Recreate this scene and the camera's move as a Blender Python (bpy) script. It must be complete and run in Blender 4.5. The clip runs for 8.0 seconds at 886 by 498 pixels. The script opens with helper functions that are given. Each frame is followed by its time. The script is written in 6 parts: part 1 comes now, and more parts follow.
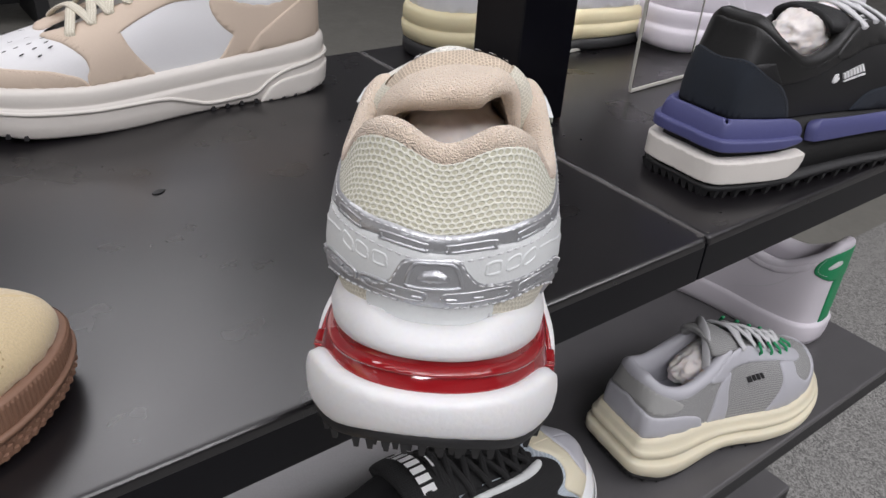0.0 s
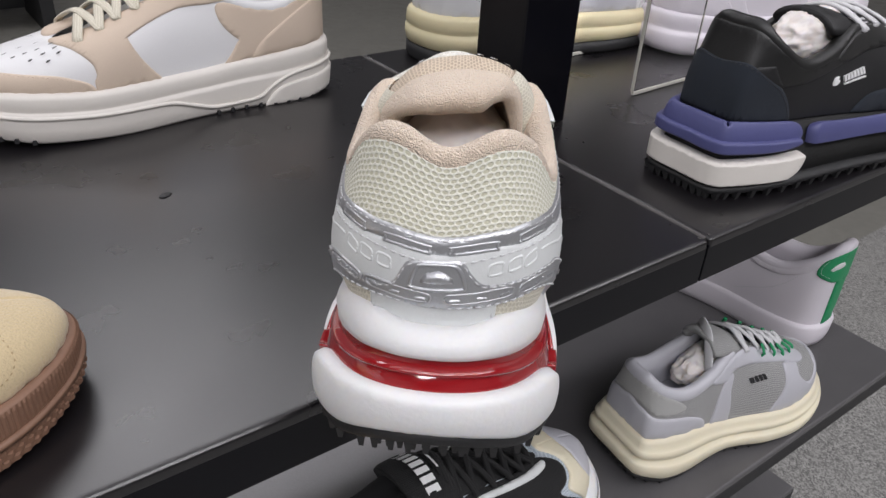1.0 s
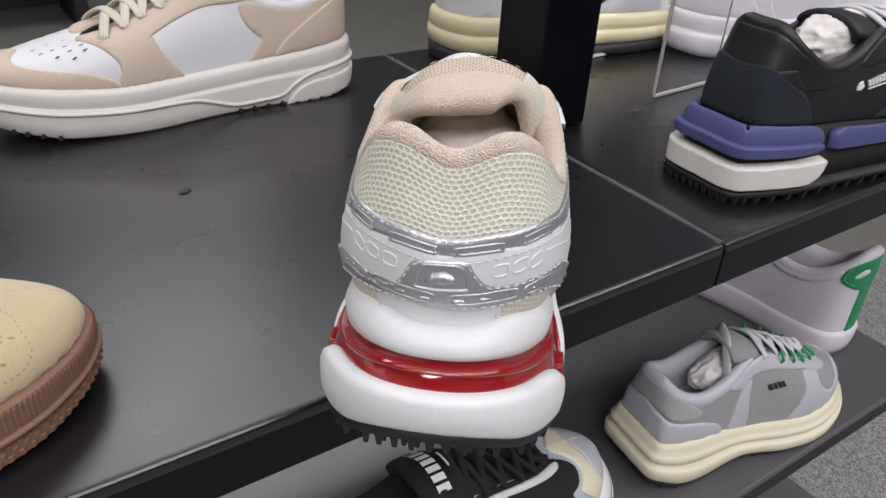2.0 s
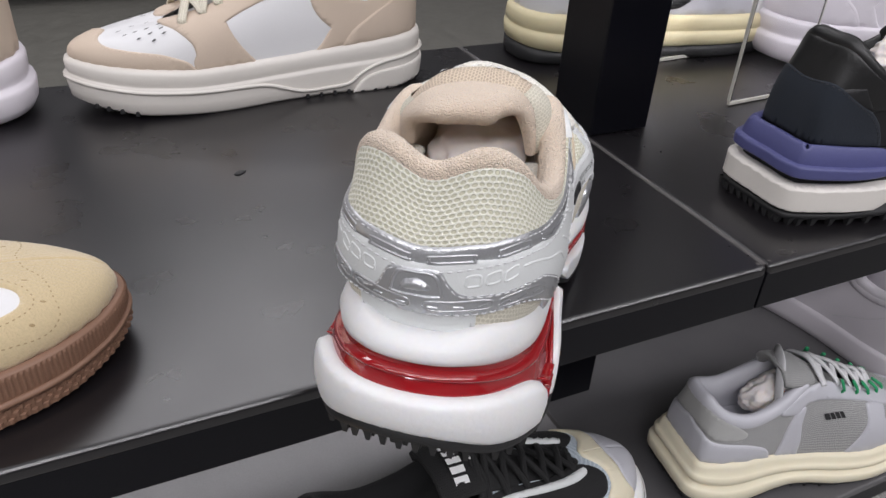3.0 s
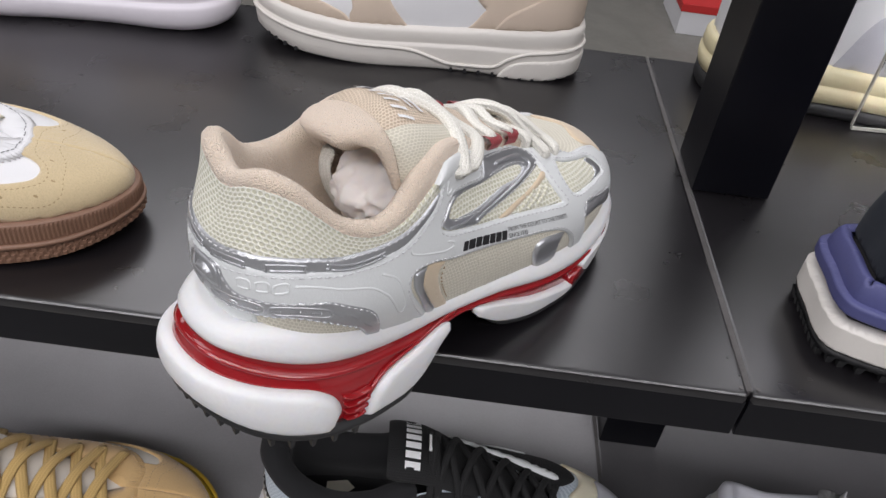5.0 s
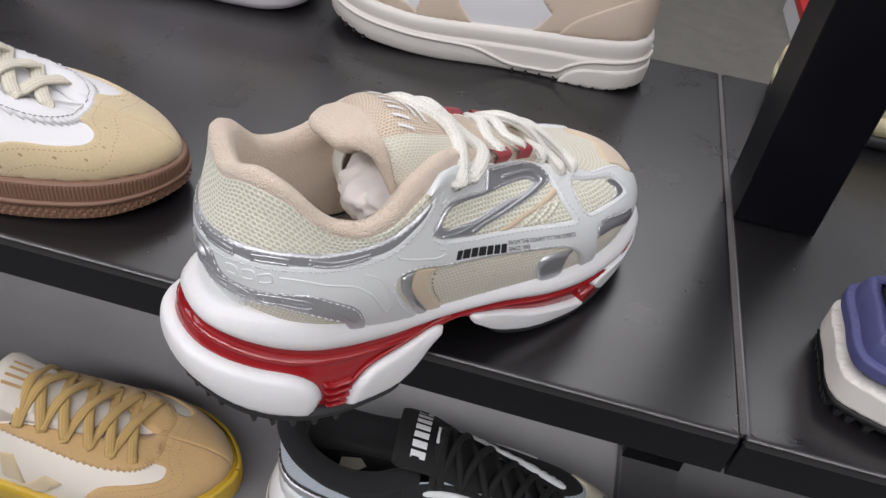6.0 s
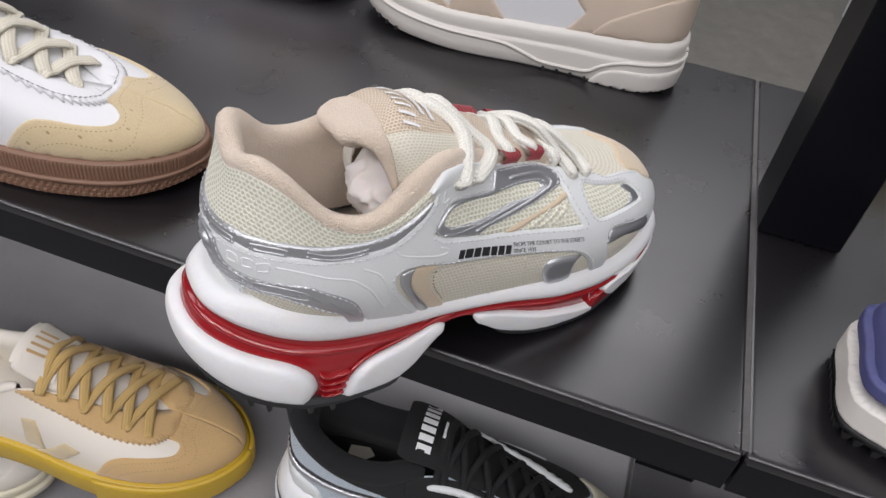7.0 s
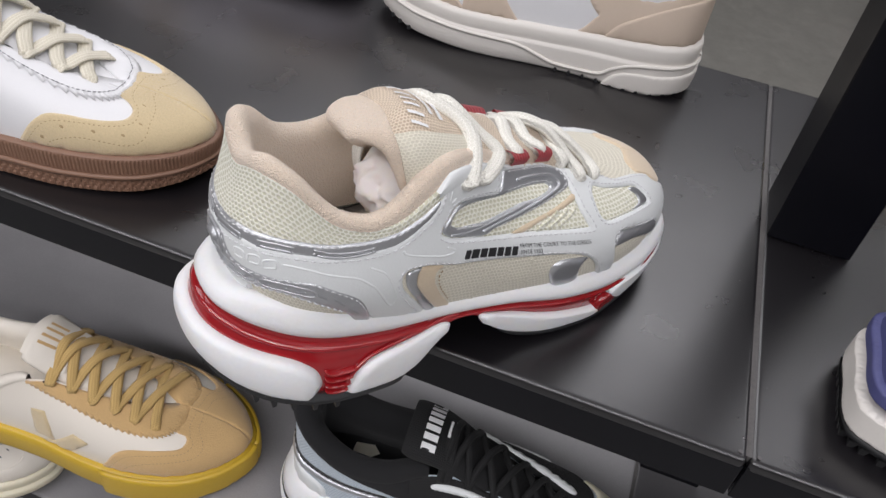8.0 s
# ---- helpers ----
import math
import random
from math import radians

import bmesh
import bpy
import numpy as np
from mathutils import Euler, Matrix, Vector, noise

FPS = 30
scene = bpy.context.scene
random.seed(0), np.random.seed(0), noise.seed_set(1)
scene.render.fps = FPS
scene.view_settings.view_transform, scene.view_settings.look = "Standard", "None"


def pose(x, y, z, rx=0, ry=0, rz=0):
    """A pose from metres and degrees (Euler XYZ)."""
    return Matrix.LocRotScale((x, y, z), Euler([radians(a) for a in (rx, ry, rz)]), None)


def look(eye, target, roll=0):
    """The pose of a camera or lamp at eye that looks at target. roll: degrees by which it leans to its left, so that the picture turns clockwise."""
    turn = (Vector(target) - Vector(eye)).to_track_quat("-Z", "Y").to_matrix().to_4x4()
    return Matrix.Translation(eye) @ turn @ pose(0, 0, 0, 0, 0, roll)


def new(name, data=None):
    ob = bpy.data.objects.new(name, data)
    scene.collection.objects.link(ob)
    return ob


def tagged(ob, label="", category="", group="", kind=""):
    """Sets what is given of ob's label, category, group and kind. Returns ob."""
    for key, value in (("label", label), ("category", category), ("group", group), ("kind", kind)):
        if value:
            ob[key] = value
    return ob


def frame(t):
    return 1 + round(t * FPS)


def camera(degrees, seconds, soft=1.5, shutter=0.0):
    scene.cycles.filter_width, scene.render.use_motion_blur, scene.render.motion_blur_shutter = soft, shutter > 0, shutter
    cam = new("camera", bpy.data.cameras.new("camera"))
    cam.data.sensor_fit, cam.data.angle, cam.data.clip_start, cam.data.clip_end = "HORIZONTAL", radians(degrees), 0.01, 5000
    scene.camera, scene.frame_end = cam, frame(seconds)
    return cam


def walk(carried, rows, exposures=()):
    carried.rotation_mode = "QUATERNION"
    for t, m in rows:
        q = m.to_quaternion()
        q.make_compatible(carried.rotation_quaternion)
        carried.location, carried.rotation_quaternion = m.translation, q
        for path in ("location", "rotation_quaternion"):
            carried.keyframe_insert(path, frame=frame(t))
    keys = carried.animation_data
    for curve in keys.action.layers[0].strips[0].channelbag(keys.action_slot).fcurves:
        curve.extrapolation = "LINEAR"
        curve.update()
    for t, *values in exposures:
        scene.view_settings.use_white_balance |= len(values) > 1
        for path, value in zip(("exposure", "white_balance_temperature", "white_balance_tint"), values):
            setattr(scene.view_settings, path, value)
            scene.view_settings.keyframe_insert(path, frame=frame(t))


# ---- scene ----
cam = camera(61.3, 8.0)
PATH = [
    (0, (-0.344, -0.197, 0.204), (0.712, 1.146, -0.835), 4.0),
    (0.5, (-0.346, -0.198, 0.205), (0.708, 1.148, -0.832), 3.8),
    (1, (-0.346, -0.2, 0.206), (0.703, 1.152, -0.828), 3.7),
    (2.5, (-0.333, -0.212, 0.211), (0.573, 1.224, -0.846), 3.5),
    (3, (-0.311, -0.224, 0.219), (0.445, 1.274, -0.869), 3.5),
    (3.5, (-0.27, -0.234, 0.225), (0.297, 1.323, -0.895), 3.9),
    (4, (-0.224, -0.244, 0.235), (0.128, 1.345, -0.927), 4.8),
    (5.3, (-0.136, -0.245, 0.265), (-0.231, 1.302, -0.999), 7.7),
    (5.5, (-0.128, -0.243, 0.269), (-0.272, 1.292, -1.006), 7.9),
    (6, (-0.115, -0.239, 0.275), (-0.349, 1.259, -1.029), 8.5),
    (6.5, (-0.104, -0.237, 0.279), (-0.398, 1.233, -1.045), 8.9),
    (7, (-0.101, -0.233, 0.279), (-0.431, 1.22, -1.054), 9.0),
    (7.5, (-0.101, -0.231, 0.28), (-0.449, 1.214, -1.057), 9.2),
    (8, (-0.099, -0.233, 0.28), (-0.457, 1.21, -1.058), 9.3),
]
walk(cam, [(t, look(eye, target, roll)) for t, eye, target, roll in PATH])

# ---- light: a shop with bright ceiling panels ----
from mathutils import geometry

CEIL, FLOOR = 2.1, -0.66
LOW, BASE = -0.265, -0.535          # tops of the lower shelves; the upper shelf's top is z = 0
world = bpy.data.worlds.new("world")
scene.world = world
world.use_nodes = True
world.node_tree.nodes["Background"].inputs["Color"].default_value = (0.8, 0.85, 0.9, 1)
world.node_tree.nodes["Background"].inputs["Strength"].default_value = 0.05
scene.view_settings.exposure = -0.25


def area(x, y, sx, sy, watts, color=(0.975, 0.955, 1.0)):
    lamp = bpy.data.lights.new("ceiling_lamp", "AREA")
    lamp.shape, lamp.size, lamp.size_y, lamp.energy, lamp.color = "RECTANGLE", sx, sy, watts, color
    ob = new("ceiling_lamp", lamp)
    ob.matrix_world = look((x, y, CEIL - 0.03), (x, y, 0))
    return ob


for lx in (-2.4, -1.2, 0.0, 1.2, 2.4):
    side = 1.4 if lx < -1 else 1.05 if lx > 1 else 1.0
    for ly, watts in ((-2.0, 23.0 * side), (-0.7, 7.0 * side), (0.5, 4.0)):
        area(lx, ly, 0.95, 0.5, watts)
for lx, ly, deep, watts in ((-2.2, 2.1, 0.8, 6.0), (-1.1, 2.1, 0.8, 20.0), (0.0, 2.1, 0.8, 15.0), (0.35, 3.0, 0.7, 8.0), (1.1, 1.9, 0.6, 10.0)):
    area(lx, ly, 1.0, deep, watts)


# ---- materials ----
def mat(name, color, rough=0.5, metal=0.0, bump=0.0, scale=400.0, vary=0.06, coat=0.0, stain=0.0, sheen=0.0, detail=3.0, soft_light=0.0):
    """A surface with grain: colour varied at two scales, bump of the given strength at a fine scale."""
    m = bpy.data.materials.new(name)
    m.use_nodes = True
    nt = m.node_tree
    b = nt.nodes["Principled BSDF"]
    b.inputs["Roughness"].default_value, b.inputs["Metallic"].default_value = rough, metal
    b.inputs["Coat Weight"].default_value, b.inputs["Coat Roughness"].default_value = coat, 0.04
    b.inputs["Sheen Weight"].default_value = sheen
    b.inputs["Subsurface Weight"].default_value = soft_light
    b.inputs["Subsurface Radius"].default_value = (0.004, 0.003, 0.002)
    co = nt.nodes.new("ShaderNodeTexCoord")
    fine, wide = nt.nodes.new("ShaderNodeTexNoise"), nt.nodes.new("ShaderNodeTexNoise")
    fine.inputs["Scale"].default_value, fine.inputs["Detail"].default_value = scale, detail
    wide.inputs["Scale"].default_value, wide.inputs["Detail"].default_value = 22.0, 4.0
    for n in (fine, wide):
        nt.links.new(co.outputs["Object"], n.inputs["Vector"])
    ramp = nt.nodes.new("ShaderNodeMapRange")
    ramp.inputs["To Min"].default_value, ramp.inputs["To Max"].default_value = 1 - vary, 1 + vary
    add = nt.nodes.new("ShaderNodeMath")
    add.operation = "ADD"
    nt.links.new(fine.outputs["Fac"], add.inputs[0])
    nt.links.new(wide.outputs["Fac"], add.inputs[1])
    nt.links.new(add.outputs[0], ramp.inputs["Value"])
    ramp.inputs["From Min"].default_value, ramp.inputs["From Max"].default_value = 0.6, 1.4
    mul = nt.nodes.new("ShaderNodeVectorMath")
    mul.operation = "SCALE"
    mul.inputs[0].default_value = color
    nt.links.new(ramp.outputs[0], mul.inputs["Scale"])
    nt.links.new(mul.outputs[0], b.inputs["Base Color"])
    if stain:
        rr = nt.nodes.new("ShaderNodeMapRange")
        rr.inputs["From Min"].default_value, rr.inputs["From Max"].default_value = 0.35, 0.7
        rr.inputs["To Min"].default_value, rr.inputs["To Max"].default_value = rough - stain, rough + stain
        nt.links.new(wide.outputs["Fac"], rr.inputs["Value"])
        nt.links.new(rr.outputs[0], b.inputs["Roughness"])
    if bump:
        bp = nt.nodes.new("ShaderNodeBump")
        bp.inputs["Strength"].default_value, bp.inputs["Distance"].default_value = bump, 0.0006
        nt.links.new(fine.outputs["Fac"], bp.inputs["Height"])
        nt.links.new(bp.outputs[0], b.inputs["Normal"])
    return m


def weave(name, color, hole, size_u, size_v, depth=0.8, rough=0.8, hexed=True, fill=0.5, soft=0.35, sheen=0.15):
    """A knitted or woven cloth on the UV map in metres: rows of holes or of raised stitches, every other row shifted."""
    m = bpy.data.materials.new(name)
    m.use_nodes = True
    nt = m.node_tree
    b = nt.nodes["Principled BSDF"]
    b.inputs["Roughness"].default_value, b.inputs["Sheen Weight"].default_value = rough, sheen
    uv = nt.nodes.new("ShaderNodeUVMap")
    sep = nt.nodes.new("ShaderNodeSeparateXYZ")
    # the rows wander a little, as a soft cloth does
    nz = nt.nodes.new("ShaderNodeTexNoise")
    nz.inputs["Scale"].default_value = 160.0
    nt.links.new(uv.outputs[0], nz.inputs["Vector"])
    warp = nt.nodes.new("ShaderNodeMixRGB")
    warp.blend_type = "LINEAR_LIGHT"
    warp.inputs[0].default_value = min(size_u, size_v) * 0.35
    nt.links.new(uv.outputs[0], warp.inputs[1])
    nt.links.new(nz.outputs["Color"], warp.inputs[2])
    nt.links.new(warp.outputs[0], sep.inputs[0])

    def mth(op, a, c=None):
        n = nt.nodes.new("ShaderNodeMath")
        n.operation = op
        for i, v in enumerate((a, c)):
            if v is None:
                continue
            if isinstance(v, (int, float)):
                n.inputs[i].default_value = v
            else:
                nt.links.new(v, n.inputs[i])
        return n.outputs[0]

    u, v = mth("DIVIDE", sep.outputs[0], size_u), mth("DIVIDE", sep.outputs[1], size_v)
    row = mth("FLOOR", v)
    if hexed:
        u = mth("ADD", u, mth("MULTIPLY", mth("MODULO", mth("ABSOLUTE", row), 2.0), 0.5))
    fu = mth("SUBTRACT", mth("FRACT", u), 0.5)
    fv = mth("SUBTRACT", mth("FRACT", v), 0.5)
    d = mth("SQRT", mth("ADD", mth("POWER", mth("ABSOLUTE", fu), 2.0), mth("POWER", mth("ABSOLUTE", fv), 2.0)))
    rise = nt.nodes.new("ShaderNodeMapRange")
    rise.interpolation_type = "SMOOTHSTEP"
    rise.inputs["From Min"].default_value, rise.inputs["From Max"].default_value = fill * (1 - soft), fill
    nt.links.new(d, rise.inputs["Value"])
    grain = nt.nodes.new("ShaderNodeTexNoise")
    grain.inputs["Scale"].default_value, grain.inputs["Detail"].default_value = 2500.0, 2.0
    nt.links.new(uv.outputs[0], grain.inputs["Vector"])
    height = mth("ADD", rise.outputs[0], mth("MULTIPLY", grain.outputs["Fac"], 0.35))
    mix = nt.nodes.new("ShaderNodeMixRGB")
    mix.inputs[1].default_value, mix.inputs[2].default_value = (*hole, 1), (*color, 1)
    nt.links.new(rise.outputs[0], mix.inputs[0])
    shade = nt.nodes.new("ShaderNodeMixRGB")
    shade.blend_type, shade.inputs[0].default_value = "OVERLAY", 0.25
    nt.links.new(mix.outputs[0], shade.inputs[1])
    nt.links.new(grain.outputs["Fac"], shade.inputs[2])
    nt.links.new(shade.outputs[0], b.inputs["Base Color"])
    bp = nt.nodes.new("ShaderNodeBump")
    bp.inputs["Strength"].default_value, bp.inputs["Distance"].default_value = depth, min(size_u, size_v) * 0.3
    nt.links.new(height, bp.inputs["Height"])
    nt.links.new(bp.outputs[0], b.inputs["Normal"])
    return m


def terry(name, color, scale=900.0, depth=0.9):
    """Looped towelling: small soft knots."""
    m = mat(name, color, 0.95, bump=0.3, scale=scale, vary=0.12, sheen=0.4)
    nt = m.node_tree
    vo = nt.nodes.new("ShaderNodeTexVoronoi")
    vo.inputs["Scale"].default_value = scale
    co = nt.nodes.new("ShaderNodeTexCoord")
    nt.links.new(co.outputs["Object"], vo.inputs["Vector"])
    bp = nt.nodes.new("ShaderNodeBump")
    bp.invert = True
    bp.inputs["Strength"].default_value, bp.inputs["Distance"].default_value = depth, 0.0012
    nt.links.new(vo.outputs["Distance"], bp.inputs["Height"])
    nt.links.new(bp.outputs[0], nt.nodes["Principled BSDF"].inputs["Normal"])
    return m


def coated_steel():
    """Black powder-coated sheet: fine orange peel, pale specks of dust, hand marks in the gloss."""
    m = mat("black_powder_coat", (0.0075, 0.0066, 0.0078), 0.29, bump=0.05, scale=1300.0, vary=0.15, stain=0.02)
    nt = m.node_tree
    b = nt.nodes["Principled BSDF"]
    b.inputs["Specular IOR Level"].default_value = 0.85
    co = nt.nodes.new("ShaderNodeTexCoord")
    spots = nt.nodes.new("ShaderNodeTexVoronoi")
    spots.inputs["Scale"].default_value = 120.0
    nt.links.new(co.outputs["Object"], spots.inputs["Vector"])
    lim = nt.nodes.new("ShaderNodeMapRange")
    lim.inputs["From Min"].default_value, lim.inputs["From Max"].default_value = 0.050, 0.03
    nt.links.new(spots.outputs["Distance"], lim.inputs["Value"])
    pick = nt.nodes.new("ShaderNodeMapRange")
    pick.inputs["From Min"].default_value, pick.inputs["From Max"].default_value = 0.72, 0.95
    nt.links.new(spots.outputs["Color"], pick.inputs["Value"])
    mulm = nt.nodes.new("ShaderNodeMath")
    mulm.operation = "MULTIPLY"
    nt.links.new(lim.outputs[0], mulm.inputs[0])
    nt.links.new(pick.outputs[0], mulm.inputs[1])
    mix = nt.nodes.new("ShaderNodeMixRGB")
    mix.inputs[2].default_value = (0.6, 0.58, 0.56, 1)
    old = b.inputs["Base Color"].links[0].from_socket
    nt.links.new(old, mix.inputs[1])
    nt.links.new(mulm.outputs[0], mix.inputs[0])
    nt.links.new(mix.outputs[0], b.inputs["Base Color"])
    return m


def terrazzo(name, base, chips, scale):
    m = mat(name, base, 0.3, bump=0.0, scale=300.0, vary=0.1, stain=0.08)
    nt = m.node_tree
    b = nt.nodes["Principled BSDF"]
    co = nt.nodes.new("ShaderNodeTexCoord")
    vo = nt.nodes.new("ShaderNodeTexVoronoi")
    vo.inputs["Scale"].default_value = scale
    nt.links.new(co.outputs["Object"], vo.inputs["Vector"])
    hsv = nt.nodes.new("ShaderNodeRGBToBW")
    nt.links.new(vo.outputs["Color"], hsv.inputs[0])
    r = nt.nodes.new("ShaderNodeValToRGB")
    r.color_ramp.elements[0].color, r.color_ramp.elements[1].color = (*chips[0], 1), (*chips[1], 1)
    r.color_ramp.elements[0].position, r.color_ramp.elements[1].position = 0.25, 0.75
    nt.links.new(hsv.outputs[0], r.inputs[0])
    nt.links.new(r.outputs[0], b.inputs["Base Color"])
    return m


def clear(name, color=(1, 1, 1), rough=0.02, ior=1.49):
    m = bpy.data.materials.new(name)
    m.use_nodes = True
    b = m.node_tree.nodes["Principled BSDF"]
    b.inputs["Base Color"].default_value = (*color, 1)
    b.inputs["Transmission Weight"].default_value, b.inputs["Roughness"].default_value, b.inputs["IOR"].default_value = 1.0, rough, ior
    return m


STEEL = coated_steel()
# Same black steel, darkened: shade put into the colour of flanges and posts.
SHADESTEEL = mat("black_steel_shaded", (0.0035, 0.0035, 0.0055), 0.34, bump=0.1, scale=1300.0, vary=0.15)
SHADESTEEL.node_tree.nodes["Principled BSDF"].inputs["Specular IOR Level"].default_value = 0.22
# Lower boards' black steel, greyed: the light they mirror is put into the colour.
PARTLITSTEEL = mat("black_steel_part_lit", (0.105, 0.102, 0.105), 0.34, bump=0.12, scale=1300.0, vary=0.12, stain=0.03)
LITSTEEL = mat("black_steel_lit", (0.27, 0.262, 0.268), 0.36, bump=0.12, scale=1300.0, vary=0.12, stain=0.03)
SEAM = mat("worn_joint", (0.085, 0.08, 0.078), 0.45, bump=0.2, scale=500, vary=0.3)
TERRAZZO = terrazzo("terrazzo", (0.2, 0.2, 0.2), ((0.13, 0.128, 0.123), (0.33, 0.325, 0.31)), 430.0)
BACKFLOOR = mat("back_floor_grey", (0.165, 0.160, 0.142), 0.42, bump=0.02, scale=60, vary=0.10, stain=0.08)
WALL = mat("wall_paint", (0.72, 0.71, 0.69), 0.7, bump=0.05, scale=120, vary=0.03)
DARKWALL = mat("dark_wall_paint", (0.16, 0.16, 0.165), 0.7, bump=0.05, scale=120, vary=0.05)
CEILING = mat("ceiling_paint", (0.38, 0.38, 0.38), 0.8, bump=0.05, scale=120, vary=0.03)
ACRYLIC = clear("acrylic")
FOAM = mat("white_midsole_foam", (0.80, 0.80, 0.80), 0.42, bump=0.22, scale=520, vary=0.02, soft_light=0.15)
RED = mat("red_gloss_plastic", (0.30, 0.009, 0.013), 0.11, bump=0.35, scale=70, vary=0.10, coat=1.0)
RUBBER = mat("black_rubber", (0.018, 0.018, 0.019), 0.55, bump=0.2, scale=800, vary=0.1)
SILVER = mat("silver_leather", (0.56, 0.57, 0.59), 0.34, metal=0.78, bump=0.18, scale=1600, vary=0.02)
LEATHER = mat("white_leather", (0.74, 0.76, 0.755), 0.40, bump=0.15, scale=1200, vary=0.02)
THREAD = mat("white_thread", (0.62, 0.62, 0.63), 0.8, vary=0.05)
GREYTHREAD = mat("grey_thread", (0.22, 0.22, 0.23), 0.9, vary=0.05)
HEXMESH = weave("cream_honeycomb_mesh", (0.90, 0.89, 0.78), (0.64, 0.62, 0.47), 0.0024, 0.0016, depth=0.8, fill=0.47, soft=0.38)
FINEMESH = weave("cream_fine_mesh", (0.80, 0.76, 0.64), (0.64, 0.60, 0.49), 0.0017, 0.0012, depth=0.6, fill=0.5)
TONGUEMESH = weave("beige_knit", (0.78, 0.66, 0.52), (0.52, 0.41, 0.30), 0.0014, 0.0012, depth=0.9, fill=0.48)
SUEDETHREAD = mat("suede_thread", (0.36, 0.26, 0.14), 0.9)
TERRY = terry("beige_terry", (0.92, 0.76, 0.60), 1700.0, 0.9)
TAN = mat("tan_suede", (0.64, 0.52, 0.37), 0.9, bump=0.4, scale=1500, vary=0.08, sheen=0.3)
LACE = weave("white_lace_braid", (0.92, 0.90, 0.83), (0.80, 0.78, 0.70), 0.0016, 0.0014, depth=0.8, fill=0.55)
REDWEB = weave("red_webbing", (0.40, 0.03, 0.04), (0.20, 0.010, 0.014), 0.0400, 0.0017, depth=0.8, hexed=False, fill=0.5)
PAPER = mat("tissue_paper", (0.80, 0.75, 0.72), 0.8, bump=0.3, scale=90, vary=0.04, soft_light=0.2)
INK = mat("black_print", (0.02, 0.02, 0.022), 0.5)
WHITEINK = mat("white_print", (0.8, 0.8, 0.8), 0.6)
PALERUBBER = mat("translucent_rubber", (0.62, 0.62, 0.60), 0.3, vary=0.05, soft_light=0.3)
DARKLINING = mat("black_lining", (0.010, 0.010, 0.011), 0.95, bump=0.4, scale=1500, vary=0.1, sheen=0.05)
BLACKKNIT = weave("black_knit", (0.013, 0.013, 0.0135), (0.006, 0.006, 0.0065), 0.0018, 0.0015, sheen=0.03)
BEIGELEATHER = mat("beige_nubuck", (0.62, 0.51, 0.41), 0.75, bump=0.15, scale=1400, vary=0.04)
WARMSOLE = mat("off_white_rubber", (0.75, 0.715, 0.665), 0.5, bump=0.06, scale=900, vary=0.02)
COURTWHITE = mat("court_white_leather", (0.74, 0.74, 0.75), 0.45, bump=0.1, scale=1200, vary=0.02)
SAND = mat("sand_suede", (0.60, 0.48, 0.29), 0.92, bump=0.9, scale=1000, vary=0.10, sheen=0.4)
GUM = mat("brown_gum_rubber", (0.23, 0.128, 0.083), 0.5, bump=0.15, scale=700, vary=0.08)
HONEY = mat("honey_suede", (0.58, 0.38, 0.17), 0.92, bump=0.8, scale=1100, vary=0.10, sheen=0.4)
HONEYLACE = weave("honey_lace_braid", (0.64, 0.44, 0.17), (0.52, 0.34, 0.12), 0.0016, 0.0014, depth=0.6, fill=0.55)
YELLOWSOLE = mat("yellow_gum_rubber", (0.55, 0.36, 0.03), 0.4, bump=0.05, scale=600, vary=0.05, soft_light=0.1)
CREAMLACE = weave("cream_lace_braid", (0.82, 0.78, 0.66), (0.66, 0.61, 0.49), 0.0017, 0.0014, depth=0.7, fill=0.55)
CANVAS = mat("off_white_leather", (0.76, 0.705, 0.62), 0.55, bump=0.12, scale=1200, vary=0.02)
BUTTERSOLE = mat("butter_rubber", (0.76, 0.68, 0.44), 0.5, bump=0.05, scale=700, vary=0.03, soft_light=0.1)
CREAMSOLE = mat("cream_rubber", (0.78, 0.72, 0.55), 0.5, bump=0.05, scale=700, vary=0.03, soft_light=0.1)
GREYSUEDE = mat("grey_suede", (0.38, 0.38, 0.37), 0.9, bump=0.35, scale=1600, vary=0.06, sheen=0.2)
GREYLEATHER = mat("pale_grey_leather", (0.52, 0.52, 0.56), 0.4, bump=0.1, scale=1100, vary=0.03)
GREYMESH = weave("grey_mesh", (0.44, 0.44, 0.43), (0.27, 0.27, 0.27), 0.0016, 0.0014)
GREEN = mat("green_leather", (0.02, 0.30, 0.12), 0.45, bump=0.1, scale=1100, vary=0.05)
LILACWHITE = mat("lilac_white_leather", (0.76, 0.72, 0.77), 0.4, bump=0.06, scale=1100, vary=0.02)
BLACKLEATHER = mat("black_smooth_leather", (0.012, 0.012, 0.012), 0.40, bump=0.15, scale=900, vary=0.1)
NAVYSUEDE = mat("navy_black_suede", (0.015, 0.020, 0.029), 0.95, bump=0.5, scale=1700, vary=0.25, sheen=0.04)
VIOLET = mat("violet_blue_rubber", (0.080, 0.085, 0.22), 0.5, bump=0.05, scale=700, vary=0.06)
SPECKLE = mat("speckled_black_foam", (0.016, 0.016, 0.016), 0.8, bump=0.6, scale=900, vary=0.5)
NYLON = mat("black_nylon", (0.011, 0.011, 0.012), 0.55, bump=0.2, scale=2200, vary=0.1)
ICEMESH = weave("ice_white_mesh", (0.66, 0.72, 0.77), (0.40, 0.47, 0.54), 0.0021, 0.0017)
EDGE = mat("frosted_edge", (0.50, 0.49, 0.44), 0.25, vary=0.03)
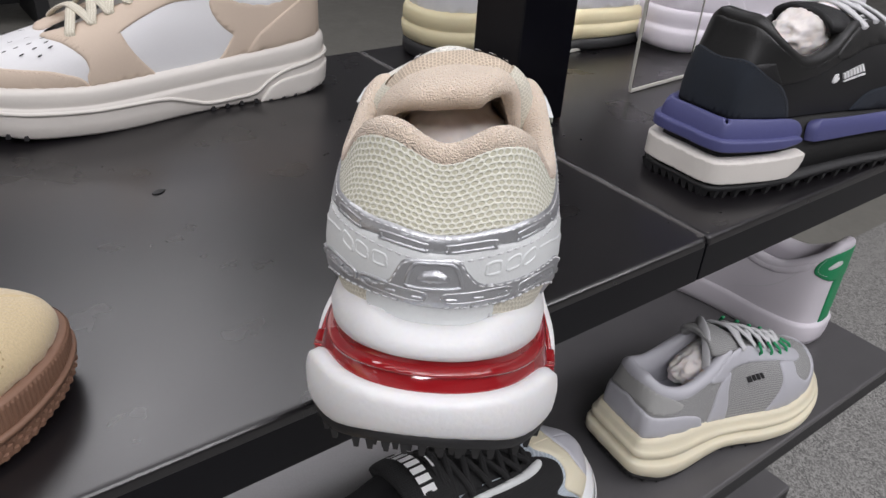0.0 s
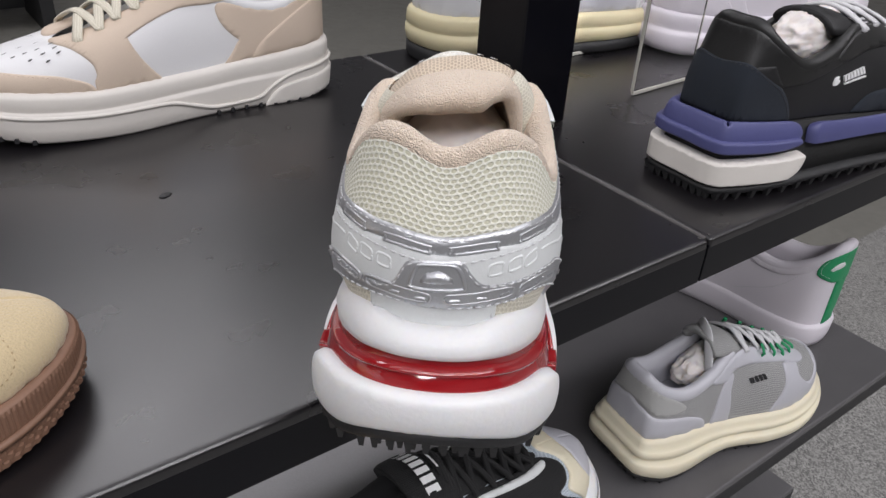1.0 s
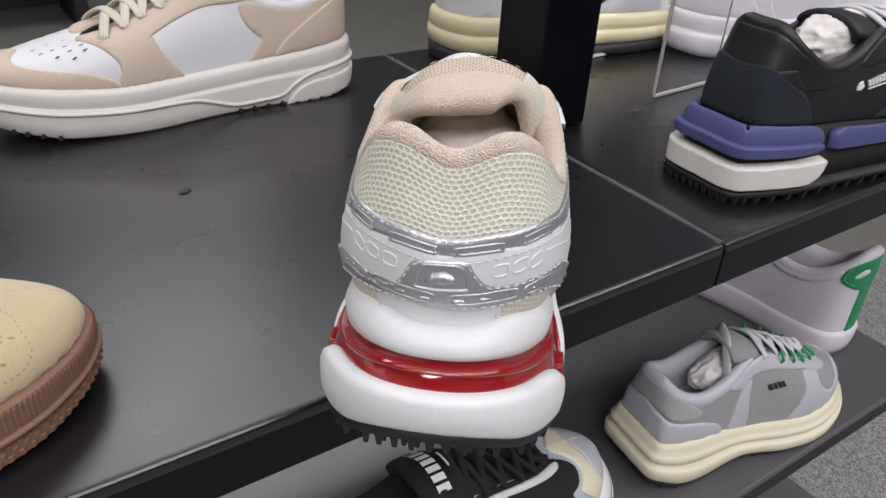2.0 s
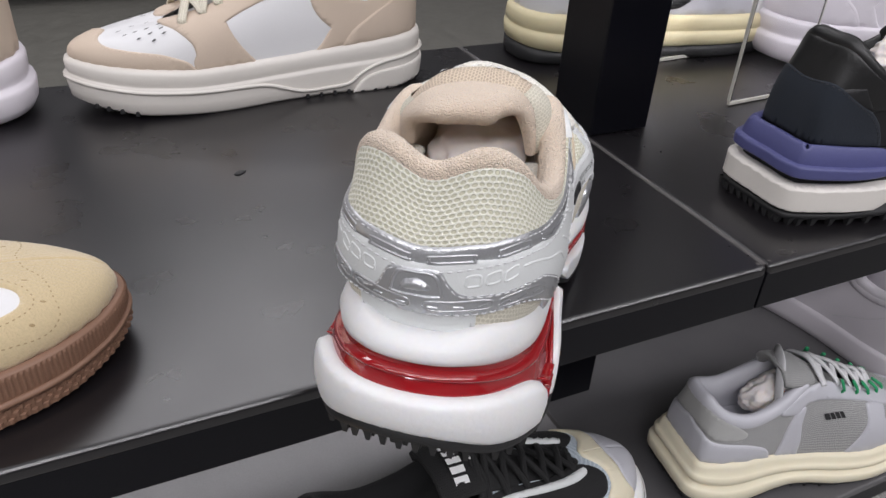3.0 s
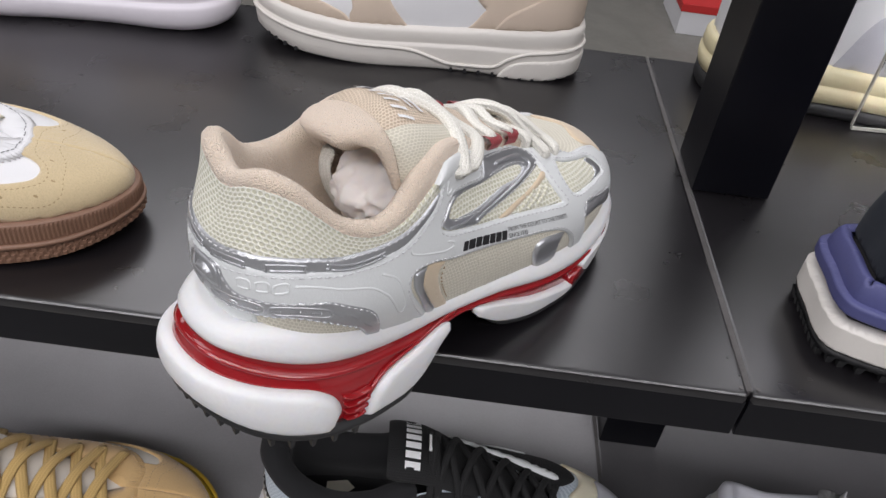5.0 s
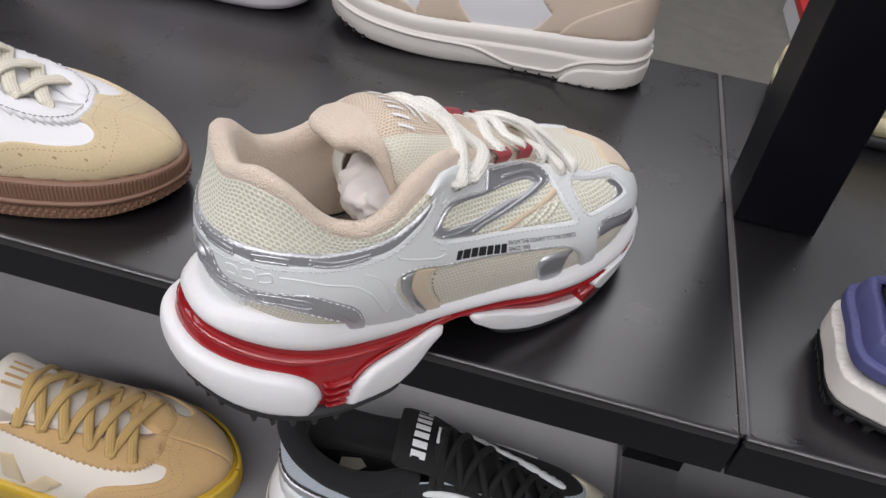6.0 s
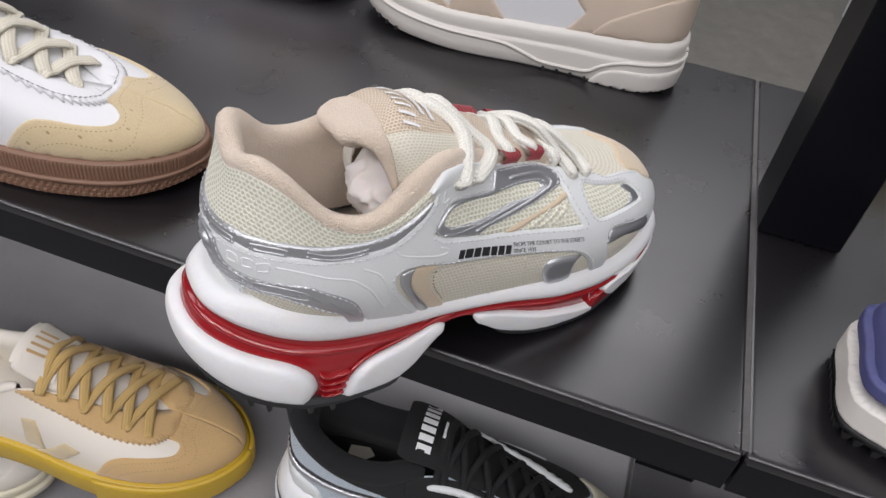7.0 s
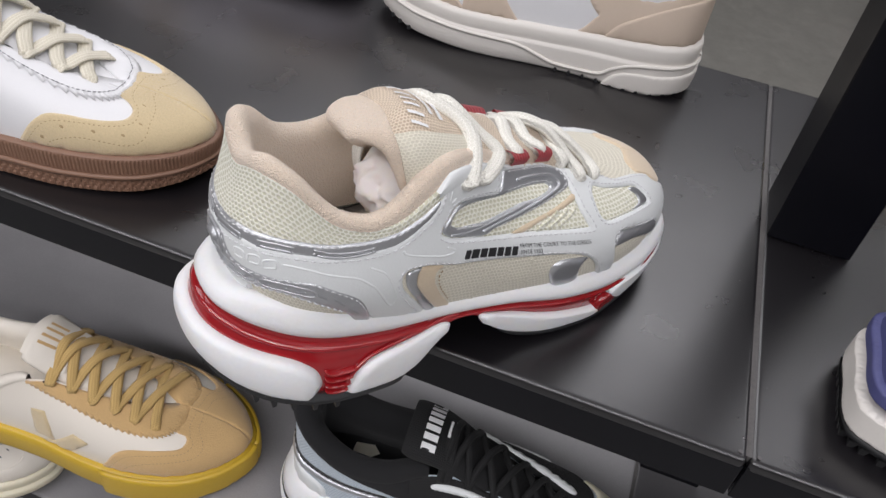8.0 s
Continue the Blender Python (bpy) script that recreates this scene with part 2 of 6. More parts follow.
CARD = mat("white_card", (0.75, 0.75, 0.77), 0.6, vary=0.03)
REDCARD = mat("red_card", (0.55, 0.03, 0.03), 0.45, vary=0.04)


# ---- mesh helpers ----
def linked(name, verts, faces, material, parent=None, label="", uv=None, smooth=True):
    me = bpy.data.meshes.new(name)
    me.from_pydata([tuple(map(float, v)) for v in verts], [], [tuple(map(int, f)) for f in faces])
    if uv is not None:
        layer = me.uv_layers.new(name="UVMap")
        idx = np.empty(len(me.loops), dtype=np.int32)
        me.loops.foreach_get("vertex_index", idx)
        layer.data.foreach_set("uv", np.asarray(uv, dtype=np.float32)[idx].ravel())
    me.materials.append(material)
    if smooth:
        me.shade_smooth()
    ob = new(name, me)
    if parent is not None:
        ob.parent = parent
    if label:
        tagged(ob, label)
    return ob


def part(name, bm, material, parent, label="", smooth=False):
    me = bpy.data.meshes.new(name)
    bmesh.ops.recalc_face_normals(bm, faces=bm.faces)
    bm.to_mesh(me)
    bm.free()
    me.materials.append(material)
    if smooth:
        me.shade_smooth()
    ob = new(name, me)
    if parent is not None:
        ob.parent = parent
    if label:
        tagged(ob, label)
    return ob


def box(x0, x1, y0, y1, z0, z1, bevel=0.0, segments=2):
    bm = bmesh.new()
    bmesh.ops.create_cube(bm, size=1)
    for v in bm.verts:
        v.co = Vector(((x0 + x1) / 2 + v.co.x * (x1 - x0), (y0 + y1) / 2 + v.co.y * (y1 - y0), (z0 + z1) / 2 + v.co.z * (z1 - z0)))
    if bevel:
        bmesh.ops.bevel(bm, geom=bm.edges[:], offset=bevel, segments=segments, affect="EDGES", profile=0.6)
    return bm


def catmull(tab, s):
    """Points at s (in rows) of a smooth curve through the rows."""
    tab, s = np.asarray(tab, float), np.asarray(s, float)
    n = len(tab) - 1
    i = np.clip(np.floor(s).astype(int), 0, n - 1)
    f = (s - i)[(...,) + (None,) * (tab.ndim - 1)]
    p0, p1, p2, p3 = (tab[np.clip(i + k, 0, n)] for k in (-1, 0, 1, 2))
    return p1 + 0.5 * f * (p2 - p0 + f * (2 * p0 - 5 * p1 + 4 * p2 - p3 + f * (3 * (p1 - p2) + p3 - p0)))


def half_curve(tab, q):
    """A half outline (heel to toe, rows u, r, ...) carried on to the other side: q < 0 is the left side of the foot."""
    tab = np.asarray(tab, float)
    flip = np.ones(tab.shape[1])
    flip[1] = -1
    full = np.vstack([tab[1] * flip, tab, tab[-2] * flip])
    q = np.asarray(q, float)
    out = catmull(full, np.abs(q) + 1)
    out[..., 1] *= np.where(q < 0, 1.0, -1.0)      # local y points to the left
    return out


def plan_normal(tab, q):
    e = 0.02
    a, b = half_curve(tab, q - e), half_curve(tab, q + e)
    d = (b - a)[..., :2]
    n = np.stack([d[..., 1], -d[..., 0]], -1)
    return n / (np.linalg.norm(n, axis=-1, keepdims=True) + 1e-12)


class Shell:
    """The upper of a shoe: a sheet from the sole line (h = 0) to the topline and throat (h = 1), right round the foot."""

    def __init__(self, low, top, rise=0.55, lean=0.35, puff=0.0):
        self.low, self.top, self.rise, self.lean, self.puff, self.n = np.array(low, float), np.array(top, float), rise, lean, puff, len(low) - 1

    def __call__(self, q, h):
        b, t = half_curve(self.low, q), half_curve(self.top, q)
        h = np.asarray(h, float)[..., None]
        dz = (t - b)[..., 2:3]
        w = np.clip((np.abs(np.asarray(q, float)) - 0.45 * self.n) / (0.4 * self.n), 0, 1)[..., None]
        lean = self.lean + (0.55 - self.lean) * w
        c1, c2 = b.copy(), t + (b - t) * lean
        c1[..., 2:3] = b[..., 2:3] + self.rise * dz
        puff = self.puff(np.abs(np.asarray(q, float)))[..., None] if callable(self.puff) else self.puff
        c1[..., :2] += (b - t)[..., :2] * 0.08 + plan_normal(self.low, np.asarray(q, float)) * puff
        c2[..., 2:3] = t[..., 2:3] - dz * (0.34 - 0.20 * w)
        return (1 - h) ** 3 * b + 3 * h * (1 - h) ** 2 * c1 + 3 * h ** 2 * (1 - h) * c2 + h ** 3 * t


class Wall:
    """A sole wall: outline rows (u, r), height of its top and bottom as functions of u, swelling outwards in between."""

    def __init__(self, outline, top, bottom, off_top=0.0, off_low=0.0, swell=0.0):
        self.o, self.t, self.b, self.ot, self.ob, self.s, self.n = np.array(outline, float), top, bottom, off_top, off_low, swell, len(outline) - 1

    def __call__(self, q, h):
        p = half_curve(self.o, q)
        nn = plan_normal(self.o, np.asarray(q, float))
        h = np.asarray(h, float)
        ot = self.ot(p[..., 0]) if callable(self.ot) else self.ot
        off = self.ob + (ot - self.ob) * h ** 4 + self.s * 4 * h * (1 - h)
        z = self.b(p[..., 0]) * (1 - h) + self.t(p[..., 0]) * h
        xy = p[..., :2] + nn * off[..., None]
        return np.concatenate([xy, z[..., None]], -1)


def normals(surf, q, h):
    e = 0.004
    du = surf(q + e, h) - surf(q - e, h)
    dv = surf(q, np.clip(h + e, -0.3, 1)) - surf(q, np.clip(h - e, -0.3, 1))
    n = np.cross(du, dv)
    n /= np.linalg.norm(n, axis=-1, keepdims=True) + 1e-12
    return n * OUT


OUT = 1.0
MQ, MH = 0.024, 0.046       # metres for one row of q and for the whole of h, for the cloth's UV


def arc_uv(surf, q, h):
    """UV in metres: length along the surface at mid height, and up its local height."""
    g = np.linspace(-surf.n, surf.n, 400)
    mid = surf(g, np.full(400, 0.55))
    along = np.concatenate([[0], np.cumsum(np.linalg.norm(np.diff(mid, axis=0), axis=1))])
    return np.stack([np.interp(q, g, along), h * MH], -1)


def sheet(name, surf, q0, q1, nq, nh, material, parent, label="", h0=0.0, h1=1.0, off=0.0):
    """The surface between q0 and q1 as one grid."""
    q, h = np.meshgrid(np.linspace(q0, q1, nq + 1), np.linspace(h0, h1, nh + 1), indexing="ij")
    q, h = q.ravel(), h.ravel()
    v = surf(q, h)
    nr = normals(surf, q, h)
    v = v + nr * off
    k = nh + 1
    f = [(i * k + j, (i + 1) * k + j, (i + 1) * k + j + 1, i * k + j + 1) for i in range(nq) for j in range(nh)]
    uv = arc_uv(surf, q, h)
    return linked(name, v, f, material, parent, label, uv)


def smooth_loop(pts, per=6, closed=True):
    """A soft loop through the points; a point given twice in a row stays a corner."""
    p = [tuple(x) for x in pts]
    n, out = len(p), []
    for i in range(n if closed else n - 1):
        a, b, c, d = p[(i - 1) % n], p[i], p[(i + 1) % n], p[(i + 2) % n]
        if not closed and i == 0:
            a = b
        if not closed and i == n - 2:
            d = c
        if b == c:
            continue
        for k in range(per):
            f = k / per
            out.append(tuple(b[j] + 0.5 * f * (c[j] - a[j] + f * (2 * a[j] - 5 * b[j] + 4 * c[j] - d[j] + f * (3 * (b[j] - c[j]) + d[j] - a[j]))) for j in (0, 1)))
    if not closed:
        out.append(p[-1])
    return out


def panel(name, surf, loop, thick, material, parent, label="", bevel=0.0015, step=0.0022, per=6, base=0.0002, holes=(), pillow=0.0):
    """A piece laid on a surface: its outline in (q, h), raised by thick with a rounded edge."""
    loops = [smooth_loop(loop, per)] + [smooth_loop(hl, per) for hl in holes]
    pts, edges = [], []
    for lp in loops:
        s = len(pts)
        pts += [Vector((a * MQ, b * MH)) for a, b in lp]
        edges += [(s + i, s + (i + 1) % len(lp)) for i in range(len(lp))]
    rim = np.array([tuple(p) for p in pts])
    ra, rb = rim[[e[0] for e in edges]], rim[[e[1] for e in edges]]

    def reach(x):
        ab = rb - ra
        f = np.clip(((x[:, None] - ra) * ab).sum(-1) / ((ab * ab).sum(-1) + 1e-15), 0, 1)
        return np.linalg.norm(x[:, None] - ra - f[..., None] * ab, axis=-1).min(1)

    def inside(x):
        cross = (ra[:, 1] > x[:, None, 1]) != (rb[:, 1] > x[:, None, 1])
        xs = ra[:, 0] + (x[:, None, 1] - ra[:, 1]) / (rb[:, 1] - ra[:, 1] + 1e-15) * (rb[:, 0] - ra[:, 0])
        return (cross & (x[:, None, 0] < xs)).sum(1) % 2 == 1

    lo, hi = rim.min(0), rim.max(0)
    gx, gy = np.meshgrid(np.arange(lo[0], hi[0], step), np.arange(lo[1], hi[1], step), indexing="ij")
    g = np.stack([gx.ravel(), gy.ravel()], -1)
    g[:, 1] += (np.round((g[:, 0] - lo[0]) / step) % 2) * step * 0.5
    g = g[inside(g)]
    if len(g):
        g = g[reach(g) > step * 0.35]
    # a ring just inside the edge carries the rounding
    mid = (ra + rb) / 2
    tang = rb - ra
    nn = np.stack([-tang[:, 1], tang[:, 0]], -1)
    nn /= np.linalg.norm(nn, axis=-1, keepdims=True) + 1e-12
    ring = np.vstack([mid + nn * bevel * 0.5, mid - nn * bevel * 0.5, mid + nn * bevel, mid - nn * bevel])
    ring = ring[inside(ring)]
    if len(ring):
        ring = ring[reach(ring) > bevel * 0.42]
    allp = pts + [Vector(tuple(x)) for x in np.vstack([ring, g])]
    vs, es, fs, ov, oe, of = geometry.delaunay_2d_cdt(allp, edges, [], 1, 1e-7)
    if holes:
        fs = [f for f in fs if inside(np.array([[sum(vs[i][j] for i in f) / len(f) for j in (0, 1)]]))[0]]
    xy = np.array([tuple(v) for v in vs])
    q, h = xy[:, 0] / MQ, np.clip(xy[:, 1] / MH, -0.3, 1)
    d = reach(xy)
    lift = base + thick * (0.25 + 0.75 * np.sqrt(np.clip(1 - (1 - np.clip(d / bevel, 0, 1)) ** 2, 0, 1)))
    if pillow:
        lift = lift + pillow * (1 - np.exp(-d / 0.008))
    p, nr = surf(q, h), normals(surf, q, h)
    top = p + nr * lift[:, None]
    count = {}
    for f in fs:
        for a, b in zip(f, (*f[1:], f[0])):
            count[(a, b)] = 1
    border = [(a, b) for a, b in count if (b, a) not in count]
    ids = sorted({i for e in border for i in e})
    low = {i: len(top) + k for k, i in enumerate(ids)}
    foot = p[ids] - nr[ids] * 0.0004
    faces = [tuple(f) for f in fs] + [(b, a, low[a], low[b]) for a, b in border]
    cloth = arc_uv(surf, q, h)
    uv = np.vstack([cloth, cloth[ids]])
    return linked(name, np.vstack([top, foot]), faces, material, parent, label, uv)


def stitches(name, surf, line, material, parent, gap=0.0029, length=0.0021, r=0.00034, lift=0.0009, per=8, closed=False):
    """A row of thread stitches along a line in (q, h), one mesh."""
    pts = np.array(smooth_loop(line, per, closed) + ([smooth_loop(line, per, closed)[0]] if closed else []))
    p = surf(pts[:, 0], np.clip(pts[:, 1], -0.3, 1))
    nr = normals(surf, pts[:, 0], pts[:, 1])
    seg = np.linalg.norm(np.diff(p, axis=0), axis=1)
    s = np.concatenate([[0], np.cumsum(seg)])
    v, f = [], []
    for c in np.arange(gap / 2, s[-1], gap):
        a, m, b = (np.array([np.interp(c + k * length / 2, s, p[:, j]) for j in range(3)]) for k in (-1, 0, 1))
        nn = np.array([np.interp(c, s, nr[:, j]) for j in range(3)])
        nn /= np.linalg.norm(nn) + 1e-12
        side = np.cross(nn, b - a)
        side /= np.linalg.norm(side) + 1e-12
        k = len(v)
        for o, w, l in ((a, 0.5, -0.0003), (m, 1.0, 0.0), (b, 0.5, -0.0003)):
            for ang in (0, 60, 120, 180):
                v.append(o + nn * (lift + l + r * math.sin(radians(ang)) * 1.2) + side * r * w * math.cos(radians(ang)))
        for j in range(2):
            for i in range(3):
                f.append((k + j * 4 + i, k + j * 4 + i + 1, k + j * 4 + 4 + i + 1, k + j * 4 + 4 + i))
        f.append((k + 3, k + 2, k + 1, k))
        f.append((k + 8, k + 9, k + 10, k + 11))
    return linked(name, v, f, material, parent)


def emboss(name, surf, line, material, parent, r=0.0006, lift=0.0012, closed=False, label=""):
    """A fine raised line pressed into a surface, along a line in (q, h)."""
    pts = smooth_loop(line, 7, closed)
    pts = np.array(pts + (pts[:1] if closed else []))
    p, nr = surf(pts[:, 0], pts[:, 1]), normals(surf, pts[:, 0], pts[:, 1])
    return tube(name, p + nr * lift, r, material, parent, label, flat=1.0, per=1, sides=6)


def pill(q0, h0, q1, h1, t):
    """The outline of a long rounded bar between two points in (q, h)."""
    d = 0.45 * t * MH / MQ
    return [(q0, h0 - t), (q1, h1 - t), (q1 + d, h1 - t * 0.6), (q1 + d, h1 + t * 0.6), (q1, h1 + t), (q0, h0 + t), (q0 - d, h0 + t * 0.6), (q0 - d, h0 - t * 0.6)]


def loft(name, rings, material, parent, label="", cap_low=True, cap_top=True, closed=True, smooth=True):
    """Rings of equal length joined one after another."""
    m, v, f = len(rings[0]), [], []
    for r in rings:
        v += [tuple(x) for x in r]
    for k in range(len(rings) - 1):
        for i in range(m if closed else m - 1):
            j = (i + 1) % m
            f.append((k * m + i, k * m + j, (k + 1) * m + j, (k + 1) * m + i))
    if cap_low:
        f.append(tuple(range(m - 1, -1, -1)))
    if cap_top:
        f.append(tuple(range((len(rings) - 1) * m, len(rings) * m)))
    acc = np.cumsum([0] + [np.linalg.norm(np.subtract(rings[k + 1], rings[k]), axis=1).mean() for k in range(len(rings) - 1)])
    around = np.cumsum([0] + [np.linalg.norm(np.subtract(rings[0][i + 1], rings[0][i])) for i in range(m - 1)])
    uv = np.array([(acc[k], around[i]) for k in range(len(rings)) for i in range(m)])
    return linked(name, v, f, material, parent, label, uv, smooth)


def band(name, outline, levels, material, parent, label="", steps=96, cap_low=True, cap_top=True):
    """A closed sole layer: levels of (offset outwards, height as a number or a function of u)."""
    n = len(outline) - 1
    q = np.linspace(-n, n, 2 * steps, endpoint=False)
    p, nn = half_curve(outline, q), plan_normal(outline, q)
    rings = []
    for off, z in levels:
        zz = z(p[:, 0]) if callable(z) else np.full(len(q), float(z))
        oo = np.asarray(off(p[:, 0]) if callable(off) else off) * np.ones(len(q))
        rings.append(np.concatenate([p[:, :2] + nn * oo[:, None], zz[:, None]], -1))
    return loft(name, rings, material, parent, label, cap_low, cap_top)


def height(*rows):
    """A height along the foot: rows of (u, z), smoothly joined."""
    u, z = np.array([r[0] for r in rows]), np.array([r[1] for r in rows])
    fine = np.linspace(u[0], u[-1], 200)
    lin = np.interp(fine, u, z)
    ker = np.hanning(17)
    lin = np.convolve(np.pad(lin, 8, mode="edge"), ker / ker.sum(), mode="valid")
    return lambda x: np.interp(x, fine, lin)


def tube(name, path, r, material, parent, label="", flat=0.6, up=(0, 0, 1), per=5, sides=10, closed=False):
    """A lace or cord through the points, flattened along up."""
    pts = np.asarray(path, float)
    s = np.linspace(0, len(pts) - 1, (len(pts) - 1) * per + 1)
    c = catmull(pts, s)
    tg = np.gradient(c, axis=0)
    tg /= np.linalg.norm(tg, axis=1, keepdims=True) + 1e-12
    rings = []
    last = None
    for k in range(len(c)):
        side = np.cross(tg[k], up)
        if np.linalg.norm(side) < 0.15 and last is not None:
            side = last
        if last is not None and side @ last < 0:
            side = -side
        side = side / (np.linalg.norm(side) + 1e-12)
        last = side
        nrm = np.cross(side, tg[k])
        w = 1.0 if 0 < k < len(c) - 1 else 0.75
        rings.append([c[k] + r * w * (math.cos(a) * side + flat * math.sin(a) * nrm) for a in np.linspace(0, 2 * math.pi, sides, endpoint=False)])
    return loft(name, rings, material, parent, label)


def placed(name, x, y, z, turn, label, category, group="shoes on the display", scale=1.0):
    """The root of a thing: an Empty at its base."""
    ob = new(name)
    ob.empty_display_size = 0.02
    sx, sy, sz = scale if isinstance(scale, tuple) else (scale, scale, scale)
    ob.matrix_world = pose(x, y, z, 0, 0, turn) @ Matrix.Diagonal((sx, sy, sz, 1))
    return tagged(ob, label, category, group)


# ---- the setting ----
def structure(name, bm, material, label):
    return tagged(part(name, bm, material, None), label, "", "", "structure")


structure("floor", box(-5, 5, -4, 0.45, FLOOR - 0.1, FLOOR), TERRAZZO, "grey speckled polished terrazzo shop floor")
# Beyond y = 0.45 the floor is plainer and a darker grey.
structure("floor_back", box(-5, 5, 0.45, 6, FLOOR - 0.1, FLOOR), BACKFLOOR, "smooth darker grey shop floor behind the stand")
structure("ceiling", box(-5, 5, -4, 6, CEIL, CEIL + 0.1), CEILING, "plain grey shop ceiling")
structure("wall_north", box(-5, 5, 3.6, 3.7, FLOOR, CEIL), DARKWALL, "plain dark grey shop wall")
structure("wall_south", box(-5, 5, -4.1, -4, FLOOR, CEIL), DARKWALL, "plain dark grey shop wall")
structure("wall_east", box(5, 5.1, -4, 6, FLOOR, CEIL), WALL, "plain pale grey shop wall")
structure("wall_west", box(-5.1, -5, -4, 6, FLOOR, CEIL), WALL, "plain pale grey shop wall")


def display_stand():
    """Black steel shelves on square posts, in two bays."""
    st = tagged(new("display_stand"), "black powder-coated steel tiered display stand with square posts", "display stand")
    for z, y0, y1, th, end in ((0.0, 0.0, 0.386, 0.0292, 0.62), (LOW, -0.008, 0.386, 0.024, 0.414), (BASE, 0.05, 0.386, 0.03, 0.45)):
        for x0, x1 in ((-1.1, -0.0006), (0.0006, end)):
            # Reflected light is painted into the lower boards, strongest in the left bay.
            top = STEEL if z > -0.1 else LITSTEEL if x0 < -0.1 else PARTLITSTEEL
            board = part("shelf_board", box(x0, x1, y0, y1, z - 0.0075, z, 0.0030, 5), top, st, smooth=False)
            part("front_flange", box(x0 + 0.0002, x1 - 0.0002, y0 + 0.0002, y0 + 0.003, z - th, z - 0.0045, 0.0005), SHADESTEEL, board)
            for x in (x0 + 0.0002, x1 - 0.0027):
                part("side_flange", box(x, x + 0.0025, y0 + 0.0031, y1, z - th, z - 0.0076, 0.0005), SHADESTEEL, board)
        part("joint_strip", box(-0.0022, 0.0022, y0 + 0.0035, y1 - 0.002, z - 0.0044, z - 0.0005, 0.0003), SEAM, st, "worn grey joint between two boards")
        for x in (-0.0042, 0.0042):
            hole = bmesh.new()
            bmesh.ops.create_cone(hole, cap_ends=True, segments=10, radius1=0.0011, radius2=0.0011, depth=0.0006, matrix=Matrix.Translation((x, y0 + 0.0042, z + 0.0001)))
            part("rivet", hole, SEAM, st)
    for z0, z1 in ((0.0005, 0.62), (LOW + 0.0005, -0.0080), (BASE + 0.0005, LOW - 0.0080)):
        part("post", box(0.002, 0.052, 0.174, 0.224, z0, z1, 0.0016, 3), SHADESTEEL, st)
        part("post", box(-1.05, -1.0, 0.174, 0.224, z0, z1, 0.0016, 3), SHADESTEEL, st)
    for x in (-1.0, -0.06, 0.03, 0.36):
        part("foot", box(x, x + 0.05, 0.1, 0.36, FLOOR, BASE - 0.0305, 0.001), STEEL, st)
    return st


display_stand()


# ---- shoe parts shared by all shoes ----
def lining(shell, qc, r, depth, material, parent, label="", q_fade=0.8, swell=None):
    """The padded collar: a roll over the topline, then the inner wall down into the shoe."""
    n = shell.n
    qs = np.linspace(-qc, qc, 101)
    t = half_curve(shell.top, qs)
    nn = plan_normal(shell.top, qs)
    fade = np.clip((qc - np.abs(qs)) / q_fade, 0.0, 1.0)
    rr = r * (0.45 + 0.55 * np.sqrt(fade))
    lift = lean = np.zeros(101)
    if swell:
        lift, lean = (np.interp(t[:, 0], [r[0] for r in swell], [r[k] for r in swell]) * np.where(qs < 0, 0.5, 1.0) for k in (1, 2))
    rings = []
    prof = [(0.05, -0.75), (0.22, -0.2), (0.12, 0.40), (-0.3, 0.85), (-0.9, 0.95), (-1.55, 0.6), (-2.0, -0.1), (-2.2, -1.0)]
    for k, (a, b) in enumerate(prof):
        w = (0.0, 0.75, 1.0, 1.0, 1.0, 1.0, 1.0, 0.8)[k]
        rings.append(np.concatenate([t[:, :2] + nn * (rr * a - lean * w)[:, None], (t[:, 2] + rr * b + lift * w)[:, None]], -1))
    for k in (0.35, 0.7, 1.0):
        z = t[:, 2] - rr * 0.9 - (t[:, 2] - rr * 0.9 - depth) * k
        low = half_curve(shell.low, qs)
        xy = (t[:, :2] + nn * (rr * -2.1)[:, None]) * (1 - 0.35 * k) + (low[:, :2] - plan_normal(shell.low, qs) * 0.006) * 0.35 * k
        rings.append(np.concatenate([xy, z[:, None]], -1))
    return loft("collar_lining", rings, material, parent, label, False, False, closed=False)


def insole(shell, z, material, parent, inset=0.004, reach=0.2):
    n = shell.n
    q = np.linspace(-n, n, 80, endpoint=False)
    p, nn = half_curve(shell.low, q), plan_normal(shell.low, q)
    ring = np.concatenate([p[:, :2] - nn * inset, np.full((80, 1), z)], -1)
    ring[:, 0] = np.minimum(ring[:, 0], reach)
    low = ring.copy()
    low[:, 2] -= 0.003
    return loft("insole", [low, ring], material, parent)


def tongue(rows, material, parent, label="", name="tongue", arc=0.9, sides=28):
    """An arched padded flap: rows of (u, top height, half width, drop of the sides, thickness)."""
    rows = np.array(rows, float)
    s = np.linspace(0, len(rows) - 1, (len(rows) - 1) * 6 + 1)
    rows = catmull(rows, s)
    rings = []
    for u, z, w, drop, th in rows:
        ring = []
        ang = np.linspace(-1, 1, sides // 2)
        for a in ang:
            ring.append((u, w * math.sin(a * math.pi / 2), z - drop * (1 - math.cos(a * math.pi / 2)) ** 1.0))
        for a in ang[::-1]:
            ring.append((u + th * 0.15, (w - th * 0.9) * math.sin(a * math.pi / 2), z - th - (drop - th * 0.2) * (1 - math.cos(a * math.pi / 2))))
        rings.append(ring)
    return loft(name, rings, material, parent, label)


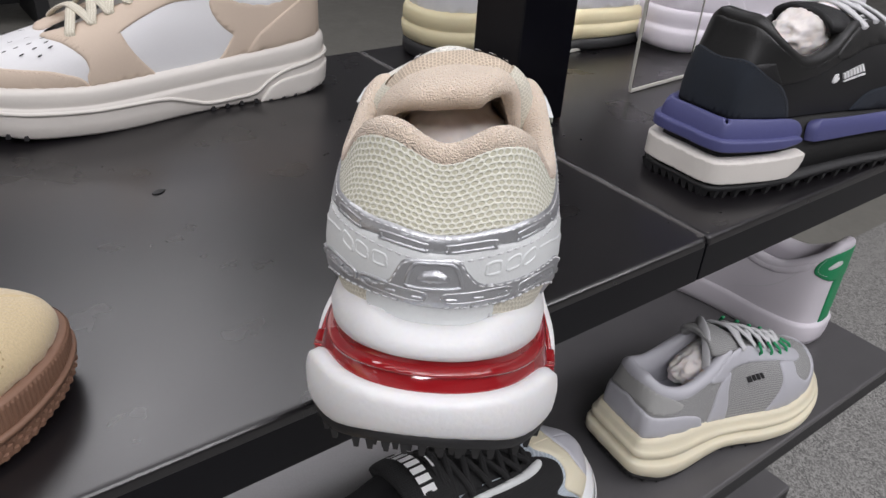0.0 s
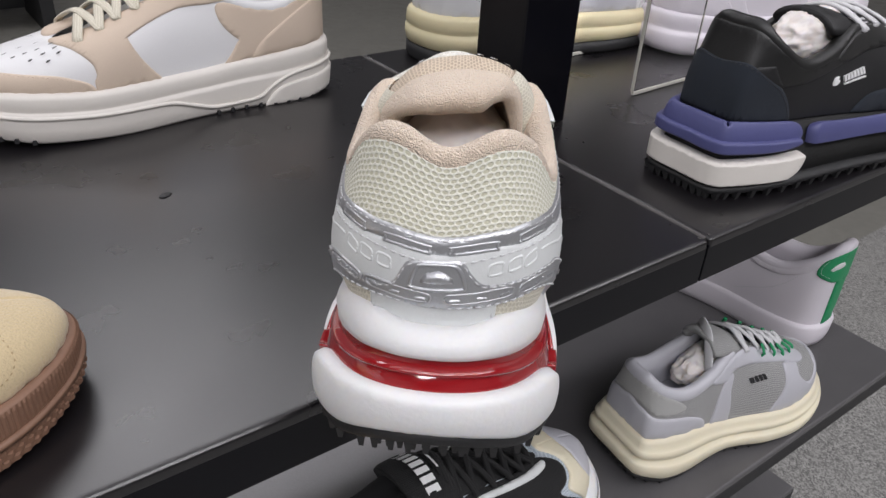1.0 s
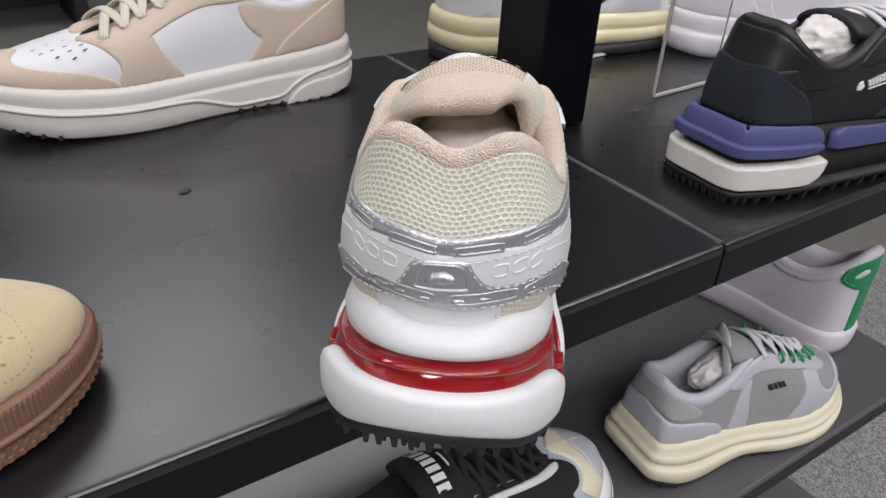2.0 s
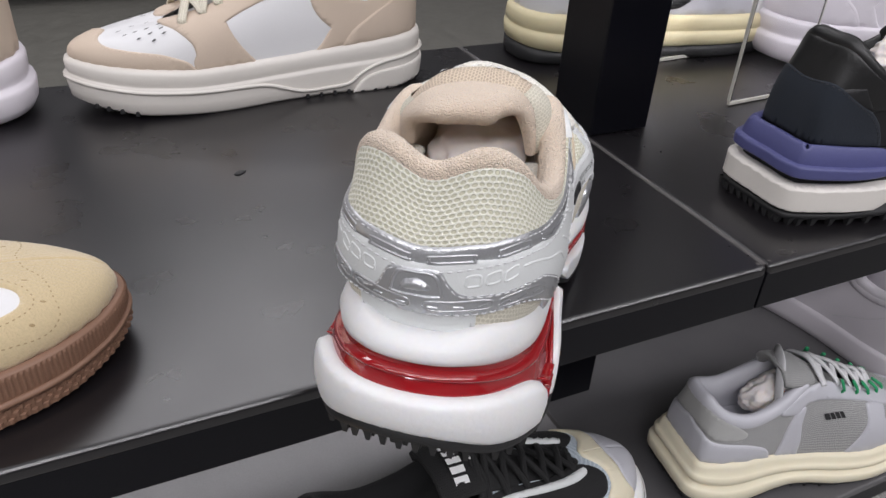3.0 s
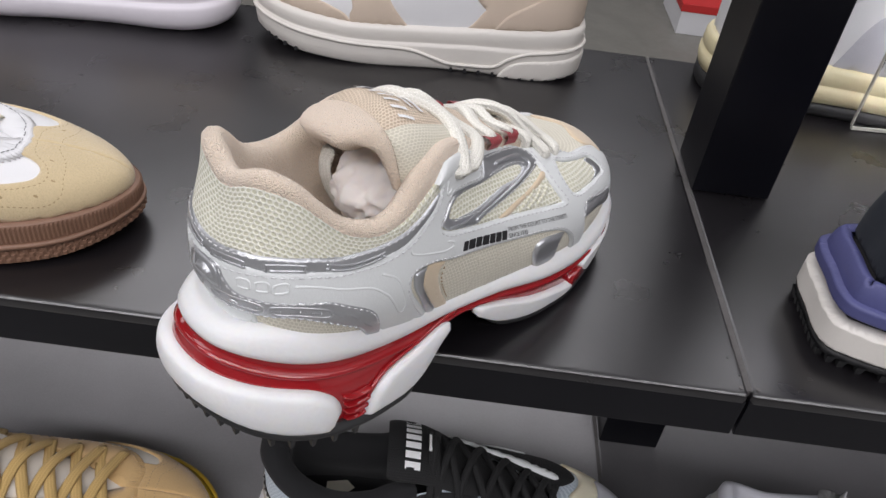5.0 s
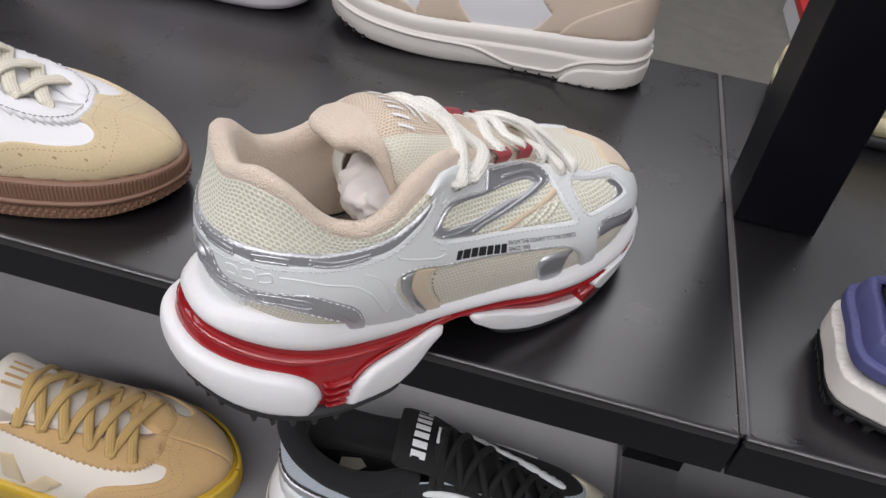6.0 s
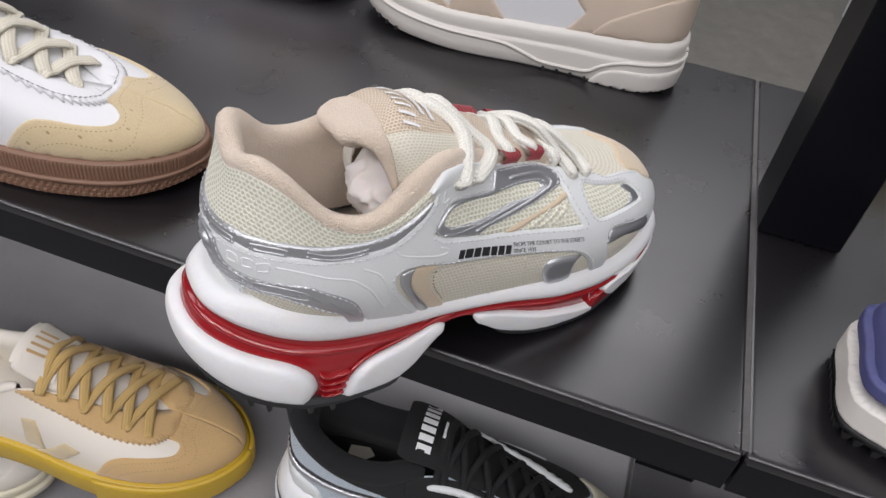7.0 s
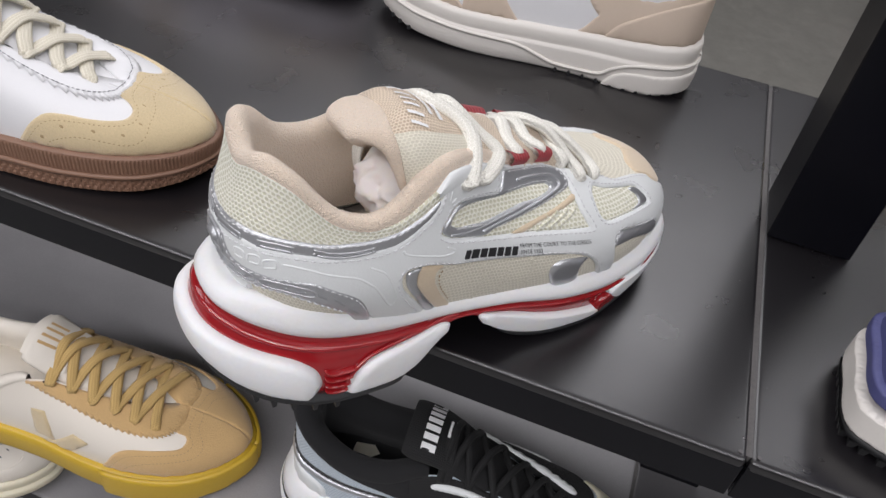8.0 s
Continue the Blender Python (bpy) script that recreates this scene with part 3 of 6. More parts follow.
def crumpled(name, c, rx, ry, rz, parent, material, seed=3):
    bm = bmesh.new()
    bmesh.ops.create_icosphere(bm, subdivisions=5, radius=1)
    for v in bm.verts:
        d = v.co.normalized()
        k = 1 + 0.10 * noise.noise(d * 1.3 + Vector((seed, 0, 0))) - 0.15 * abs(noise.noise(d * 2.3 + Vector((0, seed, 0)))) - 0.13 * abs(noise.noise(d * 4.6 + Vector((0, 0, seed)))) - 0.05 * abs(noise.noise(d * 10.5 + Vector((seed, seed, 0))))
        v.co = Vector((c[0] + d.x * rx * k, c[1] + d.y * ry * k, c[2] + d.z * rz * k))
    return part(name, bm, material, parent, "crumpled tissue paper stuffing", smooth=True)


def lug_row(name, pts, size, drop, material, parent):
    """Tapered rubber studs under the sole, one mesh."""
    v, f = [], []
    for x, y, z in pts:
        k = len(v)
        for s, dz in ((1.0, 0.001), (0.55, -drop)):
            for a, b in ((-1, -1), (1, -1), (1, 1), (-1, 1)):
                v.append((x + a * size * s, y + b * size * s, z + dz))
        f += [(k + 4, k + 7, k + 6, k + 5)] + [(k + i, k + 4 + i, k + 4 + (i + 1) % 4, k + (i + 1) % 4) for i in range(4)]
    return linked(name, v, f, material, parent, smooth=False)


def bars(name, surf, q, h, dq, dh, widths, material, parent, gap=0.3, lean=0.0, lift=0.0009, label="", slope=0.0):
    """Plain bars in place of a mark: a row of upright blocks of the given relative widths."""
    total = sum(widths) + gap * (len(widths) - 1)
    x = 0.0
    for w in widths:
        a, b = q + dq * x / total, q + dq * (x + w) / total
        qq = np.array([a, b, b + lean, a + lean])
        hh = np.array([h, h, h + dh, h + dh]) + slope * (qq - q)
        p, nr = surf(qq, hh), normals(surf, qq, hh)
        f = [(0, 1, 2, 3)] + [(i, 4 + i, 4 + (i + 1) % 4, (i + 1) % 4) for i in range(4)]
        linked(name, list(p + nr * lift) + list(p), f, material, parent, label, smooth=False)
        x += w + gap


def side_text(words, surf, q, h, size, material, parent, slope=-0.033, lift=0.0019):
    """Printed words on a surface: the built-in font laid out in (q, h)."""
    cu = bpy.data.curves.new("print", "FONT")
    cu.body, cu.resolution_u = words, 2
    tmp = new("print", cu)
    me = bpy.data.meshes.new_from_object(tmp.evaluated_get(bpy.context.evaluated_depsgraph_get()))
    bpy.data.objects.remove(tmp)
    co = np.array([tuple(v.co) for v in me.vertices])
    k = size / 0.7
    qq = q + co[:, 0] * k * MH / MQ * 0.86
    hh = h + co[:, 1] * k + (qq - q) * slope
    p = surf(qq, hh) + normals(surf, qq, hh) * lift
    me.vertices.foreach_set("co", p.ravel().astype(np.float32))
    me.materials.append(material)
    ob = new("printed_words", me)
    ob.parent = parent
    return ob


# ---- the white, cream and red running shoe in the middle ----
H_SOLE = [(-0.0140, 0), (-0.0105, 0.0165), (0.0020, 0.0300), (0.024, 0.0405), (0.055, 0.0415), (0.088, 0.0375), (0.122, 0.0380), (0.155, 0.0415), (0.186, 0.0420), (0.215, 0.0372), (0.238, 0.0245), (0.2490, 0)]
H_LOW = [(0.002, 0, 0.0685), (0.0055, 0.0150, 0.0665), (0.0155, 0.0270, 0.0615), (0.032, 0.0335, 0.0560), (0.057, 0.0360, 0.0490), (0.088, 0.0350, 0.0418), (0.122, 0.0370, 0.0378), (0.155, 0.0405, 0.0358), (0.185, 0.0410, 0.0335), (0.212, 0.0355, 0.0325), (0.233, 0.0225, 0.0325), (0.2425, 0, 0.0325)]
H_TOP = [(0.009, 0, 0.1165), (0.0115, 0.0150, 0.122), (0.020, 0.0250, 0.118), (0.036, 0.0330, 0.102), (0.057, 0.0360, 0.0985), (0.082, 0.0320, 0.1085), (0.108, 0.0220, 0.101), (0.134, 0.0165, 0.0935), (0.155, 0.0130, 0.0860), (0.166, 0.0090, 0.0805), (0.1695, 0.0045, 0.0785), (0.1705, 0, 0.0785)]
hero_shell = Shell(H_LOW, H_TOP, rise=0.5, lean=0.3, puff=lambda q: np.interp(q, (0, 1.5, 3, 6, 8, 11), (0.005, 0.006, 0.009, 0.009, 0.006, 0.003)))
band_top = height((-0.02, 0.0665), (0.0, 0.0655), (0.015, 0.0630), (0.032, 0.059), (0.057, 0.0515), (0.088, 0.0420), (0.122, 0.0375), (0.155, 0.0345), (0.185, 0.0315), (0.26, 0.031))
band_low = height((-0.02, 0.0585), (-0.010, 0.0570), (-0.003, 0.0535), (0.009, 0.0485), (0.023, 0.0450), (0.047, 0.0395), (0.077, 0.0335), (0.105, 0.0305), (0.125, 0.0280), (0.142, 0.0248), (0.178, 0.0205), (0.26, 0.0215))
core_low = height((-0.02, 0.040), (-0.014, 0.0375), (-0.007, 0.0285), (0.004, 0.0215), (0.019, 0.0178), (0.039, 0.0138), (0.059, 0.0115), (0.066, 0.0118), (0.074, 0.0165), (0.081, 0.0275), (0.088, 0.0305), (0.099, 0.0305), (0.107, 0.0270), (0.115, 0.0180), (0.124, 0.0115), (0.140, 0.0058), (0.175, 0.0030), (0.20, 0.0090), (0.26, 0.0170))
band_off = height((-0.02, -0.0055), (0.02, -0.006), (0.06, -0.004), (0.10, -0.001), (0.16, 0.002), (0.26, 0.003))
hero_core = Wall(H_SOLE, band_low, core_low, lambda u: band_off(u) - 0.001, 0.0, 0.0005)


def toe_bend(root, amount=0.010, start=0.15):
    """Turns the toe of a straight shoe to one side, as a right or left foot's."""
    for ob in root.children_recursive:
        for v in ob.data.vertices:
            v.co.y += amount * min(max((v.co.x - start) / 0.1, 0), 1.1) ** 1.4


def hero_shoe():
    root = placed("running_shoe", -0.2325, -0.0525, 0, 50.0, "white and cream chunky running shoe with red sole insert", "shoe")
    # sole
    lev = lambda a, h: (lambda u: band_off(u) + a, lambda u: band_low(u) * (1 - h) + band_top(u) * h)
    band("upper_midsole", H_SOLE, [lev(-0.010, 0.8), lev(-0.0065, 1.1), lev(-0.0035, 1.05), lev(-0.0006, 0.8), lev(0.0012, 0.5), lev(0.0008, 0.2), lev(-0.0012, 0.02), lev(-0.006, -0.05)][::-1], FOAM, root, "white foam midsole layer")
    rim = np.linspace(0, 1, 10)
    band("sole_insert", H_SOLE, [(-0.004, lambda u: core_low(u) - 0.0002)] + [((lambda h: lambda u: (band_off(u) - 0.001) * h ** 4 + 0.0005 * 4 * h * (1 - h))(h), (lambda h: lambda u: core_low(u) * (1 - h) + band_low(u) * h)(h)) for h in rim] + [(-0.006, lambda u: band_low(u) + 0.003)], RED, root, "glossy red plastic sole insert")
    step = lambda a, h: (lambda u: (band_off(u) - 0.001) * h ** 4 + a, lambda u: core_low(u) * (1 - h) + band_low(u) * h)
    band("insert_lip", H_SOLE, [step(0.0, 0.87), step(0.0018, 0.885), step(0.0024, 0.915), step(0.0018, 0.945), step(0.0, 0.96)], RED, root, cap_low=False, cap_top=False)
    # white pods over the insert
    heel = [(0, 0.66), (1, 0.68), (2, 0.73), (2.62, 0.73), (2.96, 0.60), (3.07, 0.38), (3.03, 0.18), (2.93, 0.0), (2.93, 0.0), (1.5, 0.0)]
    panel("heel_pod", hero_core, heel + [(-q, h) for q, h in heel[:0:-1]] + [], 0.0040, FOAM, root, "white foam heel pod", bevel=0.005, step=0.003, pillow=0.0012)
    for s in (1, -1):
        m = lambda rows: [(s * q, h) for q, h in rows][::s]
        panel("arch_pod", hero_core, m([(3.40, 0.0), (3.40, 0.0), (3.52, 0.33), (3.72, 0.58), (3.96, 0.70), (4.27, 0.76), (4.63, 0.79), (4.92, 0.72), (5.02, 0.4), (5.02, 0.0), (5.02, 0.0), (4.2, 0.0)]), 0.0034, FOAM, root, "white foam arch pod", bevel=0.0034, step=0.0026)
        panel("forefoot_pod", hero_core, m([(5.52, 0.0), (5.52, 0.0), (5.56, 0.62), (5.95, 0.72), (6.46, 0.62), (7.0, 0.50), (7.54, 0.36), (7.76, 0.26), (7.84, 0.10), (7.84, 0.0), (7.84, 0.0), (6.5, 0.0)]), 0.0034, FOAM, root, "white foam forefoot pod", bevel=0.003, step=0.0026)
        panel("toe_pod", hero_core, m([(8.22, 0.0), (8.22, 0.0), (8.0, 0.45), (7.94, 0.72), (8.12, 0.92), (8.40, 1.0), (8.40, 1.0), (9, 1.0), (10, 1.0), (11, 1.0), (11, 1.0), (11, 0.0), (11, 0.0), (9.5, 0.0)]), 0.0034, FOAM, root, "white foam toe pod", bevel=0.0022, step=0.003)
        for h in (0.10, 0.24, 0.38, 0.52):
            panel("rib", hero_core, m([(3.13, h), (3.27, h - 0.03), (3.42 + 0.2 * h, h), (3.42 + 0.2 * h, h + 0.045), (3.27, h + 0.02), (3.13, h + 0.045)]), 0.0024, RED, root, bevel=0.001, step=0.0016)
        panel("insert_tip", hero_core, m([(7.66, -0.04), (7.66, 0.30), (7.80, 0.55), (8.02, 0.60), (8.14, 0.30), (8.20, 0.02), (8.05, 0.10), (7.92, 0.06), (7.86, -0.06)]), 0.0030, RED, root, bevel=0.0016, step=0.0018)
        emboss("insert_edge", hero_core, m([(3.34, 0.02), (3.45, 0.33), (3.66, 0.62), (3.95, 0.76), (4.4, 0.83), (5.2, 0.86)]), RED, root, 0.0010, 0.0008)
    arch = height((-0.02, 0.0), (0.068, 0.0), (0.078, 0.016), (0.106, 0.016), (0.118, 0.0), (0.26, 0.0))
    thick = height((-0.02, 0.0068), (0.0, 0.0060), (0.03, 0.0040), (0.26, 0.0034))
    band("outsole", H_SOLE, [(lambda u: -0.008 - arch(u), lambda u: core_low(u) - thick(u)), (lambda u: 0.0012 - arch(u), lambda u: core_low(u) - thick(u) + 0.0004), (lambda u: 0.0034 - arch(u), lambda u: core_low(u) - thick(u) * 0.6), (lambda u: 0.0036 - arch(u), lambda u: core_low(u) + 0.0002), (lambda u: -0.004 - arch(u), lambda u: core_low(u) + 0.001)], RUBBER, root, "black rubber outsole")
    studs = []
    for off in (0.0012, -0.0070, -0.0155):
        for q in np.arange(-3.3, 3.31, 0.33 if off > -0.01 else 0.6):
            if abs(abs(q) - 1.75) < 0.15:
                continue
            p = half_curve(H_SOLE, np.array([q]))[0] + np.array([*(plan_normal(H_SOLE, np.array([q]))[0] * off)])
            studs.append((p[0], p[1], float(core_low(p[0]) - thick(p[0]))))
    lug_row("studs", studs, 0.0014, 0.0040, RUBBER, root)
    lug_row("pale_studs", [(0.004 + 0.004 * (i % 2), 0.016 - 0.004 * i, 0.0185) for i in range(8)], 0.0017, 0.0075, PALERUBBER, root)
    # upper
    T = hero_shell
    sheet("upper", T, -11, 11, 150, 24, FINEMESH, root, "cream fine mesh upper", h0=-0.14)
    left = lambda rows: [(-q, h) for q, h in rows[::-1]]
    # honeycomb mesh under the collar, from side to side
    s1_top = [(0, 0.520), (0.64, 0.51), (1.2, 0.52), (1.65, 0.56), (2.05, 0.605), (2.45, 0.685), (3.0, 0.815), (3.4, 0.875), (3.79, 0.905), (4.21, 0.915), (4.51, 0.91), (4.82, 0.93)]
    s1_low = [(0, 0.388), (0.65, 0.385), (1.04, 0.405), (1.6, 0.43), (2.25, 0.525), (2.62, 0.60), (3.05, 0.695), (3.52, 0.755), (4.0, 0.785), (4.39, 0.82), (4.63, 0.845), (4.80, 0.91)]
    rim = [(4.84, 0.995), (4, 0.995), (3, 0.995), (2, 0.995), (1, 0.995)]
    lower = [(q, h - 0.03) for q, h in s1_top]
    panel("collar_mesh", T, lower + rim + [(0, 0.995)] + left(rim) + [(-q, h) for q, h in lower[:0:-1]], 0.0006, HEXMESH, root, "cream honeycomb mesh collar panel", bevel=0.001, step=0.003)
    # white leather overlay with its windows
    top = [(q, h + 0.015) for q, h in s1_low] + [(4.86, 0.965), (4.95, 0.985), (5.5, 0.99), (6.3, 0.99), (7.2, 0.985), (7.55, 0.93), (7.78, 0.925), (8.0, 0.89), (8.14, 0.83), (8.6, 0.81), (8.85, 0.73), (9.3, 0.68), (9.67, 0.62), (9.91, 0.53), (9.88, 0.44), (10.15, 0.28), (10.25, -0.05)]
    low = [(10.25, -0.05), (8.6, -0.05), (7.6, -0.05), (7.6, -0.05), (7.3, 0.134), (7.06, 0.215), (6.73, 0.255), (6.28, 0.278), (5.8, 0.302), (5.35, 0.314), (4.9, 0.340), (4.42, 0.44), (4.20, 0.462), (4.11, 0.40), (4.15, 0.27), (4.35, 0.12), (4.7, -0.05), (4.7, -0.05), (3.76, -0.05), (3.76, -0.05), (3.5, 0.12), (3.1, 0.22), (2.7, 0.25), (2.1, 0.21), (1.4, 0.15), (0.67, 0.12), (0, 0.11)]
    win = [(4.75, 0.668), (4.99, 0.785), (5.17, 0.81), (5.47, 0.80), (5.93, 0.795), (6.1, 0.88), (6.2, 0.955), (6.2, 0.955), (7.27, 0.955), (7.52, 0.89), (7.42, 0.752), (7.3, 0.578), (7.3, 0.43), (7.3, 0.43), (6.85, 0.446), (6.37, 0.47), (5.89, 0.488), (5.41, 0.506), (4.93, 0.566)]
    fore = [(8.05, 0.728), (8.25, 0.695), (8.71, 0.644), (9.13, 0.59), (9.16, 0.524), (9.07, 0.42), (8.71, 0.43), (8.2, 0.44), (7.75, 0.446), (7.66, 0.512), (7.78, 0.64)]
    slot = [(7.75, 0.22), (7.99, 0.326), (9.01, 0.23), (9.2, 0.11), (9.1, -0.02), (8.3, -0.03), (7.95, -0.02)]
    right = top + low
    panel("overlay", T, right[:-1] + [(0, 0.11)] + left(right)[1:-1], 0.0013, LEATHER, root, "smooth white leather overlay", bevel=0.0012, step=0.0024, holes=[win, fore, slot, left(win), left(fore), left(slot)])
    leaf = [(4.93, 0.695), (5.11, 0.765), (5.44, 0.775), (5.95, 0.775), (6.43, 0.80), (6.79, 0.812), (6.97, 0.80), (6.94, 0.764), (6.64, 0.716), (6.28, 0.698), (5.8, 0.65), (5.47, 0.62), (5.14, 0.626), (4.98, 0.65)]
    swoosh = [(6.2, 0.965), (6.2, 0.965), (7.24, 0.962), (7.53, 0.90), (7.46, 0.776), (6.94, 0.692), (6.28, 0.608), (5.71, 0.554), (5.41, 0.512), (4.93, 0.572), (4.77, 0.655), (4.88, 0.73), (5.09, 0.80), (5.45, 0.812), (5.93, 0.812), (6.08, 0.88)]
    for s in (1, -1):
        m = lambda rows: [(s * q, h) for q, h in rows][::s]
        panel("side_mesh", T, m(win), 0.0004, HEXMESH, root, "cream honeycomb mesh panel", bevel=0.001)
        panel("fore_mesh", T, m(fore), 0.0004, HEXMESH, root, "cream honeycomb mesh panel", bevel=0.001)
        panel("swoosh_frame", T, m(swoosh), 0.0012, SILVER, root, "silver leather frame", bevel=0.0010, holes=[m(leaf)], step=0.0018)
        emboss("frame_ridge", T, m([(5.42, 0.545), (5.75, 0.585), (6.28, 0.64), (6.9, 0.722), (7.2, 0.775), (7.22, 0.84), (7.0, 0.875), (6.4, 0.87)]), SILVER, root, 0.0011, 0.0012)
        emboss("frame_ridge", T, m([(4.88, 0.60), (5.15, 0.572), (5.45, 0.585), (5.8, 0.62), (6.28, 0.67)]), SILVER, root, 0.0007, 0.0012)
        panel("tan_strip", T, m([(5.92, 0.494), (6.34, 0.556), (6.76, 0.610), (7.15, 0.668), (7.36, 0.704), (7.36, 0.66), (7.06, 0.610), (6.55, 0.546), (6.13, 0.480)]), 0.0010, TAN, root, "tan suede strip", bevel=0.0008, step=0.002)
        for q in (6.75, 6.95, 7.13):
            emboss("mesh_pleat", T, m([(q - 0.42, 0.475), (q - 0.2, 0.52), (q, 0.565), (q + 0.1, 0.60)]), HEXMESH, root, 0.0011, 0.0002)
        panel("fore_trim", T, m([(9.10, 0.585), (9.16, 0.524), (9.07, 0.42), (8.71, 0.43), (8.5, 0.437), (8.80, 0.465), (8.93, 0.52), (8.92, 0.59)]), 0.0011, SILVER, root, "silver trim", bevel=0.001, step=0.0018)
        panel("slot_trim", T, m([(7.74, 0.225), (7.99, 0.32), (9.01, 0.225), (9.15, 0.12), (8.9, 0.12), (8.29, 0.205), (7.85, 0.21)]), 0.0011, SILVER, root, "silver trim", bevel=0.001, step=0.002)
        panel("arch_trim", T, m([(4.17, 0.40), (4.23, 0.44), (4.42, 0.428), (4.36, 0.386), (4.36, 0.266), (4.54, 0.11), (4.84, -0.04), (4.66, -0.04), (4.39, 0.122), (4.21, 0.272)]), 0.0010, SILVER, root, "silver trim", bevel=0.001, step=0.002)
        panel("arch_patch", T, m([(4.42, 0.425), (4.76, 0.356), (4.66, 0.32), (4.66, 0.224), (4.81, 0.092), (5.05, -0.03), (4.84, -0.04), (4.54, 0.11), (4.36, 0.266), (4.36, 0.38)]), 0.0006, TAN, root, "tan suede patch", bevel=0.0008, step=0.002)
        for q, w in ((5.42, 0.0), (5.78, -0.01), (6.18, -0.02)):
            emboss("mesh_pleat", T, m([(q - 0.04, -0.02), (q, 0.08), (q + 0.03, 0.18), (q + 0.01, 0.285 + w)]), FINEMESH, root, 0.0016, -0.0012)
        stitches("stitching", T, m([(4.76, 0.33), (4.70, 0.26), (4.78, 0.15), (4.98, 0.03)]), SUEDETHREAD, root, gap=0.0026, length=0.0012, lift=0.0007)
        panel("toe_trim", T, m([(6.52, 0.092), (6.55, 0.17), (6.73, 0.206), (7.15, 0.185), (7.07, 0.15), (7.04, 0.086), (7.1, 0.0), (6.95, -0.05), (6.70, -0.03)]), 0.0016, SILVER, root, "silver trim", bevel=0.0016, step=0.0018)
        panel("toe_tip", T, m([(9.9, 0.60), (10.02, 0.50), (9.98, 0.43), (10.3, 0.28), (11, 0.22), (11, 0.22), (11, 0.62), (11, 0.62), (10.3, 0.66)]), 0.0008, TAN, root, "tan suede toe tip", bevel=0.001, step=0.0025)
        stitches("stitching", T, m([(4.70, 0.66), (4.93, 0.805), (5.13, 0.842), (5.47, 0.83), (5.88, 0.825), (6.02, 0.89), (6.10, 0.96)]), THREAD, root, lift=0.0016)
        stitches("stitching", T, m([(4.70, 0.63), (4.90, 0.535), (5.41, 0.478), (5.89, 0.46), (6.37, 0.442), (6.85, 0.418), (7.38, 0.405), (7.39, 0.58), (7.50, 0.75), (7.60, 0.88)]), THREAD, root, lift=0.0016)
        stitches("stitching", T, m([(4.03, 0.38), (4.08, 0.46), (4.20, 0.49), (4.42, 0.468), (4.9, 0.365), (5.35, 0.34), (5.8, 0.328), (6.28, 0.304), (6.73, 0.281), (7.08, 0.243), (7.36, 0.15), (7.55, 0.02)]), THREAD, root, lift=0.0016)
        stitches("stitching", T, m([(4.04, 0.36), (4.07, 0.27), (4.26, 0.11), (4.5, -0.01)]), THREAD, root, lift=0.0016)
        stitches("stitching", T, m([(7.72, 0.66), (7.98, 0.757), (8.28, 0.725), (8.75, 0.672), (9.2, 0.62), (9.26, 0.524), (9.15, 0.395), (8.71, 0.405), (8.2, 0.413), (7.70, 0.418), (7.58, 0.50)]), THREAD, root, closed=True, lift=0.0016)
        stitches("stitching", T, m([(7.7, 0.22), (7.93, 0.35), (8.4, 0.31), (9.03, 0.255)]), THREAD, root, lift=0.0016)
        stitches("stitching", T, m([(8.2, 0.80), (8.6, 0.78), (8.83, 0.70), (9.28, 0.65), (9.62, 0.59), (9.82, 0.52)]), THREAD, root, lift=0.0016)
        stitches("stitching", T, m([(4.98, 0.63), (5.47, 0.60), (5.8, 0.63), (6.28, 0.678), (6.66, 0.698), (7.02, 0.757), (7.06, 0.81), (6.80, 0.832), (6.43, 0.82), (6.1, 0.80)]), THREAD, root, lift=0.0014)
        stitches("stitching", T, m([(5.6, 0.553), (6.28, 0.62), (6.94, 0.704), (7.40, 0.785), (7.46, 0.89), (7.22, 0.945), (6.3, 0.945)]), THREAD, root, lift=0.0014)
        stitches("stitching", T, m([(4.86, 0.94), (4.74, 0.842), (4.47, 0.79), (4.21, 0.757), (3.82, 0.725), (3.43, 0.69), (3.04, 0.645), (2.53, 0.545), (1.99, 0.45), (1.36, 0.385), (0.7, 0.345), (0.05, 0.345)]), THREAD, root, lift=0.0016)
        stitches("stitching", T, m([(q, h - 0.028) for q, h in s1_top[:-1]]), THREAD, root, lift=0.0016)
        emboss("pressed_line", T, m([(4.12, 0.70), (4.16, 0.65), (4.45, 0.54), (4.72, 0.462), (4.90, 0.452), (4.92, 0.48), (4.80, 0.52)]), LEATHER, root, 0.0007, 0.0011)
        emboss("pressed_line", T, m([(2.02, 0.392), (2.65, 0.47), (3.3, 0.49), (3.6, 0.40), (3.73, 0.32), (3.93, 0.15), (4.02, 0.16), (4.02, 0.24), (3.92, 0.40), (3.8, 0.52), (3.55, 0.60)]), LEATHER, root, 0.0007, 0.0011)
        emboss("pressed_line", T, m([(4.98, 0.94), (4.93, 0.86), (5.05, 0.87)]), LEATHER, root, 0.0006, 0.0013)
    # silver bands round the heel
    ring_up = s1_top + s1_low[::-1]
    ring_lo = [(-q, h) for q, h in s1_low[1:]] + [(-q, h) for q, h in s1_top[::-1][:-1]]
    panel("upper_band", T, ring_up + ring_lo, 0.0015, SILVER, root, "silver leather band", bevel=0.0014, step=0.0022)
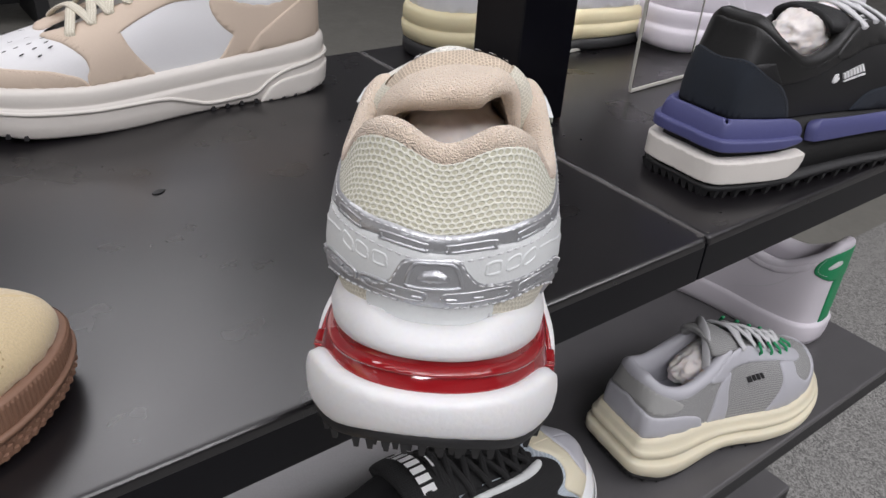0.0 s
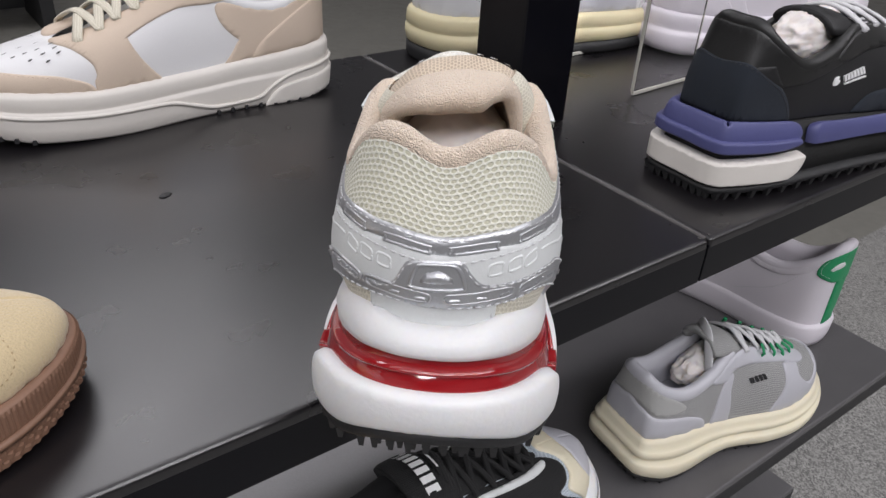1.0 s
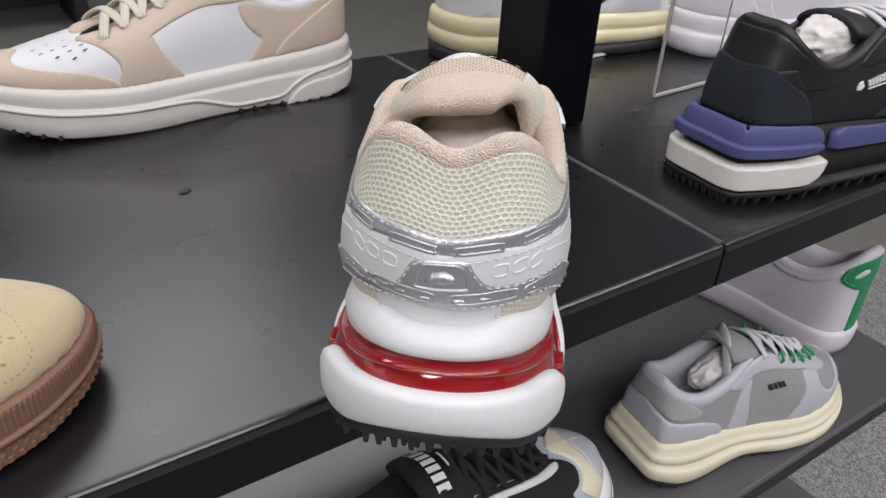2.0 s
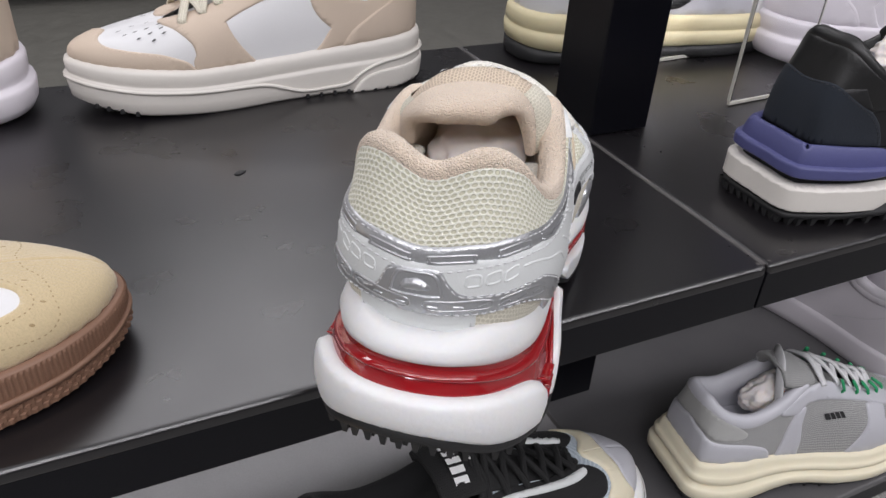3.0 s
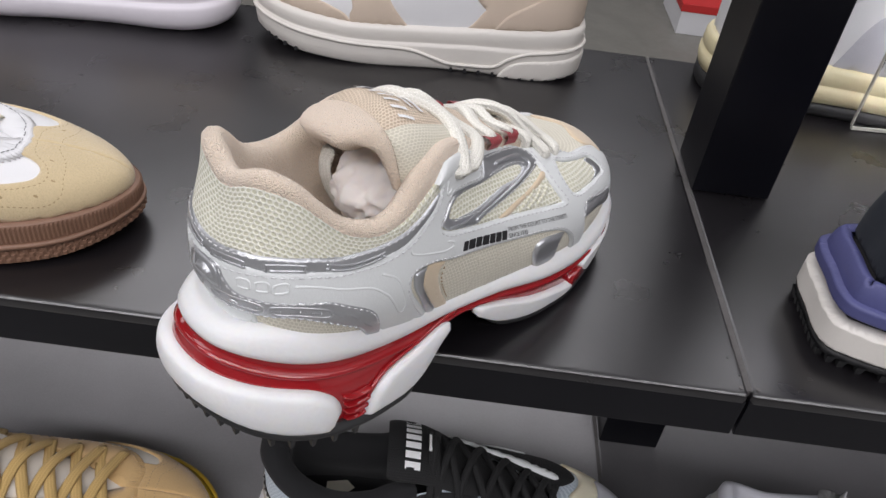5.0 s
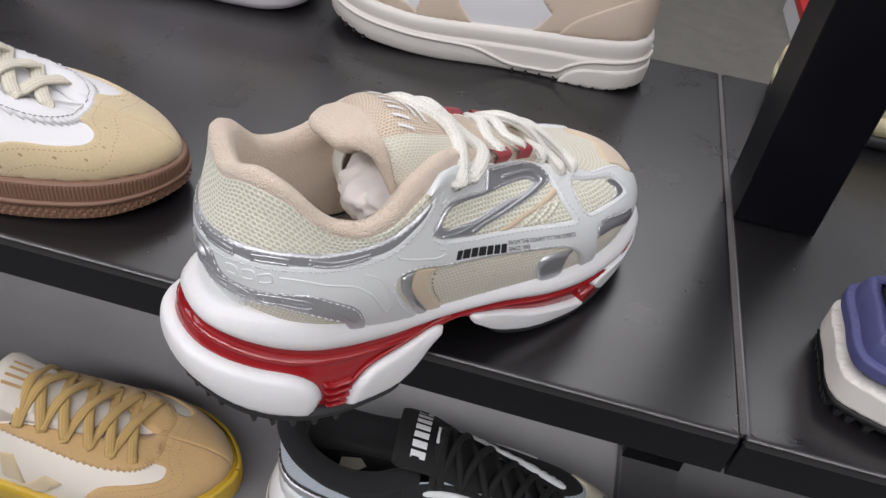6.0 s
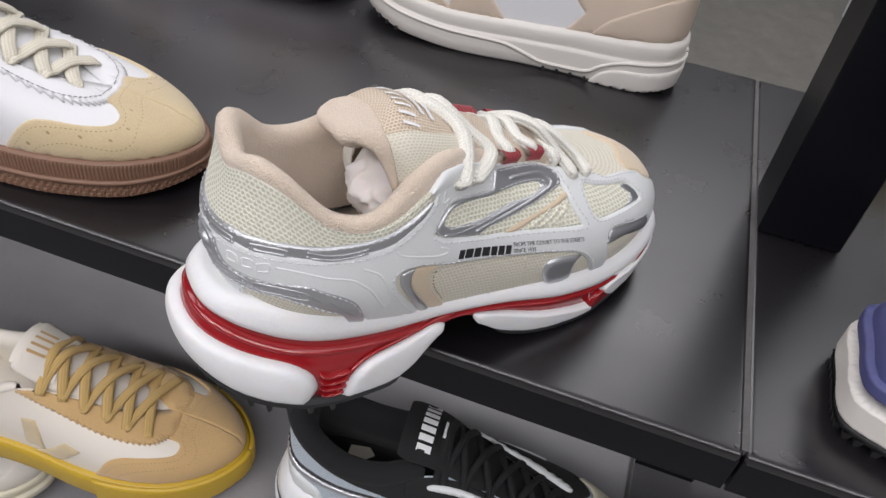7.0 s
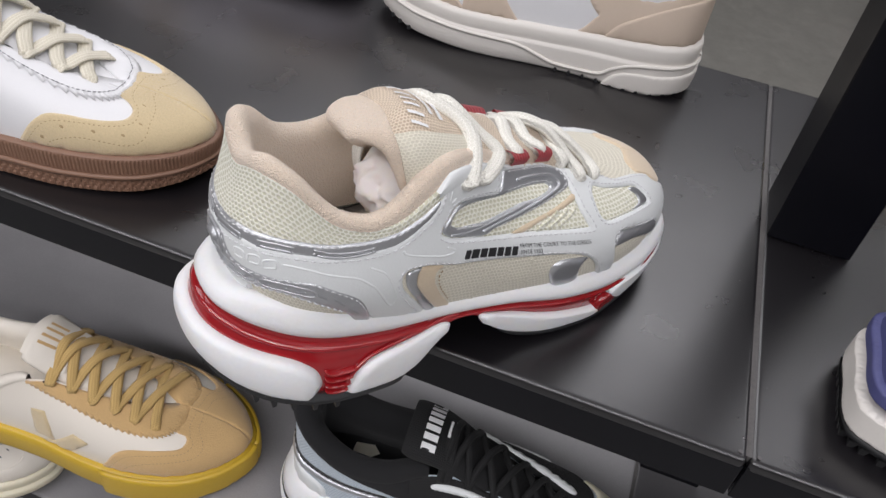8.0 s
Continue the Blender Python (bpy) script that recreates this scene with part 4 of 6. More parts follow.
    b_top = [(0.28, 0.374), (0.46, 0.345), (0.58, 0.28), (0.82, 0.215), (1.27, 0.22), (1.75, 0.255), (2.35, 0.325), (2.70, 0.37), (3.07, 0.345), (3.43, 0.265), (3.62, 0.13), (3.74, -0.04)]
    b_low = [(3.45, -0.04), (3.22, 0.09), (2.75, 0.15), (2.1, 0.15), (1.4, 0.09), (0.67, 0.055), (0.04, 0.045)]
    l_top = [(-3.74, -0.04), (-3.5, 0.16), (-3.2, 0.28), (-2.8, 0.30), (-2.27, 0.242), (-1.67, 0.182), (-1.1, 0.17), (-0.86, 0.19), (-0.74, 0.24), (-0.62, 0.31), (-0.47, 0.344)]
    l_low = [(-0.65, 0.06), (-1.28, 0.08), (-1.91, 0.11), (-2.6, 0.13), (-3.1, 0.09), (-3.42, -0.04)]
    wave = b_top + b_top[-1:] + b_low[:1] + b_low + l_low + l_low[-1:] + l_top[:1] + l_top + [(-0.1, 0.37)]
    panel("wave_band", T, wave, 0.0018, SILVER, root, "silver leather heel band with raised badge", bevel=0.0015, step=0.0020)
    panel("badge", T, [(-0.36, 0.205), (-0.36, 0.205), (-0.32, 0.254), (-0.14, 0.300), (0.07, 0.306), (0.26, 0.262), (0.32, 0.215), (0.32, 0.215), (0.01, 0.205)], 0.0036, SILVER, root, "raised silver half-moon badge", bevel=0.0030, step=0.0014)
    emboss("badge_frame", T, [(-0.50, 0.19), (-0.42, 0.28), (-0.30, 0.325), (0.18, 0.338), (0.36, 0.30), (0.46, 0.205), (0.40, 0.185), (0.0, 0.180), (-0.42, 0.175)], SILVER, root, 0.0007, 0.0020, closed=True)
    panel("heel_counter", T, [(-1.42, -0.14), (-1.42, -0.14), (-1.38, 0.10), (-0.6, 0.09), (0.4, 0.08), (1.14, 0.10), (1.18, -0.14), (1.18, -0.14)], 0.0009, LEATHER, root, "white leather heel counter", bevel=0.001)
    for q in (-1.34, 1.09):
        stitches("stitching", T, [(q, -0.09), (q, -0.03), (q + 0.01, 0.05)], THREAD, root, lift=0.0012)
    for s in (1, -1):
        m = lambda rows: [(s * q, h) for q, h in rows][::s]
        up = b_top if s > 0 else [(-q, h) for q, h in l_top[::-1]]
        dn = b_low if s > 0 else [(-q, h) for q, h in l_low[::-1]]
        stitches("stitching", T, m([(max(q - 0.03, 0.0), h - 0.022) for q, h in up[:-1]]), THREAD, root, lift=0.0020)
        stitches("stitching", T, m([(q, h + 0.022) for q, h in dn[1:]]), THREAD, root, lift=0.0020)
        for a in ((0.22, 0.425, 0.97, 0.424), (1.51, 0.465, 2.15, 0.545), (2.62, 0.645, 3.55, 0.785)):
            emboss("pressed_bar", T, m(pill(*a, 0.021)), SILVER, root, 0.0006, 0.0014, closed=True)
        for q, h, dh in ((0.31, 0.120, 0.0), (0.79, 0.132, 0.0), (1.24, 0.152, 0.01), (1.69, 0.18, 0.012), (2.05, 0.215, 0.015), (2.42, 0.245, 0.01), (2.80, 0.255, -0.01), (3.12, 0.22, -0.03), (3.38, 0.12, -0.03)):
            panel("pressed_pill", T, m([(q - 0.09, h - 0.010 - dh), (q + 0.09, h - 0.010 + dh), (q + 0.11, h + dh), (q + 0.09, h + 0.010 + dh), (q - 0.09, h + 0.010 - dh), (q - 0.11, h - dh)]), 0.0026, SILVER, root, bevel=0.0008, step=0.0012)
        emboss("pressed_bar", T, m([(0.13, 0.125), (0.22, 0.148), (0.7, 0.158), (1.33, 0.182), (1.44, 0.165), (1.34, 0.134), (0.8, 0.106), (0.34, 0.094), (0.19, 0.102)]), SILVER, root, 0.0006, 0.0017, closed=True)
        emboss("pressed_bar", T, m([(1.58, 0.165), (1.64, 0.20), (2.1, 0.25), (2.55, 0.285), (2.70, 0.27), (2.62, 0.225), (2.1, 0.19), (1.70, 0.155)]), SILVER, root, 0.0006, 0.0017, closed=True)
        for q, h, dh in ((1.02, 0.285, 0.005), (1.42, 0.312, 0.012), (1.78, 0.345, 0.02)):
            emboss("pressed_pad", T, m([(q - 0.12, h - 0.030 - dh), (q + 0.11, h - 0.030 + dh), (q + 0.14, h + dh), (q + 0.10, h + 0.032 + dh), (q - 0.11, h + 0.030 - dh), (q - 0.14, h - dh)]), LEATHER, root, 0.0006, 0.0012, closed=True)
    # eyelet, laces, loops
    for s in (1, -1):
        panel("eyelet", T, [(s * (5.04 + 0.075 * math.cos(a)), 0.935 + 0.034 * math.sin(a)) for a in np.linspace(0, 2 * math.pi, 10, endpoint=False)][::s], 0.0004, INK, root, "dark punched eyelet", base=0.0010, bevel=0.0005, step=0.002)
    for q, h, far, points in (
            (5.30, 0.955, 5.2, [(0.0989, -0.0195, 0.1130), (0.0983, -0.0090, 0.1180), (0.0885, 0.004, 0.1232), (0.0890, 0.016, 0.1170)]),
            (5.64, 0.950, 5.6, [(0.1128, -0.0185, 0.1048), (0.1081, -0.0090, 0.1099), (0.0985, 0.003, 0.1195), (0.0960, 0.016, 0.1125)]),
            (6.56, 1.0, 6.3, [(0.1235, -0.009, 0.1030), (0.1270, 0.002, 0.1045), (0.1250, 0.011, 0.1000)]),
            (7.21, 1.0, 7.0, [(0.1350, -0.008, 0.1000), (0.1360, 0.002, 0.1015), (0.1340, 0.010, 0.0985)]),
            (7.80, 0.975, 8.3, [(0.1520, -0.006, 0.0925), (0.1560, 0.003, 0.0918), (0.1600, 0.010, 0.0880)]),
            (7.88, 0.825, 7.0, [(0.1586, -0.0135, 0.0873), (0.1500, -0.004, 0.0985), (0.1420, 0.003, 0.1020), (0.1370, 0.011, 0.0990)]),
            (8.40, 0.810, 7.6, [(0.1710, -0.0125, 0.0827), (0.1620, -0.003, 0.0915), (0.1560, 0.003, 0.0948), (0.1500, 0.011, 0.0925)])):
        a, b = T(np.array([q]), np.array([h]))[0], T(np.array([-far]), np.array([min(h, 0.95)]))[0]
        na, nb = normals(T, np.array([q]), np.array([h]))[0], normals(T, np.array([-far]), np.array([min(h, 0.95)]))[0]
        if h == 1.0:
            a = a + np.array([0, 0.003, 0.0035])
        tube("lace", [a - na * 0.003, a + na * 0.0026] + points + [b + nb * 0.0030, b - nb * 0.003], 0.0037, LACE, root, "cream-white braided lace", flat=0.68, up=(0.25, 0, 1), sides=12)
    for s in (1, -1):
        for q, half in ((6.56, 0.0045), (7.21, 0.0052)):
            rows = []
            for h, out, inward, rise in ((0.985, 0.0006, 0.0, 0.0), (0.998, 0.0030, 0.0, 0.0006), (0.998, 0.0042, 0.0004, 0.0020), (0.998, 0.0038, 0.0014, 0.0036), (0.998, 0.0030, 0.0034, 0.0043), (0.998, 0.0024, 0.0060, 0.0034)):
                qs = np.linspace(q - half / MQ, q + half / MQ, 7) * s
                hs = np.full(7, h)
                p = T(qs, hs) + normals(T, qs, hs) * out + np.array([0, s * inward, rise])
                rows.append([tuple(x) for x in p][::s])
            loft("lace_loop", rows, REDWEB, root, "red webbing lace loop", False, False, closed=False)
    # printed words on the side
    bars("mark_bar", T, 5.08, 0.375, 0.83, 0.064, (2, 3, 2.6, 3, 2.4, 2.4, 2.2), INK, root, gap=1.0, lean=0.04, slope=-0.055, lift=0.0021, label="black printed bar")
    for words, q, h, size in (("FROM THE COURT TO THE STREETS", 5.98, 0.378, 0.0320), ("SINCE 1933", 5.97, 0.331, 0.0320)):
        side_text(words, T, q, h, size, INK, root, slope=-0.055)
    swell = [(0.048, 0.0, 0.0), (0.0535, 0.001, 0.0005), (0.062, 0.0032, 0.0014), (0.072, 0.0046, 0.0022), (0.082, 0.0050, 0.0022), (0.092, 0.0052, 0.0018), (0.102, 0.0045, 0.0014), (0.113, 0.0020, 0.0008)]
    lining(hero_shell, 6.5, 0.0039, 0.055, TERRY, root, "beige towelling collar", 0.3, swell)
    for s in (1, -1):
        q = np.linspace(4.72, 6.45, 36)[::s] * s
        t, out = half_curve(hero_shell.top, q), plan_normal(hero_shell.top, q)
        lift, lean = (np.interp(t[:, 0], [r[0] for r in swell], [r[k] for r in swell]) * (1.0 if s > 0 else 0.5) for k in (1, 2))
        end = np.clip((np.abs(q) - 4.72) / 0.25, 0, 1) * np.clip((6.45 - np.abs(q)) / 0.25, 0, 1)
        rings = []
        for k, o in ((-0.5, 0.0009), (0.0, 0.0019), (0.35, 0.0021), (0.68, 0.0019), (0.76, 0.0012), (0.70, -0.0010)):
            w = k * (end if k > 0 else 1.0)
            rings.append(np.concatenate([t[:, :2] + out * (o - lean * w * 0.9)[:, None], (t[:, 2] + lift * w)[:, None]], -1))
        loft("eyestay_rim", rings, LEATHER, root, "white leather top edge of the eyestay", False, False, closed=False)
    insole(hero_shell, 0.052, TERRY, root, 0.006, 0.14)
    # tongue: sections from the far side over the crown to the near side, from the terry seam towards the toe
    seam = np.array([(0.068, 0.0262, 0.099), (0.0665, 0.0258, 0.1105), (0.0655, 0.0185, 0.1192), (0.0655, 0.0110, 0.1234), (0.066, 0.0010, 0.1258), (0.0645, -0.0085, 0.1266), (0.063, -0.0160, 0.1260), (0.064, -0.0212, 0.1200), (0.066, -0.0230, 0.1100), (0.068, -0.0237, 0.1015)])
    crown = np.array([(0.075, 0.0285, 0.097), (0.073, 0.0275, 0.1095), (0.072, 0.0208, 0.1196), (0.073, 0.0125, 0.1258), (0.074, 0.0012, 0.1284), (0.073, -0.0070, 0.1289), (0.0715, -0.0165, 0.1266), (0.071, -0.0226, 0.1212), (0.072, -0.0258, 0.1120), (0.073, -0.0243, 0.1000)])
    neck = np.array([(0.088, 0.0275, 0.098), (0.087, 0.0262, 0.108), (0.086, 0.0200, 0.1165), (0.086, 0.0122, 0.1212), (0.087, 0.0010, 0.1228), (0.087, -0.0075, 0.1230), (0.086, -0.0168, 0.1206), (0.086, -0.0225, 0.1155), (0.086, -0.0255, 0.108), (0.087, -0.0245, 0.099)])
    front = [np.array([(u, -w * math.sin(a), z - d * (1 - math.cos(a))) for a in np.linspace(-1.5, 1.5, 10)]) for u, z, w, d in ((0.110, 0.1105, 0.022, 0.013), (0.140, 0.0985, 0.0175, 0.009), (0.170, 0.0835, 0.0135, 0.006), (0.178, 0.0785, 0.011, 0.005))]
    knit = [seam, crown, neck] + front
    place = lambda i, v: catmull(np.array([catmull(r, np.atleast_1d(i)) for r in knit]).transpose(1, 0, 2)[0], np.atleast_1d(v))[0]
    across = np.linspace(0, 9, 46)
    wide = np.array([catmull(r, across) for r in knit])
    loft("tongue", catmull(wide, np.linspace(0, 6, 43)), TONGUEMESH, root, "thick padded beige knit tongue", False, False, closed=False)
    tang = np.gradient(seam, axis=0)
    inward = np.stack([np.zeros(10), tang[:, 2], -tang[:, 1]], -1)
    inward *= (np.sign((inward * (np.array([0, 0, 0.105]) - seam)).sum(1)) / np.linalg.norm(inward, axis=1))[:, None]
    thick = np.array([0.005, 0.007, 0.0100, 0.0118, 0.0124, 0.0120, 0.0100, 0.0062, 0.0045, 0.0035])
    back = np.array([0.004, 0.008, 0.0140, 0.0172, 0.0180, 0.0160, 0.0110, 0.0058, 0.0035, 0.0025])
    padding = []
    for b, k, du, dz in ((0.0, 0.0, 0.0, 0.0), (0.10, -0.06, 0.0, 0.0), (0.5, -0.06, 0.0, 0.0), (0.88, 0.16, 0.0, 0.0), (1.0, 0.45, 0.0, 0.0), (0.82, 0.80, 0.0, 0.0), (0.35, 1.0, 0.0, 0.0), (-0.3, 0.92, 0.006, -0.001), (-0.3, 0.75, 0.026, -0.009)):
        r = seam + inward * (thick * k)[:, None]
        r[:, 0] += du - back * b
        r[:, 2] += dz
        padding.append(catmull(r, across))
    loft("tongue_roll", catmull(np.array(padding), np.linspace(0, 8, 41)), TERRY, root, "beige towelling tongue edge", False, False, closed=False)
    for s, i0, i1 in ((1, 6.25, 9.0), (-1, 1.6, 0.0)):
        rows = []
        for v in np.linspace(0.03, 2.75, 22):
            r = np.array([place(i, v) for i in np.linspace(i0 + s * 0.1 * math.sin(v * 2.1), i1, 12)])
            n = np.cross(np.gradient(r, axis=0), np.array([1.0, 0, -0.4]))
            n /= np.linalg.norm(n, axis=1, keepdims=True)
            n *= np.sign((n * (r - np.array([0.08, 0, 0.09]))).sum(1))[:, None]
            rows.append(r + n * (min(1.0, 0.1 + v / 0.4) * (0.0007 + 0.0010 * np.sin(np.linspace(0, math.pi, 12))))[:, None])
        loft("tongue_gusset", rows, FINEMESH, root, "cream mesh tongue side", False, False, closed=False)
        tube("elastic_strip", [(0.074, s * 0.017, 0.066), (0.070, s * 0.022, 0.078), (0.069, s * 0.0235, 0.088), (0.071, s * 0.0225, 0.096)], 0.0042, LACE, root, "white elastic strip", flat=0.25, up=(-1, 0, 0.2))
    # plain white bars in place of the mark on the tongue
    for i0, di, v0, dv in [(2.7 + 0.52 * k, 0.16, 0.95, 0.55) for k in range(7)] + [(3.4, 1.9, 1.72, 0.10), (3.3, 2.2, 1.95, 0.10)]:
        v = [place(i0 + di * a + 0.25 * b * dv, v0 + dv * b) + np.array([0.0002, 0, 0.0007]) for a in np.linspace(0, 1, 5) for b in (0.0, 0.5, 1.0)]
        linked("tongue_bar", v, [(3 * k + c, 3 * k + c + 1, 3 * k + c + 4, 3 * k + c + 3) for k in range(4) for c in (0, 1)], WHITEINK, root, "white embroidered bar", smooth=False)
    crumpled("paper_stuffing", (0.093, -0.001, 0.0845), 0.037, 0.0235, 0.023, root, PAPER, 21)
    toe_bend(root)
    return root


hero_shoe()


# ---- the other shoes: common low lasts, 0.285 long ----
C_SOLE = [(0, 0), (0.004, 0.020), (0.018, 0.033), (0.050, 0.038), (0.090, 0.037), (0.130, 0.040), (0.170, 0.047), (0.205, 0.0495), (0.240, 0.044), (0.266, 0.030), (0.281, 0.013), (0.285, 0)]
SQUARE_SOLE = [(0, 0), (0.0, 0.018), (0.005, 0.034), (0.045, 0.041), (0.090, 0.038), (0.130, 0.040), (0.170, 0.047), (0.205, 0.0495), (0.240, 0.044), (0.266, 0.030), (0.281, 0.013), (0.285, 0)]
BLUE_SOLE = [(0, 0), (0.0, 0.0180), (0.006, 0.0245), (0.040, 0.0335), (0.085, 0.0365), (0.130, 0.040), (0.170, 0.046), (0.205, 0.0485), (0.240, 0.043), (0.266, 0.030), (0.281, 0.013), (0.285, 0)]
C_TOP = [(0.004, 0, 0.095), (0.007, 0.016, 0.094), (0.022, 0.027, 0.083), (0.050, 0.031, 0.072), (0.080, 0.030, 0.076), (0.105, 0.025, 0.088), (0.130, 0.020, 0.090), (0.160, 0.017, 0.079), (0.185, 0.014, 0.068), (0.205, 0.009, 0.062), (0.211, 0.004, 0.060), (0.212, 0, 0.060)]
LOW_TOP = [(0.004, 0, 0.085), (0.007, 0.016, 0.083), (0.022, 0.027, 0.072), (0.055, 0.031, 0.061), (0.090, 0.031, 0.063), (0.122, 0.026, 0.080), (0.145, 0.022, 0.082), (0.170, 0.018, 0.074), (0.195, 0.0145, 0.066), (0.216, 0.010, 0.058), (0.223, 0.005, 0.056), (0.225, 0, 0.056)]


def last(sole_top, inset=0.004, lift=0.0, wide=1.0, top=C_TOP, sole=C_SOLE, heel_lift=0.0, **kw):
    low = [(0.1425 + (u - 0.1425) * (1 - inset / 0.1425), r * (1 - inset / 0.05) * wide, float(sole_top(u))) for u, r in sole]
    rim = [(u, r * wide, z + lift + heel_lift * max(0.0, 1 - u / 0.07)) for u, r, z in top]
    return Shell(low, rim, **kw)


def flat(z):
    return lambda u: np.full(np.shape(u), float(z))


# heights of the sole's top and bottom, and the uppers
court_top, court_low = height((0, 0.046), (0.05, 0.042), (0.12, 0.036), (0.2, 0.035), (0.25, 0.039), (0.285, 0.042)), height((0, 0.006), (0.03, 0.0), (0.18, 0.0), (0.24, 0.003), (0.285, 0.011))
court_shell = last(court_top, 0.004, 0.004)
gum_low = height((0, 0.004), (0.03, 0), (0.2, 0), (0.25, 0.002), (0.285, 0.008))
G_TOP = [(u, r, z - 0.0095 * min(max((u - 0.12) / 0.07, 0.0), 1.0)) for u, r, z in LOW_TOP]
gum_shell = last(flat(0.0245), 0.005, top=G_TOP)
yellow_low = height((0, 0.002), (0.03, 0), (0.2, 0), (0.25, 0.002), (0.285, 0.006))
yellow_shell = last(flat(0.026), 0.005, top=LOW_TOP, wide=1.05)
black_top, black_low = height((0, 0.048), (0.1, 0.040), (0.2, 0.03), (0.285, 0.03)), height((0, 0.012), (0.04, 0), (0.2, 0), (0.285, 0.012))
black_shell = last(black_top, 0.004, 0.007, heel_lift=0.013)
grey_top, grey_low = height((0, 0.046), (0.06, 0.044), (0.12, 0.034), (0.2, 0.030), (0.285, 0.034)), height((0, 0.014), (0.03, 0.004), (0.08, 0.006), (0.11, 0.010), (0.16, 0.004), (0.22, 0.004), (0.285, 0.016))
grey_shell = last(grey_top, 0.005, 0.010, sole=SQUARE_SOLE, heel_lift=-0.012)
green_low = height((0, 0.003), (0.03, 0), (0.2, 0), (0.285, 0.006))
green_shell = last(flat(0.028), 0.003, 0.004, heel_lift=0.018)
blue_top, blue_low = height((0, 0.047), (0.06, 0.044), (0.12, 0.040), (0.2, 0.034), (0.285, 0.036)), height((0, 0.008), (0.03, 0.006), (0.08, 0.006), (0.285, 0.012))
blue_shell = last(blue_top, 0.007, 0.006, sole=BLUE_SOLE, top=[(u + 0.014 * max(0.0, 1 - u / 0.06), r, z) for u, r, z in C_TOP])
cream_top, cream_low = height((0, 0.044), (0.1, 0.040), (0.285, 0.036)), height((0, 0.014), (0.03, 0.010), (0.285, 0.012))
cream_shell = last(cream_top, 0.004, 0.012)

# where each stands: x, y, z, turn, scale
PLACES = {"court": (-0.067, 0.339, 0, 180.6, (0.912, 0.82, 0.912)), "gum": (-0.588, 0.012, 0, 15.5, 0.975), "yellow": (-0.574, 0.003, LOW, 8.5, 1.0), "black": (-0.256, 0.048, LOW, 5.0, (0.95, 0.98, 1.02)),
          "grey": (0.051, 0.062, LOW, -7.5, (0.80, 0.83, 1.02)), "green": (0.362, 0.056, LOW, 94.0, 1.0), "blue": (0.048, 0.059, 0, -3.0, 1.0), "cream": (0.036, 0.352, 0, -4.0, 1.0)}


def mixer(low, top):
    return lambda h: lambda u: low(u) * (1 - h) + top(u) * h


def upper_set(root, sh, upper, lin, lin_label="", collar=0.005, floor=0.035, tongue_mat=None, tongue_lift=0.0, roll=5.2, low_cut=False, sag=0.0, forward=0.0):
    sheet("upper", sh, -11, 11, 120, 18, upper, root)
    lining(sh, roll, collar, floor, lin, root, lin_label)
    insole(sh, floor + 0.002, lin, root, reach=0.19)
    z = tongue_lift
    if low_cut:
        rows = [(0.124, 0.1050, 0.021, 0.008, 0.004), (0.130, 0.1055, 0.023, 0.010, 0.006), (0.148, 0.0930, 0.022, 0.011, 0.006), (0.172, 0.0795, 0.019, 0.008, 0.005), (0.200, 0.0650, 0.015, 0.005, 0.004), (0.226, 0.0555, 0.010, 0.004, 0.003)]
        rows = [(u, zz - sag * min(max((u - 0.12) / 0.07, 0.0), 1.0), w, d, th) for u, zz, w, d, th in rows]
    else:
        rows = [(0.083, 0.104 + z, 0.022, 0.010, 0.004), (0.090, 0.1045 + z, 0.024, 0.012, 0.006), (0.110, 0.1010 + z, 0.023, 0.012, 0.006), (0.140, 0.0885 + z * 0.7, 0.020, 0.008, 0.005), (0.175, 0.0740 + z * 0.4, 0.016, 0.005, 0.004), (0.214, 0.0590 + z * 0.2, 0.011, 0.004, 0.003)]
    rows = [(u + forward * min(max((0.2 - u) / 0.1, 0.0), 1.0), zz, w, d, th) for u, zz, w, d, th in rows]
    tongue(rows, tongue_mat or upper, root)


def laces(root, sh, eyes, material, r=0.0032, hump=0.006, cross=True, thin=0.5, label="", ridge=None):
    """Laces from eyelet to eyelet (q, h) across the throat, crossing or straight."""
    for i, (q, h) in enumerate(eyes):
        last_one = i + 1 == len(eyes)
        for s in ((1, -1) if cross and not last_one else (1,)):
            q2, h2 = eyes[i + 1] if cross and not last_one else (q, h)
            ends = [(s * q, h), (-s * q2, h2)]
            (a, na), (b, nb) = [(sh(np.array([x]), np.array([y]))[0], normals(sh, np.array([x]), np.array([y]))[0]) for x, y in ends]
            mid = (a + b) / 2 + np.array([0, 0, hump + (0.0022 if s > 0 else 0)])
            if ridge:
                mid[2] = ridge(mid[0]) + (0.0026 if s < 0 else 0.0004)
            ra, rb = a * 0.62 + mid * 0.38, b * 0.62 + mid * 0.38
            ra[2], rb[2] = a[2] * 0.36 + mid[2] * 0.64, b[2] * 0.36 + mid[2] * 0.64
            tube("lace", [a - na * 0.002, a + na * r * 0.8, ra, mid, rb, b + nb * r * 0.8, b - nb * 0.002], r, material, root, label, flat=thin, up=tuple((na + nb) / 2 + np.array([0, 0, 0.6])))


LOW_RIDGE = height((0.12, 0.1085), (0.130, 0.1080), (0.148, 0.0958), (0.172, 0.0822), (0.200, 0.0676), (0.226, 0.0580), (0.24, 0.052))
low_ridge = lambda u: float(LOW_RIDGE(u))


def both(rows, s):
    """An outline on the right side (s = 1), or the same on the left (s = -1)."""
    return [(s * q, h) for q, h in rows][::s]


